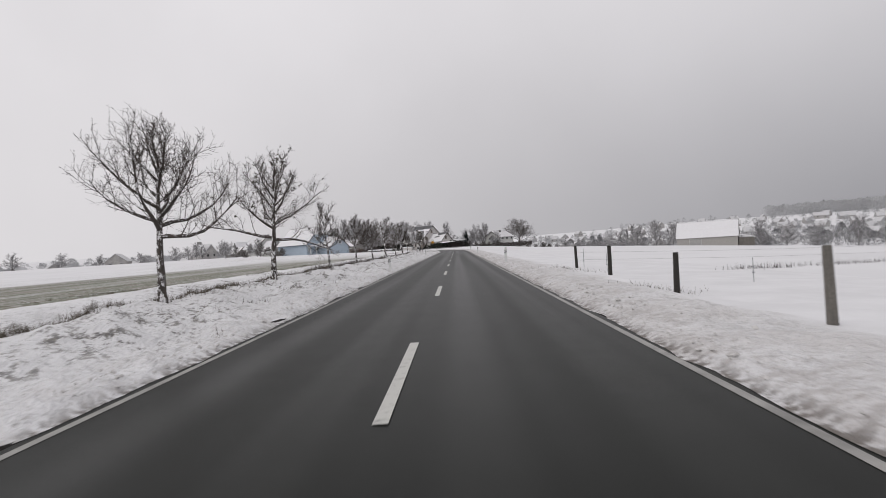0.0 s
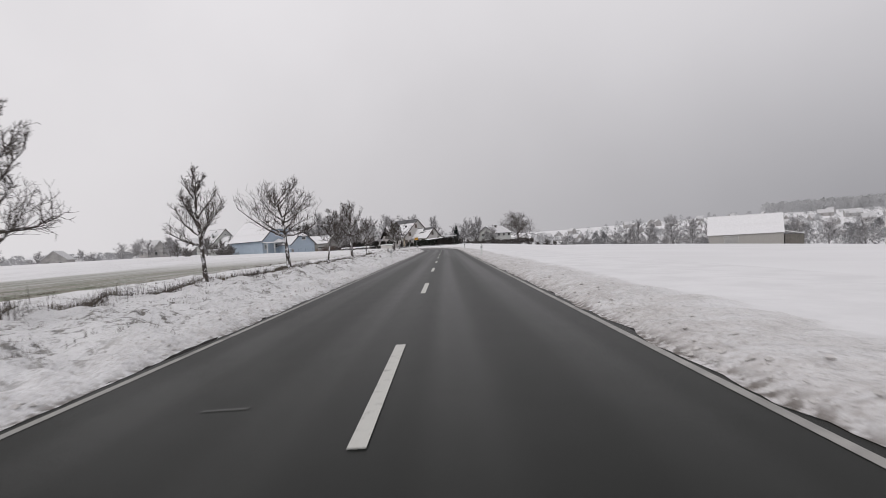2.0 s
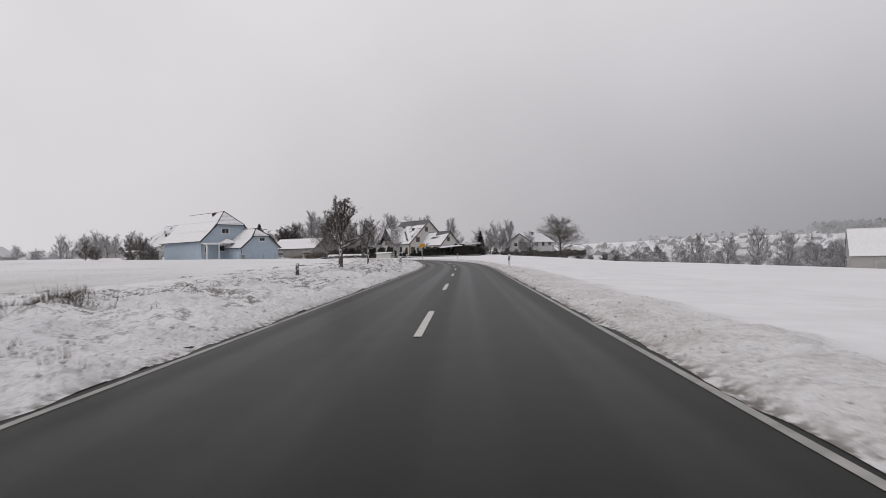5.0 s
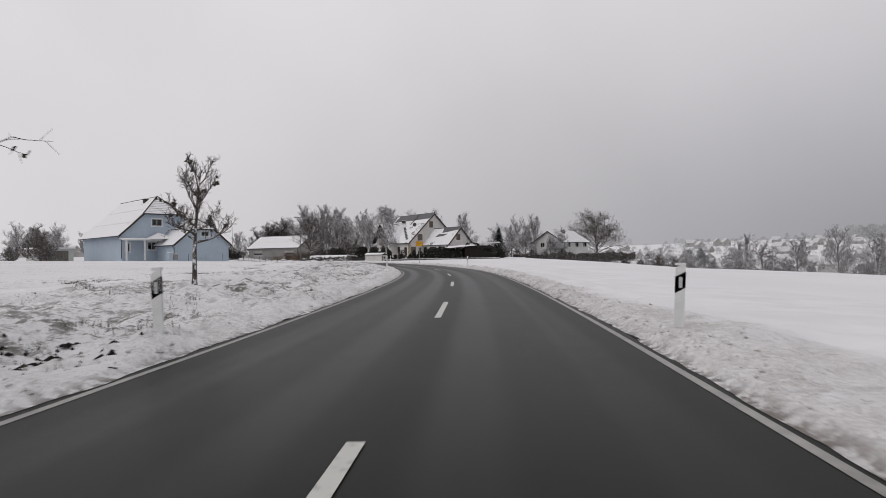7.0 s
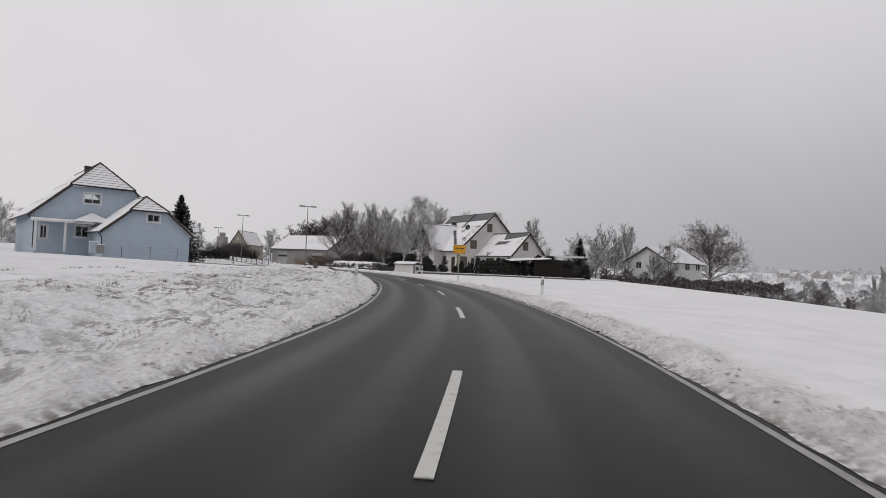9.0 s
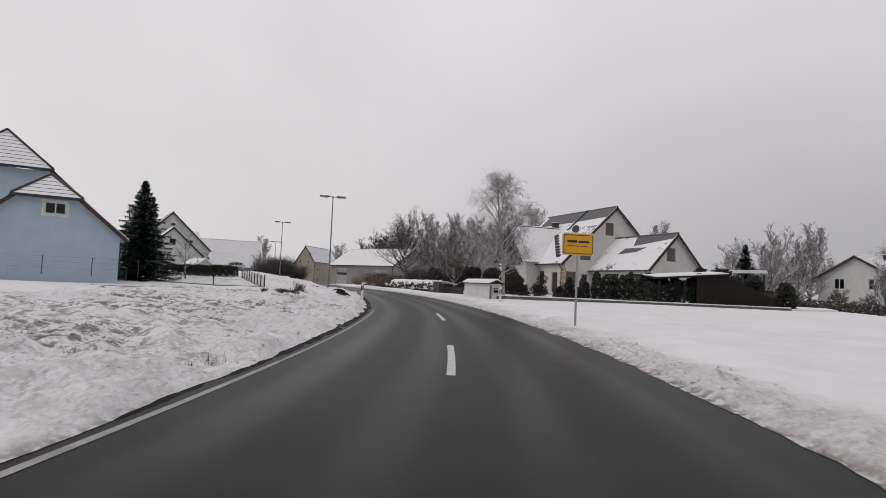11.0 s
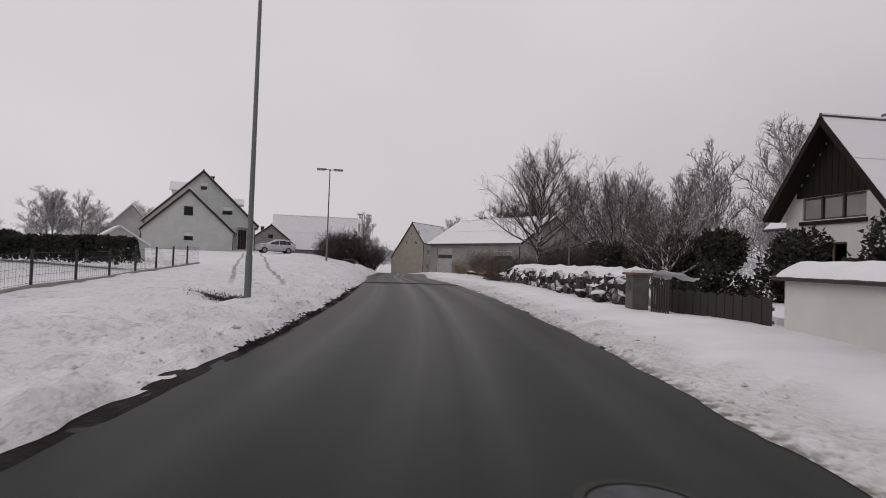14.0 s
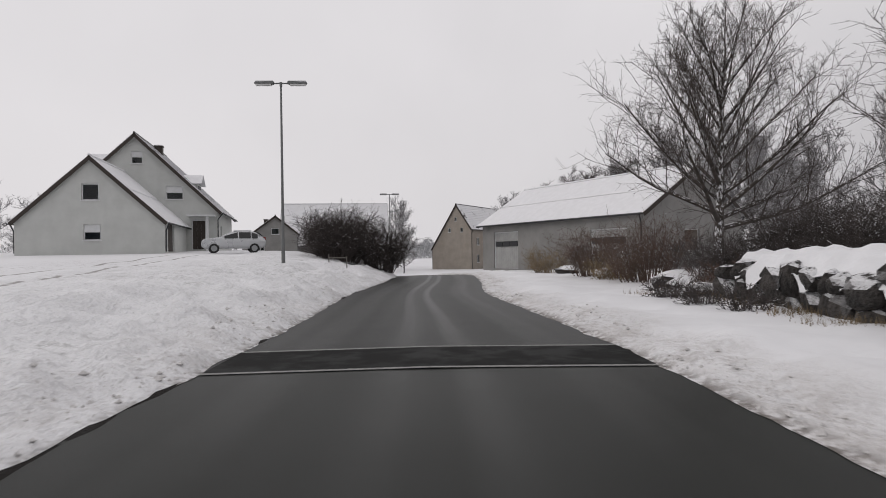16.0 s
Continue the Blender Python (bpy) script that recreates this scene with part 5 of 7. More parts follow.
annex = house(pose(-2.95, 242.95, 0.75, 0, 0, 39.55), "white annex with a steep roof partly cleared of snow", 2.95, 2.95, 8.4, 2.85, 2.85, 6.0, M_WHITE, M_ROOFPART, step=0.004, course=3.0, over=0.3, front_over=0.35,
              front=[(-0.95, 0.1, 3.35, 4.7, "shutter"), (-0.6, 0.5, 0.1, 2.1, "door")], left=[(1.0, 3.4, 0.0, 2.25, "gate"), (4.2, 6.6, 0.0, 2.25, "gate")], name="house_annex", crest=M_BARETILE)
ka = (6.0 - 2.85) / 2.95
bm = bmesh.new()
slab(bm, [(-0.03, -0.3, 6.0), (-0.03, 5.2, 6.0), (-1.0, 4.6, 6.05 - ka * 1.0), (-0.5, -0.3, 6.04 - ka * 0.5)], 0.03)
slab(bm, [(-1.2, 2.4, 6.04 - ka * 1.2), (-1.2, 5.6, 6.04 - ka * 1.2), (-1.75, 6.0, 6.05 - ka * 1.75), (-1.6, 3.4, 6.05 - ka * 1.6)], 0.02)
part("bare_tile_patch", bm, M_BARETILE, annex, "bare grey tiles where the snow slid")
cp = thing("carport", pose(-2.95, 242.95, 0.75, 0, 0, 39.55), "dark wooden carport with a flat snowy roof", "carport")
lean_roof(cp, [(2.4, -2.6, 2.75), (8.2, -2.6, 2.95), (8.2, 4.5, 2.95), (2.4, 4.5, 2.75)], 0.2, name="roof")
pieces("wall_board", [(2.5 + i * 0.28, 2.75 + i * 0.28, -1.0, -0.96, -0.6, 2.3 + 0.02 * (i % 3) - 1.3 * sm(i, 14, 29)) for i in range(30)] + [(10.9, 10.94, -1.0 + i * 0.28, -0.75 + i * 0.28, -0.7, 1.0) for i in range(20)], M_BLACKWOOD, cp)
pieces("post", [(x - 0.07, x + 0.07, y - 0.07, y + 0.07, -0.6, 2.6) for x, y in ((2.6, -2.4), (5.4, -2.4), (8.0, -2.4), (8.0, 4.2))], M_DARKWOOD, cp)

# the pale grey house with its lower garage gable
house(pose(-76.93, 261.19, 2.0, 0, 0, 50), "pale grey plastered garage wing with a snowy gable roof", 4.45, 4.5, 8.2, 2.2, 2.2, 6.4, M_GREYWHITE, M_SNOW, step=0.004, course=3.0, over=0.25, front_over=0.25,
              front=[(-0.55, 0.5, 3.45, 4.55, "pane"), (-0.45, 0.6, 0.8, 1.85, "half")], right=[(1.0, 3.2, 0, 2.2, "door")], name="house_wing", crest=M_SNOW)
grey = house(pose(-82.82, 267.12, 2.0, 0, 0, 50), "pale grey plastered gable house with a snow-dusted dark roof", 6.05, 6.05, 11, 3.63, 3.63, 9.5, M_GREYWHITE, M_ROOFPART, over=0.45, front_over=0.4,
             front=[(-0.35, 0.5, 7.1, 8.1, "half"), (2.2, 3.5, 4.25, 5.35, "half"), (4.1, 5.2, 0.2, 2.6, "door")], right=[(2, 3.2, 1.0, 2.2, "cross")], chimney=(0.6, 5.5, 0.85))
for side, xi, xo, top_z, low in ((-1, 1.0, 3.9, 8.2, 1.1), (1, 2.6, 4.7, 6.55, 0.8)):
    bm = bmesh.new()
    plate(bm, [(side * (xi + 0.8), 1.6, top_z - low), (side * (xo - 0.35), 1.6, top_z - low), (side * (xo - 0.35), 3.4, top_z - low), (side * (xi + 0.8), 3.4, top_z - low)], 2.2)
    part("dormer", bm, M_GREYWHITE, grey)
    bm = bmesh.new()
    slab(bm, [(side * (xi + 0.6), 1.3, top_z - low), (side * xo, 1.3, top_z - low), (side * xo, 2.5, top_z), (side * xi, 2.5, top_z)], 0.10)
    slab(bm, [(side * xi, 2.5, top_z), (side * xo, 2.5, top_z), (side * xo, 3.7, top_z - low), (side * (xi + 0.6), 3.7, top_z - low)], 0.10)
    bmesh.ops.remove_doubles(bm, verts=bm.verts[:], dist=0.003)
    part("dormer_roof", bm, M_SNOW, grey)
    bm = bmesh.new()
    plate(bm, [(side * (xo - 0.34), 1.9, top_z - low - 0.15), (side * (xo - 0.31), 1.9, top_z - low - 0.15), (side * (xo - 0.31), 3.1, top_z - low - 0.15), (side * (xo - 0.34), 3.1, top_z - low - 0.15)], 0.8)
    part("dormer_window", bm, M_DARK, grey)
bm = bmesh.new()
box(bm, 5.3, 5.5, -0.9, -0.7, -0.2, 2.85)
box(bm, 3.9, 6.0, -1.1, 0.0, 2.85, 2.97)
part("porch", bm, M_TRIM, grey)

# the long grey shed with two gates
DS = math.degrees(math.atan2(-6.8, 16.1))
mid = Vector((-46.57, 279.23)) + Vector((0.389, 0.921)) * 4.8
shed = house(pose(mid.x, mid.y, 0.3, 0, 0, DS + 90), "long grey rendered shed with a snow-covered roof", 4.8, 4.8, 17.0, 3.75, 3.75, 6.75, M_GREYWALL, M_SNOW, step=0.004, course=3.0, over=0.35, front_over=0.3,
             left=[(1.3, 4.4, 0.0, 2.7, "pale"), (12.2, 15.4, 0.0, 2.9, "pale")], front=[(-1.0, 0.4, 1.2, 2.6, "shutter")], name="shed", category="shed", crest=M_SNOW)
pieces("gate_window", [(-4.76, -4.72, ya + k * 0.98, ya + k * 0.98 + 0.9, 1.75, 2.15) for ya in (12.35, 1.45) for k in range(3)], M_DARK, shed, "dark pane in the gate")

# the beige gable house where the road bends
house(pose(-90.65, 322.2, -1.0, 0, 0, 8), "beige plastered old house with a steep snowy roof", 4.5, 2.6, 15, 3.5, 6.6, 10.45, M_BEIGE, M_ROOFPART, over=0.2, front_over=0.12,
      front=[(-1.5, -1.05, 5.9, 6.6, "pane"), (0.7, 1.15, 5.9, 6.6, "pane"), (-0.35, 0.05, 7.7, 8.3, "pane")], right=[(2, 3, 1, 2.2, "cross"), (6, 7, 1, 2.2, "cross"), (2, 3, 3.8, 5.0, "cross")])
# the long barn with a wide snow roof behind the dark bushes
house(pose(-111.5, 304.5, 0.8, 0, 0, -46), "grey old barn with a large snow-covered roof", 4.2, 4.2, 16, 2.6, 2.6, 8.9, M_GREYWALL, M_SNOW, over=0.3, front_over=0.2, name="barn", category="barn", crest=M_SNOW, course=3.0, step=0.004)

# a small gabled house between the drive and the barn
house(pose(-104.6, 297.6, 1.4, 0, 0, 51), "small grey-brown gable house with a thin snow cover", 4.4, 3.0, 9.0, 2.6, 3.5, 5.9, M_GREYWALL, M_ROOFPART, over=0.3, front_over=0.25, step=0.004, course=3.0,
      front=[(-0.6, 0.5, 3.2, 4.1, "pane"), (-2.6, -1.5, 0.9, 2.0, "cross")], chimney=(-1.4, 4.0, 1.0))

# the pale house among trees on the right
house(pose(16.6, 263.0, -0.2, 0, 0, -48), "pale plastered house with a low snowy roof among trees", 4.4, 4.4, 8.4, 4.2, 4.2, 6.6, M_GREYWHITE, M_SNOW, over=0.5, front_over=0.5,
      front=[(-2.6, -1.4, 2.8, 4.0, "cross"), (1.2, 2.4, 2.8, 4.0, "cross")], right=[(1.2, 2.4, 2.8, 4.0, "cross"), (4.0, 5.2, 2.8, 4.0, "cross"), (6.8, 8.0, 2.8, 4.0, "cross")], chimney=(0.8, 4, 1.0), crest=M_SNOW)

# the big field barn down the right slope
BR = -27.0
bc = Vector((79.6, 217.6))
ux = Vector((math.cos(radians(BR)), math.sin(radians(BR))))
uy = Vector((-ux.y, ux.x))
fc = bc + ux * 19.6 + uy * 4.6
barn = house(pose(fc.x, fc.y, -4.2, 0, 0, BR + 90), "large timber field barn with a snow-covered roof", 4.6, 4.6, 19.6, 3.3, 3.3, 8.4, surface("grey_barn_boards", (0.36, 0.35, 0.33), 0.9, 2, 0.12, 30, 0.4, 0.01, stretch=(1, 9, 0.7)), M_SNOW, over=0.4,
             front_over=0.3, left=[(11.5, 15.5, 0.2, 2.4, "pale")], name="barn", category="barn", crest=M_SNOW, gutters=False, course=3.0, step=0.004)
lean_roof(barn, [(-4.4, -5.2, 2.2), (1.5, -5.2, 2.2), (1.5, 0.0, 3.3), (-4.4, 0.0, 3.3)])
bm = bmesh.new()
box(bm, -4.2, 1.3, -5.0, -0.2, -0.8, 2.1)
part("lean_to", bm, M_GREYWOOD, barn, "grey boarded lean-to")

# ---- things along the road ----
def delineator(m, label):
    """A white roadside marker post with a slanted black band and a reflector."""
    top = thing("marker_post", m, label, "marker post", "marker posts along the road")
    prof = [(-0.072, 0.0), (0.072, 0.0), (0.055, 0.065), (0.0, 0.10), (-0.055, 0.065)]

    def body(z0, z1, skew0, skew1, grow_by):
        bm = bmesh.new()
        rings = []
        for z, sk in ((z0, skew0), (z1, skew1)):
            rings.append([bm.verts.new((x * grow_by, y * grow_by - 0.03, z + sk * x / 0.06)) for x, y in prof])
        n = len(prof)
        for i in range(n):
            j = (i + 1) % n
            bm.faces.new((rings[0][i], rings[0][j], rings[1][j], rings[1][i]))
        bm.faces.new(rings[0][::-1])
        bm.faces.new(rings[1])
        return bm
    part("shaft", body(-0.3, 0.94, 0, 0.035, 1.0), M_POSTWHITE, top)
    part("black_band", body(0.58, 0.82, 0.035, 0.035, 1.05), M_POSTBLACK, top)
    bm = bmesh.new()
    box(bm, -0.025, 0.025, -0.042, -0.033, 0.62, 0.78)
    part("reflector", bm, M_REFLECT, top)
    bm = bmesh.new()
    box(bm, -0.065, 0.065, -0.025, 0.05, 0.945, 0.985)
    part("snow_cap", bm, M_SNOW, top)
    return top


POST = "white roadside marker post with a black band in the snow"
first_post = None
for s, d, lean in ((38.6, 3.74, 2), (37.6, -3.62, -1), (87.4, 3.7, 2), (86.9, -3.85, 1), (133.0, 3.72, 3), (132.2, -3.66, -2), (180.8, -3.80, 0), (184.2, 4.6, 1), (*road_coords(-19.3, 213.35), 1), (220.2, 5.0, 2), (-12, 3.74, 0), (-13, -3.7, 0)):
    x, y = on_road(s, d)
    m = pose(x, y, ground_at(x, y) - 0.03, 0, lean, heading(s))
    if first_post is None:
        first_post = delineator(m, POST)
    else:
        copy_thing(first_post, m)

# pasture fence on the right: leaning dark posts, a thin stake, two wires
fence = thing("pasture_fence", pose(5.6, 8, 0), "old pasture fence with dark wooden posts and slack wires", "fence")
FP = [(6.1, 2.0, 1.1, -2), (5.8, 8.2, 1.12, -3), (5.82, 14.2, 1.0, -4), (6.22, 22.0, 1.08, -1), (6.42, 29.2, 1.08, 0)]
for i, (x, y, h, lean) in enumerate(FP):
    rng = random.Random(i)
    bm = bmesh.new()
    tube(bm, (0, 0, -0.4), (0.01, 0, h), 0.075, 0.062, 9)
    for v in bm.verts:
        v.co += Vector((rng.uniform(-0.012, 0.012), rng.uniform(-0.012, 0.012), 0))
    ob = part("post", bm, M_GREYWOOD if i in (1,) else M_BLACKWOOD, fence)
    ob.matrix_local = Matrix.Translation((x - 5.6, y - 8, ground_at(x, y))) @ pose(0, 0, 0, 0, lean, 40 * i)
    bm = bmesh.new()
    box(bm, -0.10, 0.10, -0.09, 0.09, h - 0.02, h + 0.03)
    cap = part("snow_cap", bm, M_SNOW, fence)
    cap.matrix_local = ob.matrix_local.copy()
for x, y, h in ((6.8, 24.8, 0.78), (6.9, 29.8, 0.95), (9.0, 17.0, 0.7)):
    bm = bmesh.new()
    tube(bm, (0, 0, -0.3), (0, 0, h), 0.012, 0.01, 6)
    for z in (0.35, 0.6):
        box(bm, -0.03, 0.03, -0.02, 0.02, z * h, z * h + 0.04)
    ob = part("stake", bm, M_GALV, fence, "thin pale fence stake")
    ob.matrix_local = Matrix.Translation((x - 5.6, y - 8, ground_at(x, y)))
for z in (0.45, 0.85):
    bm = bmesh.new()
    prev = None
    for a, b in zip([FP[4]], [(6.9, 29.8, 0.9, 0)]):
        for k in range(9):
            t = k / 8
            x, y = a[0] + (b[0] - a[0]) * t, a[1] + (b[1] - a[1]) * t
            p = (x - 5.6, y - 8, ground_at(a[0], a[1]) * (1 - t) + ground_at(b[0], b[1]) * t + z * (1 - 0.08 * t) - 0.05 * math.sin(math.pi * t))
            if prev:
                tube(bm, prev, p, 0.003, 0.003, 4, False)
            prev = p
    for k in range(13):
        t = k / 12
        x, y = 6.9 + 22 * t, 29.8 + 3.5 * t
        p = (x - 5.6, y - 8, ground_at(6.9, 29.8) * (1 - t) - 0.95 * t + z * 0.92 - 0.12 * math.sin(math.pi * t))
        if prev:
            tube(bm, prev, p, 0.003, 0.003, 4, False)
        prev = p
    bmesh.ops.remove_doubles(bm, verts=bm.verts[:], dist=0.003)
    part("wire", bm, M_DARK, fence)

# the yellow town sign; its wording becomes bars
sx, sy = (-7.23, 204.46)
sign = thing("town_sign", pose(sx, sy, ground_at(sx, sy) - 0.10, 0, 0, heading(204) + 6), "yellow town entrance sign with black lettering on a steel post", "sign")
bm = bmesh.new()
tube(bm, (0, 0, -0.4), (0, 0, 3.0), 0.036, 0.036, 10)
part("post", bm, M_GALV, sign)
bm = bmesh.new()
box(bm, -0.52, 0.52, -0.062, -0.040, 2.38, 3.06)
bmesh.ops.bevel(bm, geom=[e for e in bm.edges if abs(e.verts[0].co.x - e.verts[1].co.x) < 1e-4 and abs(e.verts[0].co.z - e.verts[1].co.z) < 1e-4], offset=0.04, segments=3, affect='EDGES')
panel = part("panel", bm, M_YELLOW, sign)
pieces("rim", [(-0.535, 0.535, -0.038, -0.030, 2.365, 3.058)], M_TRIM, panel, "pale metal rim")
pieces("border", [(-0.49, 0.49, -0.066, -0.0625, 3.005, 3.025), (-0.49, 0.49, -0.066, -0.0625, 2.415, 2.435), (-0.49, -0.47, -0.066, -0.0625, 2.435, 3.005), (0.47, 0.49, -0.066, -0.0625, 2.435, 3.005)], M_SIGNBLACK, panel)
pieces("lettering_bar", [(-0.37, -0.04, -0.066, -0.0625, 2.77, 2.85), (0.0, 0.37, -0.066, -0.0625, 2.77, 2.84), (-0.38, 0.30, -0.066, -0.0625, 2.655, 2.675)], M_SIGNBLACK, panel)
bm = bmesh.new()
box(bm, -0.5, 0.5, -0.07, -0.035, 3.062, 3.09)
part("snow_edge", bm, M_SNOW, sign)


# street lamps: a tapering mast with a double head
def street_lamp(m, height, label):
    top = thing("street_lamp", m, label, "street lamp", "double-headed street lamps")
    bm = bmesh.new()
    tube(bm, (0, 0, -0.4), (0, 0, 1.2), 0.085, 0.082, 12)
    tube(bm, (0, 0, 1.2), (0, 0, height), 0.066, 0.042, 12)
    part("mast", bm, M_LAMPGREY, top)
    bm = bmesh.new()
    tube(bm, (-0.40, 0, height + 0.02), (0.40, 0, height + 0.02), 0.035, 0.035, 8)
    tube(bm, (0, 0, height - 0.12), (0, 0, height + 0.07), 0.06, 0.06, 10)
    part("arm", bm, M_LAMPGREY, top)
    for sgn in (-1, 1):
        bm = bmesh.new()
        box(bm, 0.30, 1.14, -0.13, 0.13, height - 0.02, height + 0.11)
        for v in bm.verts:
            if v.co.z > height and v.co.x > 0.6:
                v.co.z -= 0.03
            if v.co.x > 0.6:
                v.co.y *= 0.8
        bmesh.ops.bevel(bm, geom=bm.edges[:], offset=0.025, segments=2, affect='EDGES')
        if sgn < 0:
            bmesh.ops.transform(bm, matrix=pose(0, 0, 0, 0, 0, 180), verts=bm.verts[:])
        head = part("lamp_head", bm, M_LAMPGREY, top)
        bm = bmesh.new()
        box(bm, 0.40, 1.09, -0.10, 0.10, height - 0.075, height - 0.018)
        if sgn < 0:
            bmesh.ops.transform(bm, matrix=pose(0, 0, 0, 0, 0, 180), verts=bm.verts[:])
        part("cover", bm, M_DIFFUSER, head)
        bm = bmesh.new()
        box(bm, 0.34, 1.10, -0.09, 0.09, height + 0.085, height + 0.125)
        if sgn < 0:
            bmesh.ops.transform(bm, matrix=pose(0, 0, 0, 0, 0, 180), verts=bm.verts[:])
        part("snow_layer", bm, M_SNOW, head)
    return top


LAMP = "tall grey street lamp with two heads dusted with snow"
lamp = street_lamp(pose(-31.32, 230.89, 0.35, 0, 0, 34), 8.05, LAMP)
copy_thing(lamp, pose(-56.16, 260.23, 1.12, 0, 0, 40))
copy_thing(lamp, pose(-82.5, 297.0, 0.6, 0, 0, 44))
copy_thing(lamp, pose(-100.0, 318.0, 0.5, 0, 0, 44))

# the whitewashed wall with its little snow-covered roof
wa, wb = Vector((-15.95, 227.4)), Vector((-20.5, 235.7))
wd = wb - wa
ww = thing("garden_wall", pose(wa.x, wa.y, 0.43, 0, 0, math.degrees(math.atan2(wd.y, wd.x))), "whitewashed wall with a small snow-covered tile coping", "wall")
L = wd.length
bm = bmesh.new()
box(bm, 0, L, -0.75, 0, -0.7, 1.02)
bmesh.ops.bevel(bm, geom=bm.edges[:], offset=0.015, segments=1, affect='EDGES')
part("body", bm, M_WHITE, ww)
bm = bmesh.new()
slab(bm, [(-0.25, 0.22, 1.06), (L + 0.2, 0.22, 1.06), (L + 0.2, -0.38, 1.30), (-0.25, -0.38, 1.30)], 0.07)
slab(bm, [(-0.25, -0.38, 1.30), (L + 0.2, -0.38, 1.30), (L + 0.2, -0.98, 1.06), (-0.25, -0.98, 1.06)], 0.07)
bmesh.ops.remove_doubles(bm, verts=bm.verts[:], dist=0.002)
part("coping", bm, M_DARKWOOD, ww, "dark brown coping edge")
verts, faces = [], []
NX, NY = 60, 9
for i in range(NX + 1):
    for j in range(NY + 1):
        x, v = -0.22 + (L + 0.39) * i / NX, j / NY
        y = 0.20 - 1.16 * v
        z = 1.30 - abs(v - 0.5) * 0.48 + 0.13 * math.sin(math.pi * v) ** 0.4 * (1 if 0 < i < NX else 0.2) + 0.025 * lump(x, y, 0.5, 4)
        verts.append((x, y, z))
for i in range(NX):
    for j in range(NY):
        a = i * (NY + 1) + j
        faces.append((a, a + 1, a + NY + 2, a + NY + 1))
soup("snow_layer", verts, faces, M_SNOW, ww, smooth=True)
pieces("end_post", [(-0.10, 0.04, -0.02, 0.10, -0.5, 0.9)], M_GREYWOOD, ww)
mb = thing("letter_box", pose(wa.x, wa.y, 0.25, 0, 0, math.degrees(math.atan2(wd.y, wd.x))) @ pose(-0.06, -0.35, 0.55), "small dark letter box on the end of the white wall", "letter box")
bm = bmesh.new()
box(bm, -0.12, 0, -0.16, 0.16, 0, 0.36)
bmesh.ops.bevel(bm, geom=bm.edges[:], offset=0.02, segments=2, affect='EDGES')
part("case", bm, M_DARK, mb)
pieces("flap", [(-0.128, -0.121, -0.13, 0.13, 0.24, 0.30)], M_GREYWHITE, mb)

# low concrete garden wall in front of the white house, snow on top
ga, gb = Vector((-15.6, 227.6)), Vector((4.5, 233.2))
gd = gb - ga
gw = thing("low_wall", pose(ga.x, ga.y, 0.25, 0, 0, math.degrees(math.atan2(gd.y, gd.x))), "low grey concrete garden wall topped with snow", "wall")
lawn = bmesh.new()
plate(lawn, [(x, y, 0.56) for x, y in ((-15.4, 227.9), (4.6, 233.45), (9, 240), (12, 262), (-10, 268), (-22, 257), (-25.5, 247), (-21.6, 239.0), (-19.9, 235.6))], 0.6)
tagged(part("garden_lawn", lawn, M_SNOW), "snow-covered garden terrace behind the low wall", "lawn", kind="structure")
n = 9
for i in range(n):
    a, b = gd.length * i / n, gd.length * (i + 1) / n - 0.02
    bm = bmesh.new()
    box(bm, a, b, 0, 0.22, -0.9, 0.36 + 0.01 * (i % 2))
    bmesh.ops.bevel(bm, geom=bm.edges[:], offset=0.012, segments=1, affect='EDGES')
    part("wall_block", bm, M_PILLAR, gw)
bm = bmesh.new()
box(bm, 0.05, gd.length - 0.05, 0.02, 0.2, 0.372, 0.44)
bmesh.ops.subdivide_edges(bm, edges=[e for e in bm.edges if abs(e.verts[0].co.x - e.verts[1].co.x) > 1], cuts=60)
for v in bm.verts:
    if v.co.z > 0.40:
        v.co.z += 0.03 * lump(v.co.x, v.co.y, 0.6)
part("snow_layer", bm, M_SNOW, gw)

GW = math.degrees(math.atan2(gd.y, gd.x))


def by_wall(t, off):
    p = ga + gd.normalized() * t + Vector((-gd.normalized().y, gd.normalized().x)) * off
    return p.x, p.y


# clipped evergreens before the annex
for i, (t, off, h, r) in enumerate(((8.0, 4.3, 2.5, 0.6), (9.4, 4.6, 2.3, 0.55), (10.6, 4.0, 2.6, 0.62), (11.9, 3.6, 2.6, 0.6), (13.0, 3.4, 2.4, 0.6), (7.2, 4.6, 1.6, 0.5), (6.0, 5.0, 1.9, 0.5), (8.7, 4.2, 2.2, 0.6), (10.0, 4.2, 2.3, 0.6), (11.3, 3.6, 2.4, 0.65), (12.5, 3.4, 2.3, 0.65), (13.7, 3.2, 2.5, 0.6))):
    x, y = by_wall(t, off)
    column_bush(pose(x, y, 0.5), h * 0.88, r * 0.8, "dark green columnar evergreen with specks of snow before a house", 40 + i, group="evergreens before the white house")
for i, (t, off, h, w) in enumerate(((3.6, 4.5, 1.9, 1.7), (5.2, 3.6, 1.1, 1.5), (6.4, 3.0, 0.9, 1.2), (2.2, 2.2, 0.9, 1.0))):
    x, y = by_wall(t, off)
    column_bush(pose(x, y, 0.5), h, w / 2, "low dark garden shrub dusted with snow", 60 + i, M_HEDGE, "shrub", 0.12, 2000, "", False)
sa_, sb_ = by_wall(14.5, 0.7), by_wall(20.2, 0.9)
scr = thing("board_shelter", pose(sa_[0], sa_[1], 0.5, 0, 0, math.degrees(math.atan2(sb_[1] - sa_[1], sb_[0] - sa_[0]))), "dark tarred board shelter with a slanting snowy roof behind a wall", "shelter")
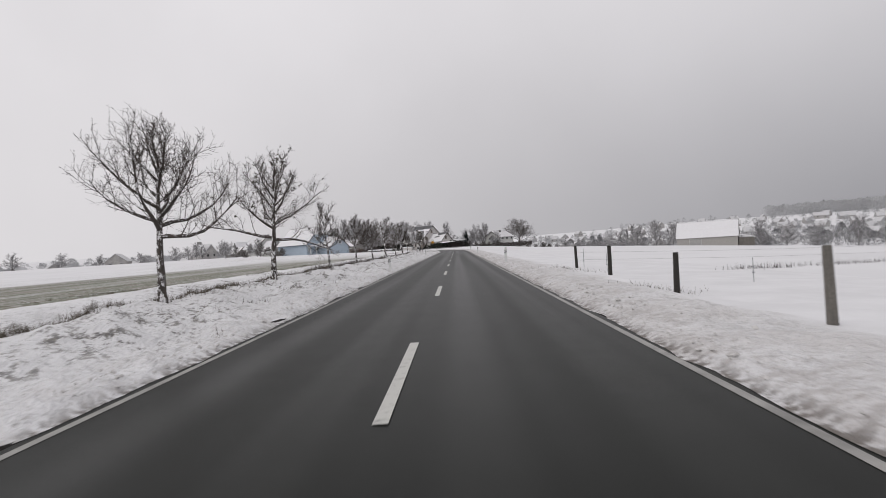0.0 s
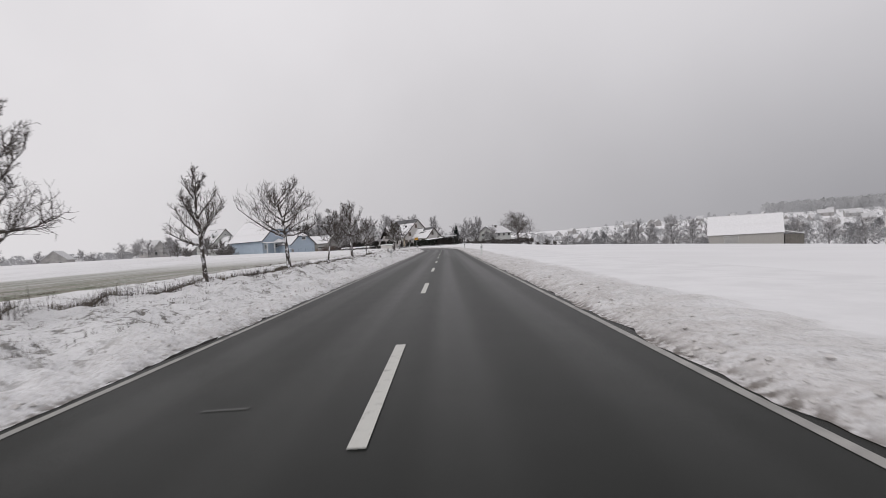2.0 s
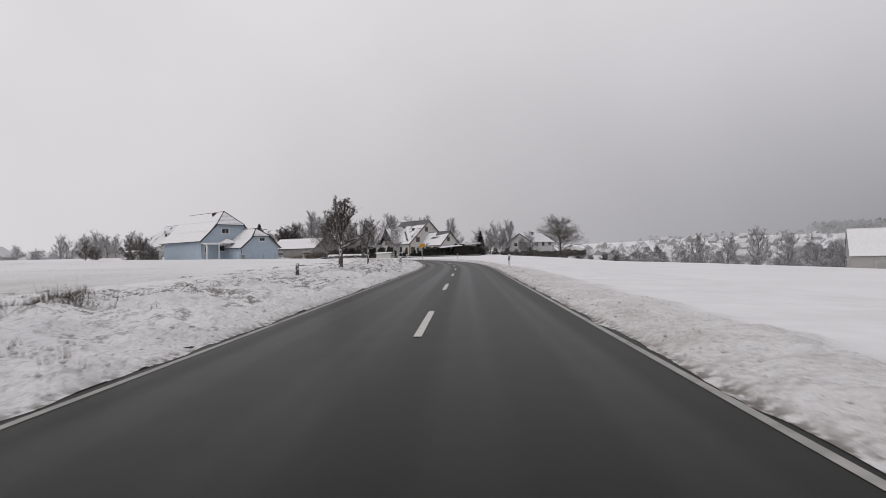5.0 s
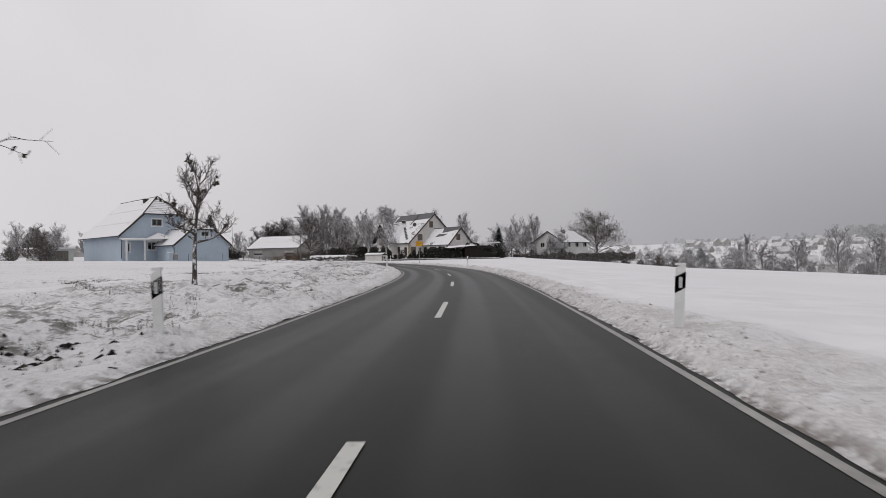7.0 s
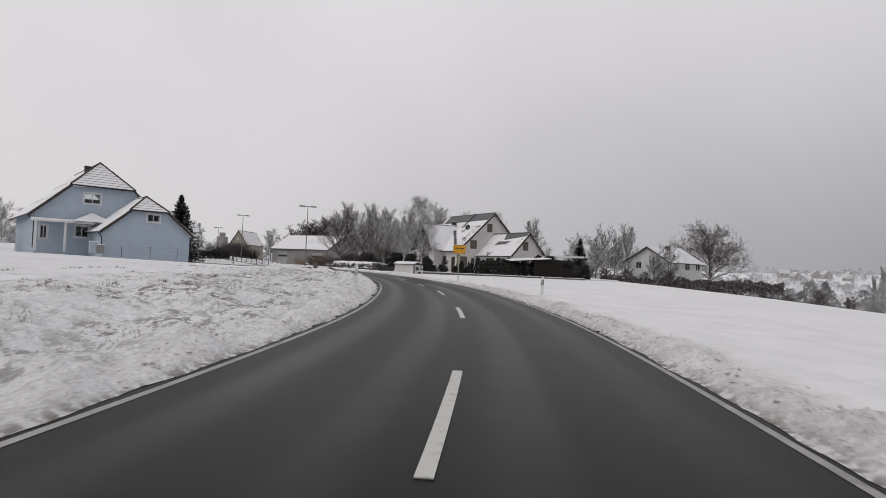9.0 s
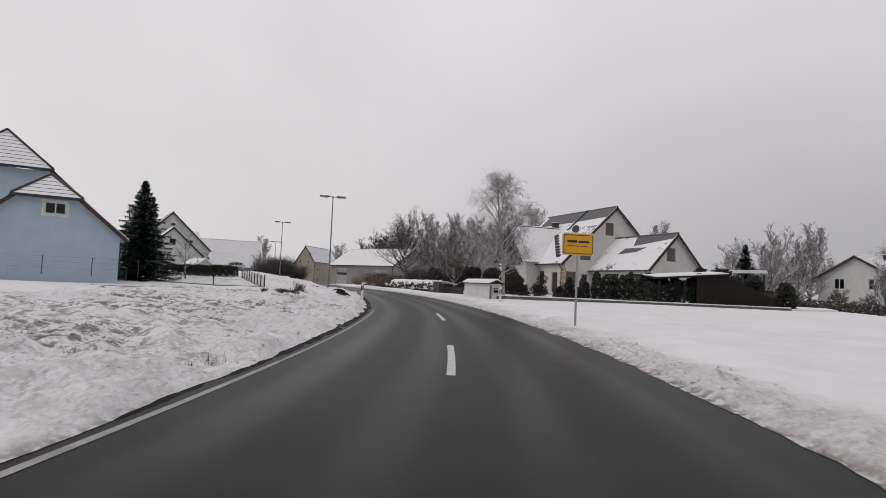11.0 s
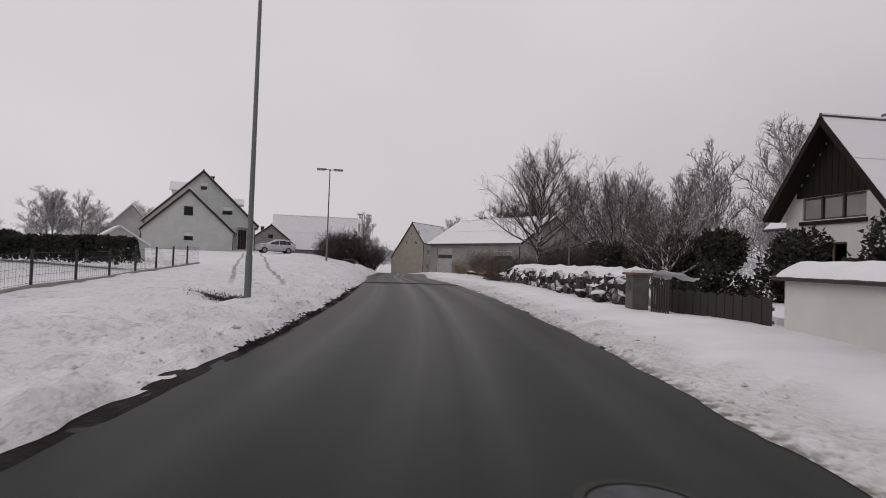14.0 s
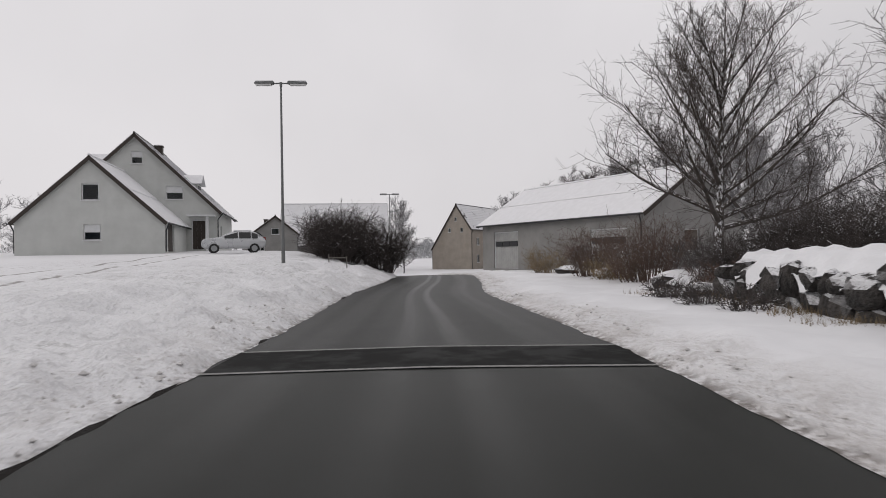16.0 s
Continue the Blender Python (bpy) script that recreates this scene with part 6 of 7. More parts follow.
pieces("board", [(i * 0.165, i * 0.165 + 0.155, 0.015 * (i % 2), 0.03 + 0.015 * (i % 2), -0.2, 2.36 - 0.075 * max(0, i - 11) + 0.02 * math.sin(i * 1.7)) for i in range(34)], M_TARRED, scr)
pieces("rail", [(0, 5.6, 0.05, 0.10, z, z + 0.09) for z in (0.5, 1.2)], M_TARRED, scr)
bm = bmesh.new()
slab(bm, [(-3.0, -0.3, 1.95), (2.2, -0.3, 2.40), (2.2, 3.4, 2.62), (-3.0, 3.4, 2.17)], 0.12)
part("roof", bm, M_TARRED, scr)
bm = bmesh.new()
slab(bm, [(-2.97, -0.27, 2.02), (2.17, -0.27, 2.47), (2.17, 3.37, 2.69), (-2.97, 3.37, 2.24)], 0.065)
part("snow_layer", bm, M_SNOW, scr)
pieces("post", [(x - 0.06, x + 0.06, -0.1, 0.02, -0.2, 1.9 + 0.08 * x) for x in (-2.7, -0.9)], M_TARRED, scr)
hedge(by_wall(11.2, 1.9), by_wall(14.6, 1.9), 1.5, 0.9, "dense dark evergreen hedge with specks of snow behind the low wall", 142, M_THUJA, 0.14, 1500, 0.1)
for i, (t, off, h, r) in enumerate(((15.5, 3.6, 3.0, 1.2), (17.2, 3.0, 3.4, 1.3), (19.4, 2.6, 2.6, 1.1), (21.4, 2.2, 2.0, 1.0))):
    x, y = by_wall(t, off)
    column_bush(pose(x, y, 0.4), h, r, "dark dense evergreen shrub behind the board screen", 70 + i, M_HEDGE, "evergreen_shrub", 0.17, 5000, "", False)
hedge((8.0, 250.6), (31.0, 243.6), 1.6, 2.4, "dense dark brown hedge along the snowy field", 146, M_BROWNHEDGE, 0.22, 700, -0.2)
bench = thing("garden_fence_rail", pose(*by_wall(1.2, 0.7), 0.45, 0, 0, GW), "dark low garden railing in the snow", "railing")
pieces("rail", [(0, 3.6, -0.02, 0.02, 0.42, 0.48), (0, 3.6, -0.02, 0.02, 0.2, 0.25)], M_BLACKWOOD, bench)
pieces("post", [(x, x + 0.07, -0.03, 0.03, -0.4, 0.55) for x in (0, 1.2, 2.4, 3.53)], M_BLACKWOOD, bench)
lant = thing("garden_figure", pose(*by_wall(7.0, 5.6), 0.6), "dark slender garden ornament before the wall", "ornament")
bm = bmesh.new()
tube(bm, (0, 0, -0.3), (0, 0, 0.5), 0.16, 0.10, 10)
tube(bm, (0, 0, 0.5), (0, 0, 1.35), 0.10, 0.16, 10)
tube(bm, (0, 0, 1.35), (0, 0, 1.6), 0.16, 0.03, 10)
bmesh.ops.remove_doubles(bm, verts=bm.verts[:], dist=0.002)
part("body", bm, M_DARK, lant)

# wooden fence and pillar between the white wall and the stone wall
fa, fb = Vector((-20.75, 236.3)), Vector((-23.9, 239.5))
fd = fb - fa
pf = thing("board_fence", pose(fa.x, fa.y, 0.3, 0, 0, math.degrees(math.atan2(fd.y, fd.x))), "dark weathered upright board fence", "fence")
pieces("board", [(i * 0.155, i * 0.155 + 0.150, -0.012 * (i % 2), 0.02 - 0.012 * (i % 2), -0.3, 0.72 + 0.03 * math.sin(i * 2.1)) for i in range(29)], M_BLACKWOOD, pf)
pieces("rail", [(0, fd.length, -0.06, -0.02, z, z + 0.07) for z in (0.15, 0.45)], M_GREYWOOD, pf)
px, py = -24.35, 239.0
pil = thing("gate_pillar", pose(px, py, 0.28, 0, 0, 128), "grey concrete gate pillar with a snow cap and reddish slab", "pillar")
pieces("shaft", [(-0.25, 0.25, -0.24, 0.24, -0.4, 1.10)], M_PILLAR, pil)
pieces("slab", [(-0.33, 0.33, -0.32, 0.32, 1.104, 1.17)], M_BROWN, pil, "reddish cover slab")
pieces("snow_cap", [(-0.31, 0.31, -0.30, 0.30, 1.173, 1.25)], M_SNOW, pil)
pieces("number_plate_bar", [(-0.14, 0.10, 0.241, 0.25, 0.68, 0.92)], M_DARK, pil)
gate = thing("garden_gate", pose(px + 0.5, py - 0.5, 0.3, 0, 0, -45), "dark slatted garden gate standing open", "gate")
pieces("slat", [(0.03 + i * 0.11, 0.10 + i * 0.11, -0.01, 0.01, 0.05, 1.0) for i in range(8)], M_BLACKWOOD, gate)
pieces("rail", [(0, 0.92, 0.012, 0.04, z, z + 0.06) for z in (0.2, 0.8)], M_BLACKWOOD, gate)

# the dry stone wall under a thick blanket of snow
sa, sb = Vector((-25.0, 240.4)), Vector((-37.6, 258.4))
sd = sb - sa
sw = thing("stone_wall", pose(sa.x, sa.y, 0.30, 0, 0, math.degrees(math.atan2(sd.y, sd.x))), "rough dry stone wall under a thick blanket of snow", "stone wall")
rng = random.Random(5)
STONES = []
for k in range(7):
    bm = bmesh.new()
    bmesh.ops.create_icosphere(bm, subdivisions=2, radius=0.5)
    for v in bm.verts:
        q = v.co.copy()
        v.co = Vector((max(-0.42, min(0.42, q.x * 1.1)), max(-0.40, min(0.40, q.y * 1.1)), max(-0.40, min(0.42, q.z * 1.1)))) * (1 + 0.30 * noise.noise(q * 2.6 + Vector((k * 7, 0, 0))))
    cuts = random.Random(900 + k)
    for _ in range(7):
        w = Vector((cuts.gauss(0, 1), cuts.gauss(0, 1), cuts.gauss(0, 1))).normalized()
        reach = cuts.uniform(0.30, 0.42)
        for v in bm.verts:
            over = v.co.dot(w) - reach
            if over > 0:
                v.co -= w * over * 0.92
    me = bpy.data.meshes.new("stone")
    bm.to_mesh(me)
    bm.free()
    me.materials.append(M_STONE)
    me.polygons.foreach_set("use_smooth", [False] * len(me.polygons))
    STONES.append(me)
bm = bmesh.new()
box(bm, 0.1, sd.length - 0.1, -0.45, 0.06, -0.5, 0.85)
part("wall_core", bm, M_STONE, sw)
x = 0.0
while x < sd.length:
    col = rng.uniform(0.40, 1.0)
    z = -0.2
    top_z = rng.uniform(0.78, 0.96)
    while z < top_z - 0.1:
        h = min(rng.uniform(0.3, 0.9), top_z - z + 0.12)
        ob = new("stone", STONES[rng.randrange(7)])
        ob.parent = sw
        ob.matrix_local = pose(x + col / 2, rng.uniform(-0.06, 0.06), z + h / 2, rng.uniform(-7, 7), rng.uniform(-7, 7), rng.uniform(-9, 9)) @ Matrix.Diagonal((col * 1.38, 0.62, h * 1.34, 1))
        z += h * 0.94
    x += col * 0.94
verts, faces = [], []
NX, NY = 220, 14
for i in range(NX + 1):
    for j in range(NY + 1):
        xx, v = sd.length * i / NX, j / NY
        yy = 0.17 + 0.24 * lump(xx, 0, 0.7, 7) + 0.12 * lump(xx, 4, 0.25, 7) - 2.5 * v
        drape = max(0.0, lump(xx, 9, 0.8, 5) + 0.5 * lump(xx, 2, 0.3, 4) - 0.05) * (0.6 + 0.8 * sm(xx, sd.length - 7, sd.length - 2))
        yy += 0.12 * min(1, drape * 3) * (1 - v)
        zz = 1.12 + 0.16 * lump(xx, 3, 1.1, 8) + 0.10 * lump(xx, yy, 0.3, 6) + 0.12 * lump(xx, yy, 0.45, 3) - (0.34 + 0.8 * min(0.7, drape)) * (1 - sm(v, 0, 0.14)) + 0.10 * sm(v, 0.1, 0.35) - 0.2 * sm(v, 0.7, 1)
        verts.append((xx, yy, zz))
for i in range(NX):
    for j in range(NY):
        a = i * (NY + 1) + j
        faces.append((a, a + 1, a + NY + 2, a + NY + 1))
# sides facing the road are on the left of the wall's run
soup("snow_blanket", verts, faces, M_SNOW, sw, smooth=True)
for i, (t, w) in enumerate(((1.2, 0.42), (3.2, 0.32), (6.4, 0.28))):
    p = sa + sd.normalized() * t + Vector((-sd.normalized().y, sd.normalized().x)) * 0.55
    b = thing("boulder", pose(p.x, p.y, ground_at(p.x, p.y), 0, 0, 50 * i), "snow-topped boulder at the foot of the wall", "boulder", "boulders at the stone wall")
    ob = new("rock", STONES[i])
    ob.parent = b
    ob.matrix_local = pose(0, 0, w * 0.4) @ Matrix.Diagonal((w * 1.5, w * 1.2, w * 1.1, 1))
    ob2 = new("snow_cap", STONES[(i + 2) % 7].copy())
    ob2.data.materials.clear()
    ob2.data.materials.append(M_SNOW)
    ob2.parent = b
    ob2.matrix_local = pose(0, 0, w * 0.75) @ Matrix.Diagonal((w * 1.4, w * 1.15, w * 0.5, 1))

# dark evergreens and bushes behind the walls
for i, (x, y, h, r) in enumerate(((-18.2, 243.5, 2.6, 1.5), (-20.6, 245.2, 2.9, 1.5), (-23.2, 247.6, 3.0, 1.5), (-17.0, 240.6, 2.0, 1.2), (-25.6, 252.0, 3.2, 1.6), (-28.3, 256.5, 3.4, 1.5), (-31.0, 259.2, 3.0, 1.4), (-33.2, 262.4, 2.8, 1.3))):
    column_bush(pose(x, y, 0.4), h, r, "dark dense evergreen shrub behind the wall", 80 + i, M_HEDGE, "evergreen_shrub", 0.17, 6500, "", False)
for i, (x, y, h, w, n, mat) in enumerate(((-41.8, 265.0, 2.5, 3.4, 120, M_REDBUSH), (-45.5, 269.0, 2.4, 3.2, 110, M_REDBUSH), (-50.0, 273.5, 1.7, 2.6, 80, M_GRASS), (-38.8, 262.6, 2.0, 2.6, 90, M_BUSH),
                                            (-36.6, 264.6, 3.2, 3.6, 190, M_BUSH), (-34.6, 262.4, 2.9, 3.2, 180, M_BUSH), (-32.6, 261.2, 3.0, 3.2, 170, M_BUSH), (-37.6, 262.6, 2.0, 2.6, 120, M_BUSH), (-31.0, 262.8, 3.4, 3.6, 170, M_BUSH), (-38.9, 258.0, 0.8, 1.3, 50, M_BUSH), (-37.9, 256.6, 0.7, 1.0, 34, M_BUSH), (-36.9, 255.5, 0.8, 1.1, 30, M_BUSH), (-43.5, 266.4, 1.4, 2.4, 70, M_GRASS), (-38.0, 260.6, 1.1, 2.2, 80, M_REDBUSH), (-36.6, 259.0, 1.0, 2.0, 70, M_BUSH))):
    bush(pose(x, y, 0.3), h, w, "bare reddish bush with thin upright twigs before the shed" if mat is M_REDBUSH else "dense dark bare thicket behind the wall" if mat is M_BUSH else "dry yellow-brown bush before the shed", 90 + i, n, mat, 0.008)
for i, (x, y, w, h) in enumerate(((-40.0, 262.6, 1.6, 0.75), (-44.0, 267.6, 1.3, 0.65), (-48.2, 272.2, 1.2, 0.6), (-38.6, 259.8, 1.0, 0.5))):
    b = thing("snow_heap", pose(x, y, 0.3, 0, 0, 40 * i), "snow-covered heap of rubble beside the road", "snow heap")
    ob = new("rubble", STONES[(i + 1) % 7])
    ob.parent = b
    ob.matrix_local = pose(0, 0, h * 0.3) @ Matrix.Diagonal((w * 1.2, w, h * 1.1, 1))
    ob2 = new("snow_cover", STONES[i].copy())
    ob2.data.materials.clear()
    ob2.data.materials.append(M_SNOW)
    ob2.parent = b
    ob2.matrix_local = pose(0.05, 0, h * 0.55) @ Matrix.Diagonal((w * 1.25, w * 1.05, h * 0.9, 1))
pole = thing("wooden_pole", pose(-33.9, 259.2, 0.4), "slim dark wooden pole behind the wall", "pole")
bm = bmesh.new()
tube(bm, (0, 0, -0.3), (0.05, 0, 4.6), 0.06, 0.05, 8)
part("shaft", bm, M_GREYWOOD, pole)

# dark bush on the left, where the road bends, and the rimed bushes behind it
for i, (x, y, h, w) in enumerate(((-61.0, 267.8, 3.0, 4.0), (-63.3, 270.6, 3.5, 4.8), (-66.5, 273.4, 3.3, 4.6), (-60.0, 270.8, 2.8, 3.2), (-69.5, 275.5, 3.0, 4.0))):
    bush(pose(x, y, ground_at(x, y) - 0.1), h, w, "dense dark bare bush beside the road", 120 + i, 150, M_BUSH, 0.012, 7)
bar = thing("road_barrier_stake", pose(-57.6, 264.2, ground_at(-57.6, 264.2), 0, 0, 40), "small leaning wooden stakes with a rail in the snow", "stakes")
pieces("stake", [(0, 0.05, -0.02, 0.02, -0.2, 0.62), (0.9, 0.95, -0.02, 0.02, -0.2, 0.5)], M_GREYWOOD, bar)
pieces("rail", [(0.05, 0.9, -0.015, 0.015, 0.40, 0.46)], M_GREYWOOD, bar)

# the garden of the pale grey house: metal mesh fence, hedge, fruit tree, spruce
corner = Vector((-33.5, 224.8))
LF = [(-37.6, 223.9), (-42.4, 222.8), (-47.5, 221.6)]
gfence = thing("mesh_fence", pose(corner.x, corner.y, 0, 0, 0, 0), "dark green metal mesh fence on a low plinth round a garden", "fence")


def mesh_panel(a, b, bars):
    a, b = Vector(a), Vector(b)
    d = b - a
    za, zb = ground_at(*a), ground_at(*b)
    rz = math.degrees(math.atan2(d.y, d.x))
    bm = bmesh.new()
    box(bm, -0.03, 0.03, -0.03, 0.03, -0.3, 1.0)
    ob = part("fence_post", bm, M_DARK, gfence)
    ob.matrix_local = Matrix.Translation((a.x - corner.x, a.y - corner.y, za))
    bm = bmesh.new()
    slope = (zb - za) / d.length
    for i in range(bars):
        x = d.length * (i + 0.5) / bars
        box(bm, x - 0.0022, x + 0.0022, -0.0022, 0.0022, 0.08 + slope * x, 0.93 + slope * x)
    for z in (0.12, 0.32, 0.52, 0.72, 0.90):
        tube(bm, (0, 0, z), (d.length, 0, z + slope * d.length), 0.0035, 0.0035, 4)
    ob = part("mesh_panel", bm, M_DARK, gfence)
    tagged(ob, kind="stuff")
    ob.matrix_local = Matrix.Translation((a.x - corner.x, a.y - corner.y, za)) @ pose(0, 0, 0, 0, 0, rz)
    bm = bmesh.new()
    slab(bm, [(0, -0.06, 0.07), (d.length, -0.06, 0.07 + slope * d.length), (d.length, 0.06, 0.07 + slope * d.length), (0, 0.06, 0.07)], 0.4)
    ob = part("plinth", bm, M_CONCRETE, gfence)
    ob.matrix_local = Matrix.Translation((a.x - corner.x, a.y - corner.y, za)) @ pose(0, 0, 0, 0, 0, rz)


chain = [(-52.5, 220.4), *LF[::-1], tuple(corner)]
for a, b in zip(chain, chain[1:]):
    mesh_panel(a, b, 34)
run = [tuple(corner + (Vector((-49.5, 242.75)) - corner) * (i / 9)) for i in range(10)]
for a, b in zip(run, run[1:]):
    mesh_panel(a, b, 16)
hedge((-44.9, 236.0), (-64.0, 231.5), 1.15, 1.3, "clipped dark hedge with snow on top beside the garden", 140, M_HEDGE, 0.14, 1700)
spruce(pose(-44.6, 223.4, ground_at(-44.6, 223.4) - 0.05), 8.25, 2.7, "dark green spruce dusted with snow in a garden", 9)
tree(pose(-46.0, 230.1, ground_at(-46.0, 230.1)), "small bare fruit tree in a snowy garden", 210, height=3.9, trunk_h=1.1, trunk_r=0.07, spread=1.7, limbs=9, upright=0.6, twigs=7, fine=4)
for i, (x, y) in enumerate(((-52, 217.5), (-56, 226))):
    tree(pose(x, y, ground_at(x, y)), "bare garden tree beside the blue house", 215 + i, height=5.0, trunk_h=1.0, trunk_r=0.08, spread=2.2, limbs=10, upright=0.7, twigs=8, fine=4)
gh = thing("garden_shed", pose(-53.4, 240.2, 0.78, 0, 0, 66), "small pale garden shed with a snowy roof behind the hedge", "garden shed")
pieces("body", [(-1.3, 1.3, -1.5, 1.5, -0.4, 1.25)], M_GREYWHITE, gh)
for y in (-1.5, 1.5):
    bm = bmesh.new()
    bm.faces.new([bm.verts.new(p) for p in ((-1.3, y, 1.25), (1.3, y, 1.25), (0, y, 2.05))])
    part("gable", bm, M_GREYWHITE, gh)
bm = bmesh.new()
slab(bm, [(-1.55, -1.75, 1.12), (-1.55, 1.75, 1.12), (0, 1.75, 2.15), (0, -1.75, 2.15)], 0.09)
slab(bm, [(0, -1.75, 2.15), (0, 1.75, 2.15), (1.55, 1.75, 1.12), (1.55, -1.75, 1.12)], 0.09)
bmesh.ops.remove_doubles(bm, verts=bm.verts[:], dist=0.002)
part("roof", bm, M_SNOW, gh)
pieces("window", [(-0.35, 0.35, -1.53, -1.505, 0.75, 1.3)], M_DARK, gh)
sg = thing("small_sign_board", pose(-47.6, 219.8, ground_at(-47.6, 219.8), 0, 0, 60), "small white board on a post beside the spruce", "sign")
pieces("post", [(-0.03, 0.03, -0.03, 0.03, -0.3, 0.9)], M_GALV, sg)
pieces("board", [(-0.28, 0.28, -0.05, -0.031, 0.9, 1.45)], M_TRIM, sg)
gt = thing("garden_gate", pose(-44.0, 218.4, ground_at(-44.0, 218.4), 0, 0, 68), "dark metal garden gate beside the blue house", "gate")
pieces("gate_bar", [(0, 2.4, -0.02, 0.02, z, z + 0.06) for z in (0.15, 0.45, 0.75, 1.0)], M_DARK, gt)
pieces("gate_post", [(x, x + 0.07, -0.03, 0.04, -0.3, 1.1) for x in (-0.07, 2.4)], M_DARK, gt)


# parked hatchback on the drive
def hatchback(m):
    top = thing("car", m, "silver hatchback parked on the snowy drive", "car")
    st = [(-2.05, 0.55, 0.72), (-2.0, 0.45, 0.86), (-1.85, 0.32, 0.95), (-1.2, 0.30, 1.02), (-0.9, 0.30, 1.06), (-0.35, 0.30, 1.34), (0.1, 0.30, 1.47), (0.7, 0.30, 1.50), (1.3, 0.30, 1.44), (1.75, 0.32, 1.18), (1.95, 0.38, 0.98), (2.05, 0.5, 0.75)]
    bm = bmesh.new()
    rings = []
    for x, lo, hi in st:
        ring = []
        half = 0.86 - 0.10 * abs(x / 2.05) ** 4
        belt = min(hi, 0.93)
        for y, z in ((-half, lo), (-half, belt * 0.7 + lo * 0.3), (-half * 0.98, belt), (-half * (0.98 if hi < 1.1 else 0.76), hi - 0.03), (0, hi + 0.02), (half * (0.98 if hi < 1.1 else 0.76), hi - 0.03), (half * 0.98, belt), (half, belt * 0.7 + lo * 0.3), (half, lo)):
            ring.append(bm.verts.new((x, y, z)))
        rings.append(ring)
    for a, b in zip(rings, rings[1:]):
        for i in range(8):
            bm.faces.new((a[i], a[i + 1], b[i + 1], b[i]))
        bm.faces.new((a[8], a[0], b[0], b[8]))
    bm.faces.new(rings[0])
    bm.faces.new(rings[-1][::-1])
    part("body", bm, M_CARPAINT, top, smooth=True)
    for y in (-1, 1):
        for xa, xb, name in ((-0.62, 0.22, "side_window"), (0.3, 1.05, "side_window"), (1.12, 1.5, "quarter_window")):
            bm = bmesh.new()
            q = 0.94
            za, zb = np.interp([xa, xb], [-0.9, -0.35, 0.1, 0.7, 1.3, 1.75], [1.0, 1.26, 1.38, 1.41, 1.36, 1.1])
            vs = [(xa, y * 0.862, 0.97), (xb, y * 0.862, 0.97), (xb, y * (0.862 - (zb - 0.97) * 0.42), zb), (xa, y * (0.862 - (za - 0.97) * 0.42), za)]
            bm.faces.new([bm.verts.new(v) for v in vs])
            bm.faces.new([bm.verts.new((v[0], v[1] - y * 0.01, v[2])) for v in vs])
            part(name, bm, M_POSTBLACK, top)
        for x in (-1.28, 1.28):
            bm = bmesh.new()
            tube(bm, (x, y * 0.66, 0.31), (x, y * 0.875, 0.31), 0.315, 0.315, 20)
            wheel = part("wheel", bm, M_RUBBER, top)
            bm = bmesh.new()
            tube(bm, (x, y * 0.86, 0.31), (x, y * 0.885, 0.31), 0.205, 0.19, 16)
            part("rim", bm, M_GALV, wheel)
        bm = bmesh.new()
        box(bm, 1.88, 2.02, y * 0.62 - 0.12, y * 0.62 + 0.12, 0.8, 1.05)
        part("tail_light", bm, M_TAIL, top)
        bm = bmesh.new()
        box(bm, -2.02, -1.86, y * 0.6 - 0.16, y * 0.6 + 0.16, 0.68, 0.82)
        part("headlight", bm, M_REFLECT, top)
    bm = bmesh.new()
    vs = [(1.5, -0.6, 1.38), (1.5, 0.6, 1.38), (1.82, 0.66, 1.12), (1.82, -0.66, 1.12)]
    bm.faces.new([bm.verts.new((x + 0.02, y, z + 0.03)) for x, y, z in vs])
    part("rear_window", bm, M_POSTBLACK, top)
    bm = bmesh.new()
    box(bm, 0.0, 1.1, -0.55, 0.55, 1.48, 1.53)
    part("snow_layer", bm, M_SNOW, top)
    return top


hatchback(pose(-70.6, 267.6, ground_at(-70.6, 267.6) - 0.02, 0, 0, 59))

# an uprooted dark stump half under snow on the left bank
up = thing("uprooted_stump", pose(-22.55, 217.1, ground_at(-22.55, 217.1), 0, 0, 20), "dark uprooted stump half under snow on the bank", "stump")
rng = random.Random(77)
v, f = [], []
for k in range(9):
    az = rng.uniform(-0.6, 0.6) + (0 if k % 2 else math.pi)
    grow(rng, v, f, (0, rng.uniform(-0.15, 0.15), 0.1), (math.cos(az), math.sin(az) * 0.5, rng.uniform(0.5, 1.1)), rng.uniform(0.6, 1.0), 0.08, 0.02, 6, 0.25, 0.32, 6)
soup("root_tangle", v, f, M_BLACKWOOD, up)
ob = new("root_plate", STONES[3].copy())
ob.data.materials.clear()
ob.data.materials.append(M_MUD)
ob.parent = up
ob.matrix_local = pose(0, 0, 0.2) @ Matrix.Diagonal((0.7, 0.4, 0.5, 1))
ob = new("snow_cover", STONES[4].copy())
ob.data.materials.clear()
ob.data.materials.append(M_SNOW)
ob.parent = up
ob.matrix_local = pose(0.1, 0.05, 0.32) @ Matrix.Diagonal((0.5, 0.3, 0.12, 1))
for i, (x, y, h) in enumerate(((-22.6, 212.6, 0.6), (-19.8, 206.5, 0.25), (-21.0, 207.2, 0.3), (-20.4, 207.6, 0.22))):
    bush(pose(x, y, ground_at(x, y)), h, h * 0.9, "small tuft of dry stalks in the snow", 160 + i, 40, M_BUSH, 0.006, 4)

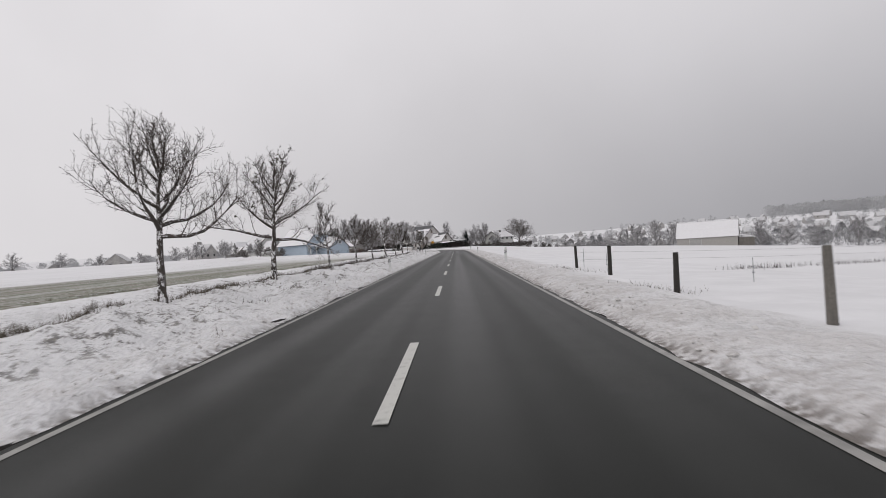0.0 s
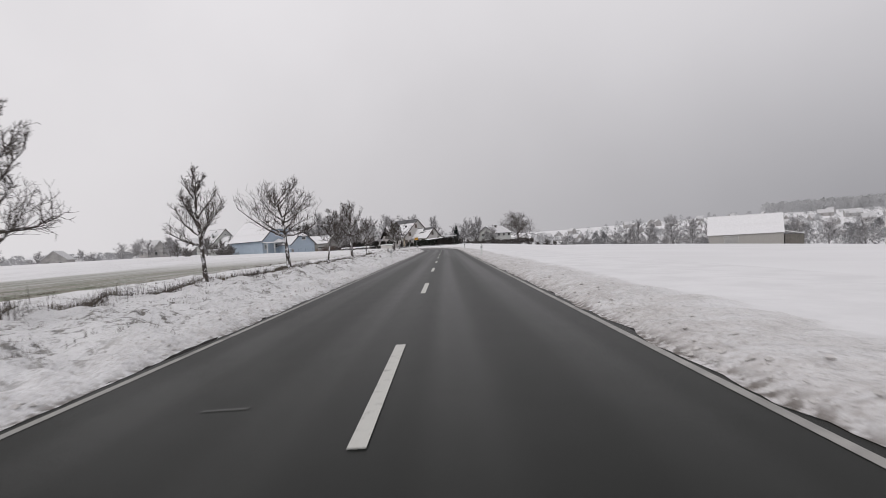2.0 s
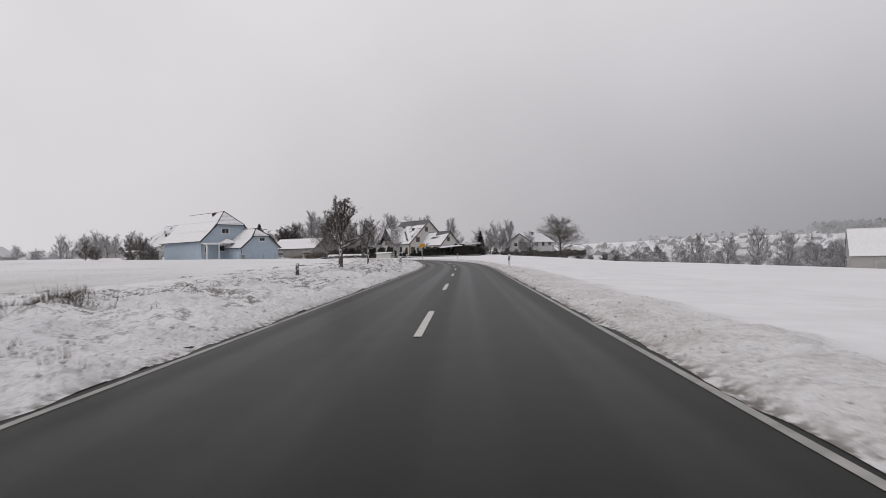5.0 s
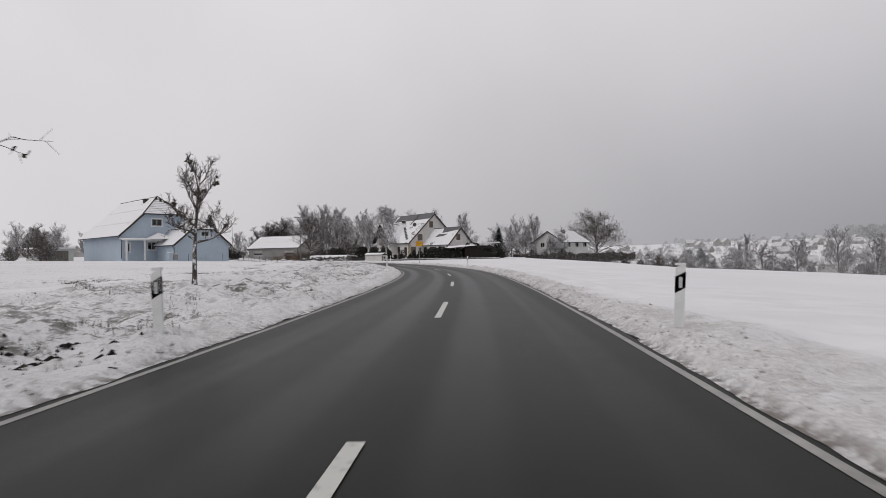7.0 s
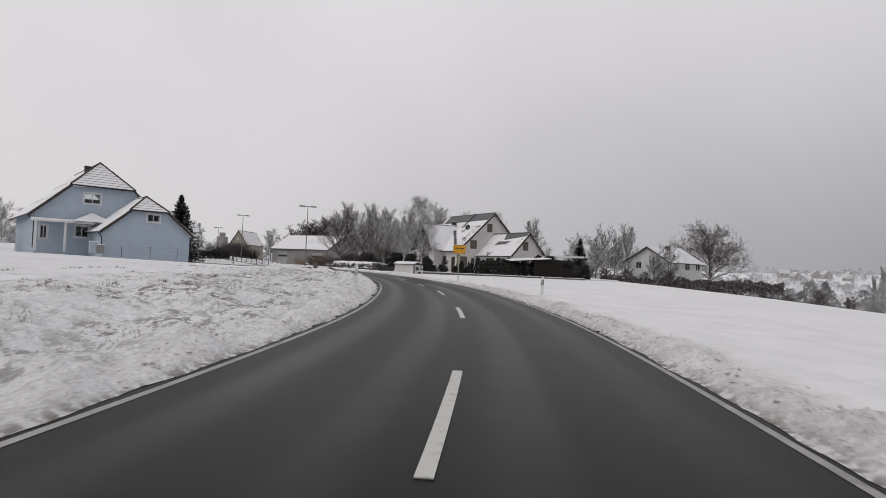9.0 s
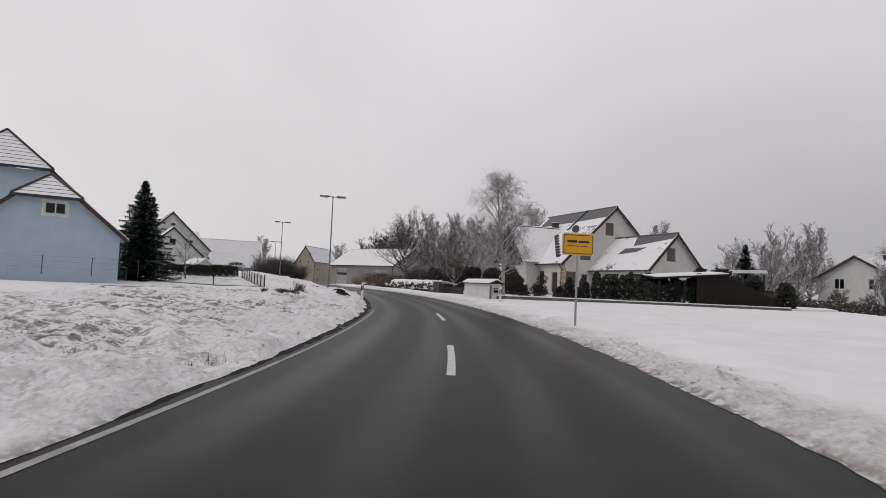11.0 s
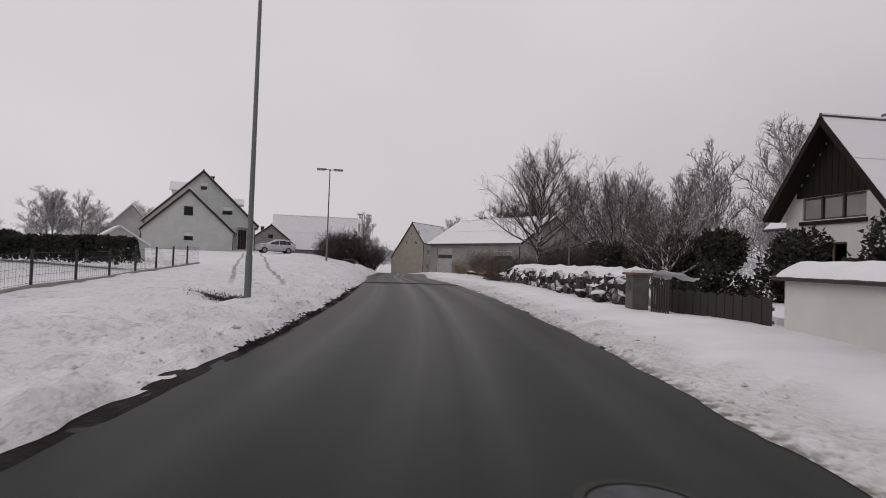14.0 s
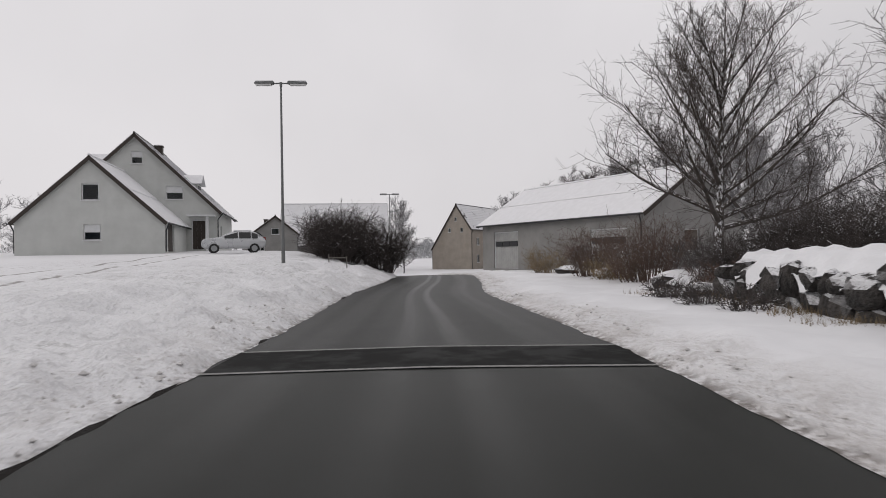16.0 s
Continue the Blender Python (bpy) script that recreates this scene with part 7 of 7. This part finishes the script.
# manhole cover, repair band, and stray paint marks on the asphalt
mx, my = on_road(228.1, 1.14)
man = thing("manhole_cover", pose(mx, my, crown_z(228.1, 1.14) + 0.004, 0, 0, 20), "dark round iron manhole cover in the asphalt", "manhole cover")
bm = bmesh.new()
tube(bm, (0, 0, -0.05), (0, 0, 0.006), 0.32, 0.32, 28)
part("lid", bm, M_DARK, man)
bm = bmesh.new()
for i in range(28):
    a, b = 2 * math.pi * i / 28, 2 * math.pi * (i + 1) / 28
    vs = [bm.verts.new((r * math.cos(w), r * math.sin(w), 0.009)) for r, w in ((0.34, a), (0.41, a), (0.41, b), (0.34, b))]
    bm.faces.new(vs)
bmesh.ops.remove_doubles(bm, verts=bm.verts[:], dist=0.002)
part("ring", bm, M_BLACKWOOD, man)
M_TAR = surface("fresh_tar_band", (0.0135, 0.0138, 0.0132), 0.62, 2, 0.2, 60, 0.2, 0.004)
M_TAR.node_tree.nodes["Principled BSDF"].inputs["Specular IOR Level"].default_value = 0.035
for d0, d1 in ((-2.66, 0.0), (0.0, 2.66)):
    ribbon("repair_band", 258.1, 259.6, d0, d1, road, 0.5, 0.009, M_TAR)
M_CRACK = surface("pale_joint_line", (0.22, 0.22, 0.21), 0.7, 20, 0.4, 80, 0.2, 0.002)
M_SCRATCH = surface("faint_paint_scratch", (0.09, 0.09, 0.087), 0.7, 20, 0.4, 80, 0.2, 0.002)
for s, d0, d1, w in ((39.2, -2.4, -1.3, 0.05), (41.6, -1.5, -1.1, 0.05), (37.0, 1.0, 1.7, 0.05), (47.9, 1.2, 1.9, 0.06)):
    ribbon("paint_scratch", s, s + w, d0, d1, road, 0.4, 0.005, M_SCRATCH)
for s in (258.02, 259.56):
    for d0, d1 in ((-2.66, 0.0), (0.0, 2.66)):
        ribbon("crack_line", s, s + 0.09, d0, d1, road, 0.1, 0.011, M_CRACK)


# ---- grass and clods on the verges ----
def tufts(name, places, label, blade=0.22, seed=1, material=None):
    rng = random.Random(seed)
    verts, faces = [], []
    for x, y, n, spread in places:
        for _ in range(n):
            px_, py_ = x + rng.gauss(0, spread), y + rng.gauss(0, spread)
            z = ground_at(px_, py_) - 0.03
            a = rng.uniform(0, 2 * math.pi)
            h = blade * rng.uniform(0.5, 1.4)
            lean = rng.uniform(0.1, 0.7) * h
            w = 0.008
            k = len(verts)
            verts += [(px_ - w * math.sin(a), py_ + w * math.cos(a), z), (px_ + w * math.sin(a), py_ - w * math.cos(a), z), (px_ + lean * math.cos(a), py_ + lean * math.sin(a), z + h)]
            faces.append((k, k + 1, k + 2))
    ob = soup(name, verts, faces, material or M_GRASS)
    tagged(ob, label, "grass", kind="stuff")


rng = random.Random(11)
strip_places = []
y = -8.0
while y < 106:
    strip_places.append((-8.1 + rng.uniform(-0.5, 0.5), y, rng.randint(90, 190), 0.26))
    y += rng.uniform(0.2, 0.45)
tufts("dry_grass_strip", strip_places, "strip of dry brown grass between verge and field", 0.20, 3, M_OLDGRASS)
dense = [(-8.0 + rng.uniform(-0.6, 0.6), rng.choice((35.0, 38.5, 41, 43.5, 52, 55, 62, 70, 84, 101)) + rng.gauss(0, 1.4), 60, 0.4) for _ in range(60)]
tufts("dry_grass_clumps", dense, "clumps of dark dry grass behind the trees", 0.34, 4, M_BUSH)
spots = []
for _ in range(900):
    s = rng.uniform(0, 200)
    d = -rng.uniform(3.6, 9.5) 
    x, yy = on_road(s, d)
    if noise.noise((x / 3.0, yy / 3.0, 5)) > 0.05:
        spots.append((x, yy, rng.randint(8, 22), 0.12))
for x, yy in ((5.4, 27.3), (5.6, 14.4), (5.7, 24.5), (-7.3, 88.0)):
    spots.append((x, yy, 120, 0.45))
ditch_line = [(10.0 + 0.75 * t + rng.uniform(-0.2, 0.2), 23.8 + 0.33 * t + rng.uniform(-0.25, 0.25), rng.randint(10, 60), 0.3) for t in range(2, 26)]
tufts("field_weeds", ditch_line, "line of dark dry weeds across the snowy field", 0.22, 9, M_BUSH)
mat_places = [(-31.7 - 0.22 * i + rng.uniform(-0.1, 0.1), 230.7 + rng.uniform(-0.2, 0.2), 420, 0.2) for i in range(5)]
tufts("matted_grass", mat_places, "patch of dark matted grass at the lamp foot", 0.10, 12, M_BUSH)
weed_places = [(-22.0 + rng.gauss(0, 0.75), 210.7 + rng.gauss(0, 0.45), 150, 0.16) for _ in range(22)]
weed_places += [(-27.0 + rng.gauss(0, 2.6), 211.5 + rng.gauss(0, 1.6), 26, 0.2) for _ in range(40)]
tufts("flattened_weeds", weed_places, "dark flattened weeds breaking the snow beside the garden", 0.13, 15, M_BUSH)
foot_places = []
for k in range(30):
    p = sb + (sa - sb).normalized() * rng.uniform(-4.0, 5.5) + Vector((-sd.normalized().y, sd.normalized().x)) * abs(rng.gauss(0.35, 0.45))
    foot_places.append((p.x, p.y, 45, 0.2))
tufts("wall_weeds", foot_places, "brown dry weeds at the foot of the stone wall", 0.17, 13)
tufts("verge_grass", spots, "sparse dry grass blades poking through the snow", 0.13, 6, M_OLDGRASS)


def clod_at(rng, verts, faces, x, y, size=1.0):
    z = ground_at(x, y) - 0.02
    r, h = size * rng.uniform(0.03, 0.11), size * rng.uniform(0.02, 0.07)
    k = len(verts)
    n = 5
    for i in range(n):
        w = 2 * math.pi * i / n + rng.uniform(-0.4, 0.4)
        q = r * rng.uniform(0.6, 1.3)
        verts.append((x + q * math.cos(w), y + 0.7 * q * math.sin(w), z))
    verts.append((x + rng.uniform(-0.03, 0.03), y, z + h))
    for i in range(n):
        faces.append((k + i, k + (i + 1) % n, k + n))


# low brown weeds breaking the snow of the left bank, and black lumps of earth along the asphalt
def bank_weeds():
    rng = random.Random(31)
    places = []
    for _ in range(9000):
        s = rng.uniform(20, 222)
        d = -rng.uniform(4.4, 15.0)
        x, y = on_road(s, d)
        if noise.noise((x / 4.5, y / 4.5, 8)) + 0.35 * noise.noise((x / 1.2, y / 1.2, 9)) > 0.16:
            places.append((x, y, rng.randint(8, 22), 0.09))
    tufts("bank_weeds", places, "low brown weeds breaking through the snow of the bank", 0.065, 32, M_OLDGRASS)
    verts, faces = [], []
    for _ in range(1500):
        s = rng.uniform(233, 252)
        x, y = on_road(s, -(half_width(s) + bank_shift(s, -1) + rng.gauss(-0.06, 0.05)))
        if noise.noise((s / 1.1, 3, 2)) > -0.1 - 0.2 * sm(s, 240, 225):
            clod_at(rng, verts, faces, x, y, 0.4)
    for _ in range(130):
        clod_at(rng, verts, faces, -4.9 + rng.gauss(0, 0.65), 130.9 + rng.gauss(0, 0.45))
    ob = soup("edge_clods", verts, faces, M_MUD)
    tagged(ob, "black lumps of wet earth along the asphalt edge", "clods", kind="stuff")


bank_weeds()


def snow_crumbs():
    """Ploughed-up crumbs of dirty snow along both edges of the asphalt."""
    rng = random.Random(61)
    verts, faces = [], []
    for _ in range(9000):
        side = rng.choice((-1, 1))
        s = rng.uniform(0, 270)
        a = abs(rng.gauss(0, 0.45)) + 0.10
        if a > 1.6 or noise.noise((s / 3.0, side * 5.0, 4)) < -0.15:
            continue
        x, y = on_road(s, side * (half_width(s) + a + bank_shift(s, side)))
        z = bank_z(x, y, *road_coords(x, y))
        q = 0.012 + 0.036 * rng.random() ** 2.5
        k = len(verts)
        w = rng.uniform(0, 6.28)
        for i in range(4):
            t = w + i * math.pi / 2
            verts.append((x + q * rng.uniform(0.7, 1.4) * math.cos(t), y + q * rng.uniform(0.7, 1.4) * math.sin(t), z + q * rng.uniform(-0.1, 0.35)))
        verts.append((x + q * rng.uniform(-0.3, 0.3), y + q * rng.uniform(-0.3, 0.3), z + q * rng.uniform(0.7, 1.1)))
        verts.append((x, y, z - q * 0.6))
        for i in range(4):
            j = (i + 1) % 4
            faces.append((k + i, k + j, k + 4))
            faces.append((k + j, k + i, k + 5))
    ob = soup("snow_crumbs", verts, faces, M_DIRTYSNOW)
    tagged(ob, "crumbs of dirty ploughed snow along the asphalt", "snow", kind="stuff")


snow_crumbs()

# ---- the distance ----
for i, (k, x, y, h, w) in enumerate(((3, -58, 203, 3.2, 1.3), (1, -62, 207, 4.6, 1.2), (3, -66, 211, 3.6, 1.4), (1, -70, 216, 5.4, 1.1), (3, -73, 209, 3.0, 1.5), (1, -78, 214, 4.4, 1.2), (3, -60, 199, 2.4, 1.6))):
    far_tree(k, x, y, h, 20 + i, M_BROWNHEDGE, "dark bare garden tree beside the blue house", -0.1, w)
for i, (k, x, y, h, w) in enumerate(((0, -64, 328, 14, 1.2), (0, -58, 330, 16.5, 1.2), (0, -52, 332, 17, 1.15), (0, -46, 330, 14, 1.2), (0, -70, 330, 12, 1.3), (1, -22, 284, 10, 1.2), (1, -16, 286, 11, 1.2), (1, 8, 262, 6.5, 1.2), (1, 11.5, 266, 7.5, 1.1), (1, 4.5, 268, 7, 1.2))):
    far_tree(k, x, y, h, 33 + i, M_FARTWIG, "broad bare tree grey with rime and painted haze behind the houses", -0.4, w)
for i, (k, x, y, h) in enumerate(((2, -66, 330, 15), (2, -61, 333, 20), (2, -55, 335, 20), (2, -49, 337, 19), (0, -70, 326, 12), (0, -44, 330, 13), (0, -22.5, 276, 12.0), (1, -28, 282, 11), (0, -12, 290, 12),
                                  (0, -3, 288, 11), (1, 9.5, 268, 8.5), (0, 13.5, 270, 9.5), (1, 18.0, 252.8, 6.0), (3, 15.5, 251, 4.5), (0, -33, 298, 12), (1, -40, 305, 11), (0, -110, 330, 12), (1, -120, 322, 10), (0, -78, 318, 10),
                                  (1, -98, 312, 7), (1, -88, 306, 6), (3, -76, 283, 4.5), (3, -80, 288, 5), (1, -100, 262, 6), (1, -108, 250, 6), (1, -92, 240, 6.5), (0, -70, 236, 6.0), (3, -64, 232, 4.0), (3, -86, 252, 5), (1, -75, 228, 6))):
    far_tree(k, x, y, h, i, M_RIME if k == 2 else M_FARTWIG, "bare tall tree pale with rime" if k == 2 else "bare tree grey with rime and painted haze behind the houses")
spruce(pose(5.2, 261.3, -0.3), 7.6, 1.9, "dark spruce beside the carport", 19)
for i, (x, y, h) in enumerate(((-70, 323, 12), (-67, 325, 13), (-73, 322, 10.5))):
    far_tree(1, x, y, h, 60 + i, M_BUSH, "broad dark bare tree behind the shed", -0.3, 1.35)
for i in range(26):
    rng = random.Random(500 + i)
    t = i / 25
    x, y = 6 + 74 * t + rng.uniform(-1, 1), 256 - 30 * t + rng.uniform(-3, 3)
    far_tree(3, x, y, rng.uniform(1.7, 2.9) if i < 12 else rng.uniform(1.6, 2.6), i, M_BROWNHEDGE if i < 12 else M_FARTWIG, "dark bare bush along the field edge", -0.5, 1.5)
for i, (k, x, y, h, w) in enumerate(((2, 112, 383, 19, 0.7), (2, 108, 380, 16, 0.7), (0, 97, 292, 13.5, 1.2), (0, 102, 285, 12, 1.2), (1, 108, 280, 10, 1.3), (1, 84, 308, 10, 1.4), (1, 90, 300, 11, 1.4), (1, 80, 316, 9, 1.5), (1, 114, 276, 9, 1.5),
                                     (1, 120, 262, 9, 1.5), (0, 128, 255, 11, 1.3), (1, 136, 250, 10, 1.4), (1, 146, 246, 10, 1.4), (0, 158, 240, 12, 1.3), (1, 170, 236, 11, 1.4), (1, 185, 226, 11, 1.4), (0, 200, 215, 12, 1.3), (1, 215, 205, 11, 1.4), (1, 66, 318, 7, 1.6), (1, 58, 322, 7, 1.6))):
    far_tree(k, x, y, h, 40 + i, M_FARTWIG, "bare tree grey with rime and painted haze across the valley", -0.4, w)


def simple_house(w, d, e, r):
    """A far village house: walls in one mesh, the snowy roof in another, small dark windows."""
    bm = bmesh.new()
    box(bm, -w / 2, w / 2, -d / 2, d / 2, -4, e)
    ends = []
    for y in (-d / 2, d / 2):
        bm.faces.new([bm.verts.new(p) for p in ((-w / 2, y, e), (w / 2, y, e), (0, y, r - 0.1))])
    bmesh.ops.remove_doubles(bm, verts=bm.verts[:], dist=0.01)
    wm = bpy.data.meshes.new("wall")
    bm.to_mesh(wm)
    bm.free()
    wm.materials.append(M_FARWALL)
    k = (r - e) / (w / 2)
    bm = bmesh.new()
    ring = [[bm.verts.new((x, y, z)) for x, z in ((-w / 2 - 0.5, e - 0.5 * k), (0, r), (w / 2 + 0.5, e - 0.5 * k), (w / 2 + 0.5, e - 0.5 * k + 0.3), (0, r + 0.3), (-w / 2 - 0.5, e - 0.5 * k + 0.3))] for y in (-d / 2 - 0.5, d / 2 + 0.5)]
    for i in range(6):
        j = (i + 1) % 6
        bm.faces.new((ring[0][i], ring[0][j], ring[1][j], ring[1][i]))
    bm.faces.new(ring[0][::-1])
    bm.faces.new(ring[1])
    bmesh.ops.recalc_face_normals(bm, faces=bm.faces[:])
    rm = bpy.data.meshes.new("roof")
    bm.to_mesh(rm)
    bm.free()
    rm.materials.append(M_FARSNOW)
    bm = bmesh.new()
    box(bm, -0.55, 0.55, -0.03, 0.03, -0.6, 0.6)
    gm = bpy.data.meshes.new("window")
    bm.to_mesh(gm)
    bm.free()
    gm.materials.append(M_DARK)
    return wm, rm, gm, (w, d, e, r)


KINDS = [simple_house(9, 12, 5, 9.2), simple_house(8, 10, 3.2, 7.6), simple_house(11, 18, 4.2, 8.4), simple_house(14, 32, 4.5, 8.2)]


def village_house(kind, x, y, rz, label, windows=True, dz=0.0, scale=1.0, name="house", category="house"):
    wm, rm, gm, (w, d, e, r) = KINDS[kind]
    top = thing(name, pose(x, y, land(x, y) + dz, 0, 0, rz), label, category)
    top.scale = (scale, scale, scale)
    for nm, me in (("wall", wm), ("roof", rm)):
        ob = new(nm, me)
        ob.parent = top
    if windows:
        for px_, py_, a in ((-w / 4, -d / 2, 0), (w / 4, -d / 2, 0), (w / 2, -d / 4, 90), (w / 2, d / 4, 90), (-w / 2, -d / 4, 90), (-w / 2, d / 4, 90)):
            ob = new("window", gm)
            ob.parent = top
            ob.matrix_local = pose(px_, py_, e * 0.55, 0, 0, a)
    return top


# farmsteads across the left field
for k, x, y, rz, sc, dz in ((2, -176, 312, 20, 0.9, -1.2), (3, -186, 330, 84, 0.8, -1.6), (1, -116, 278, 60, 0.85, 0.2), (2, -225, 332, 40, 0.9, -1.4), (1, -250, 340, 0, 0.9, -1.4), (0, -150, 340, 45, 0.9, -0.6)):
    village_house(k, x, y, rz, "snow-roofed farm building across the field", True, dz, sc)
for i, (x, y, h) in enumerate(((-165, 318, 7), (-140, 300, 7), (-122, 284, 7), (-115, 272, 6), (-190, 318, 7), (-215, 325, 8), (-100, 258, 6), (-132, 296, 6), (-250, 335, 9), (-270, 330, 8), (-300, 330, 9), (-158, 300, 5))):
    far_tree(1, x, y, h, 80 + i, M_FARTWIG, "bare tree grey with rime and painted haze by a farm", -0.3, 1.5)
# church tower and silo tower beyond
ch = thing("church", pose(-62, 470, land(-62, 470)), "far church with a slim spire", "church")
bm = bmesh.new()
box(bm, -3, 3, -3, 3, -4, 13)
part("tower", bm, M_FARWALL, ch)
bm = bmesh.new()
tube(bm, (0, 0, 13.0), (0, 0, 15.5), 3.0, 2.4, 8)
tube(bm, (0, 0, 15.5), (0, 0, 18.0), 1.5, 1.2, 8)
tube(bm, (0, 0, 18.0), (0, 0, 24.0), 1.2, 0.06, 8)
part("spire", bm, M_LAMPGREY, ch)
bm = bmesh.new()
box(bm, 3, 17, -4, 4, -4, 7)
part("nave", bm, M_FARWALL, ch)
bm = bmesh.new()
slab(bm, [(3, -4.6, 6.6), (17.4, -4.6, 6.6), (17.4, 0, 12), (3, 0, 12)], 0.3)
slab(bm, [(3, 0, 12), (17.4, 0, 12), (17.4, 4.6, 6.6), (3, 4.6, 6.6)], 0.3)
bmesh.ops.remove_doubles(bm, verts=bm.verts[:], dist=0.01)
part("nave_roof", bm, M_SNOW, ch)
si = thing("silo_tower", pose(-257, 602, land(-257, 602) - 4) @ Matrix.Diagonal((1.2, 1.2, 1.5, 1)), "far grey grain silo tower", "silo")
bm = bmesh.new()
box(bm, -2.6, 2.6, -2.6, 2.6, -3, 15)
box(bm, 2.6, 5.6, -2.2, 2.2, -3, 11)
part("shaft", bm, M_GREYWALL, si)
bm = bmesh.new()
box(bm, -1.4, 1.4, -1.4, 1.4, 15, 17.2)
part("top_house", bm, M_GREYWALL, si)

# grey wooded hollow before the village
gar = thing("garage", pose(-63.0, 211.0, 0.9, 0, 0, 50), "low pale garage with a flat snowy roof beside the blue house", "garage")
pieces("body", [(-2.6, 2.6, 0, 4.5, -0.4, 2.2)], M_GREYWHITE, gar)
pieces("door", [(-1.9, 1.9, -0.05, -0.01, 0.0, 1.9)], M_GREYWOOD, gar)
pieces("roof", [(-2.8, 2.8, -0.3, 4.7, 2.203, 2.4)], M_SNOW, gar)

# the village on the far slope
rng = random.Random(8)
placed = []
for k, x, y, rz in ((3, 81, 440, 12), (3, 112, 415, 10), (2, 128, 400, 20), (3, 62, 455, 5)):
    village_house(k, x, y, rz, "long low snow-roofed building across the valley")
tries = 0
while len(placed) < 80 and tries < 4000:
    tries += 1
    az, r = radians(rng.uniform(3, 44)), rng.uniform(400, 860)
    x, y = r * math.sin(az), 60 + r * math.cos(az)
    if all((x - a) ** 2 + (y - b) ** 2 > 18 ** 2 for a, b in placed):
        placed.append((x, y))
        village_house(rng.choice((0, 0, 1, 1, 2)), x, y, rng.choice((0, 20, 70, 95)) + rng.uniform(-12, 12), "snow-roofed village house on the far slope", True, 0.0, 0.85)


def wood(name, places, label, blade, count, material, seed=4):
    """Many small bare crowns, joined, far away."""
    rng = random.Random(seed)
    verts, faces = [], []
    for x, y, h, w in places:
        z0 = land(x, y) - 0.5
        for _ in range(count):
            t = rng.random() ** 0.7
            q = w * math.sqrt(rng.random()) * math.sin(math.pi * min(1, 0.2 + 0.75 * t))
            a = rng.uniform(0, 2 * math.pi)
            p = Vector((x + q * math.cos(a), y + q * math.sin(a), z0 + t * h))
            d = Vector((rng.uniform(-1, 1), rng.uniform(-1, 1), rng.uniform(0.2, 1.4))).normalized()
            b = d.cross(Vector((rng.uniform(-1, 1), rng.uniform(-1, 1), 0.1))).normalized()
            s = blade * rng.uniform(0.5, 1.3)
            k = len(verts)
            verts += [tuple(p - b * s * 0.16), tuple(p + b * s * 0.16), tuple(p + d * s)]
            faces.append((k, k + 1, k + 2))
    ob = soup(name, verts, faces, material)
    tagged(ob, label, "trees", kind="stuff")


# the crown greys below carry the distance haze in their base colour
rng = random.Random(17)
pl = []
for _ in range(700):
    az, r = radians(rng.uniform(1, 50)), rng.uniform(300, 900)
    x, y = r * math.sin(az), 60 + r * math.cos(az)
    if noise.noise((x / 60, y / 60, 2)) > -0.1 and all((x - a) ** 2 + (y - b) ** 2 > 9 ** 2 for a, b in placed):
        pl.append((x, y, rng.uniform(5, 11), rng.uniform(3, 6)))
wood("village_trees", pl, "trees painted haze-grey among the village houses", 1.05, 230, M_FARWOOD, 21)
pl = []
for _ in range(700):
    az, r = radians(rng.uniform(25, 47)), rng.uniform(960, 1150)
    x, y = r * math.sin(az), 60 + r * math.cos(az)
    if noise.noise((x / 260, y / 260, 6)) > -0.05 and 0.5 < az < 0.8:
        pl.append((x, y, rng.uniform(12, 18), rng.uniform(7, 12)))
wood("hill_forest", pl, "forest painted haze-grey along the hill crest", 2.6, 190, M_HILLWOOD, 22)
pl = []
for _ in range(420):
    az, r = radians(rng.uniform(-46, 2)), rng.uniform(430, 700)
    x, y = r * math.sin(az), 60 + r * math.cos(az)
    if noise.noise((x / 70, y / 70, 6)) > 0.0:
        pl.append((x, y, rng.uniform(6, 11), rng.uniform(4, 7)))
wood("far_left_trees", pl, "trees painted haze-grey on the horizon behind the farms", 1.4, 220, M_FARWOOD, 23)
rng = random.Random(29)
pl = []
for _ in range(120):
    t = rng.random()
    x, y = 78 + 190 * t + rng.uniform(-10, 10), 385 - 175 * t + rng.uniform(-16, 16)
    if noise.noise((x / 28, y / 28, 3)) > -0.12:
        pl.append((x, y, rng.uniform(6, 13), rng.uniform(3.5, 6.5)))
wood("valley_trees", pl, "trees painted haze-grey in the hollow before the village", 0.95, 600, M_VALLEY, 27)
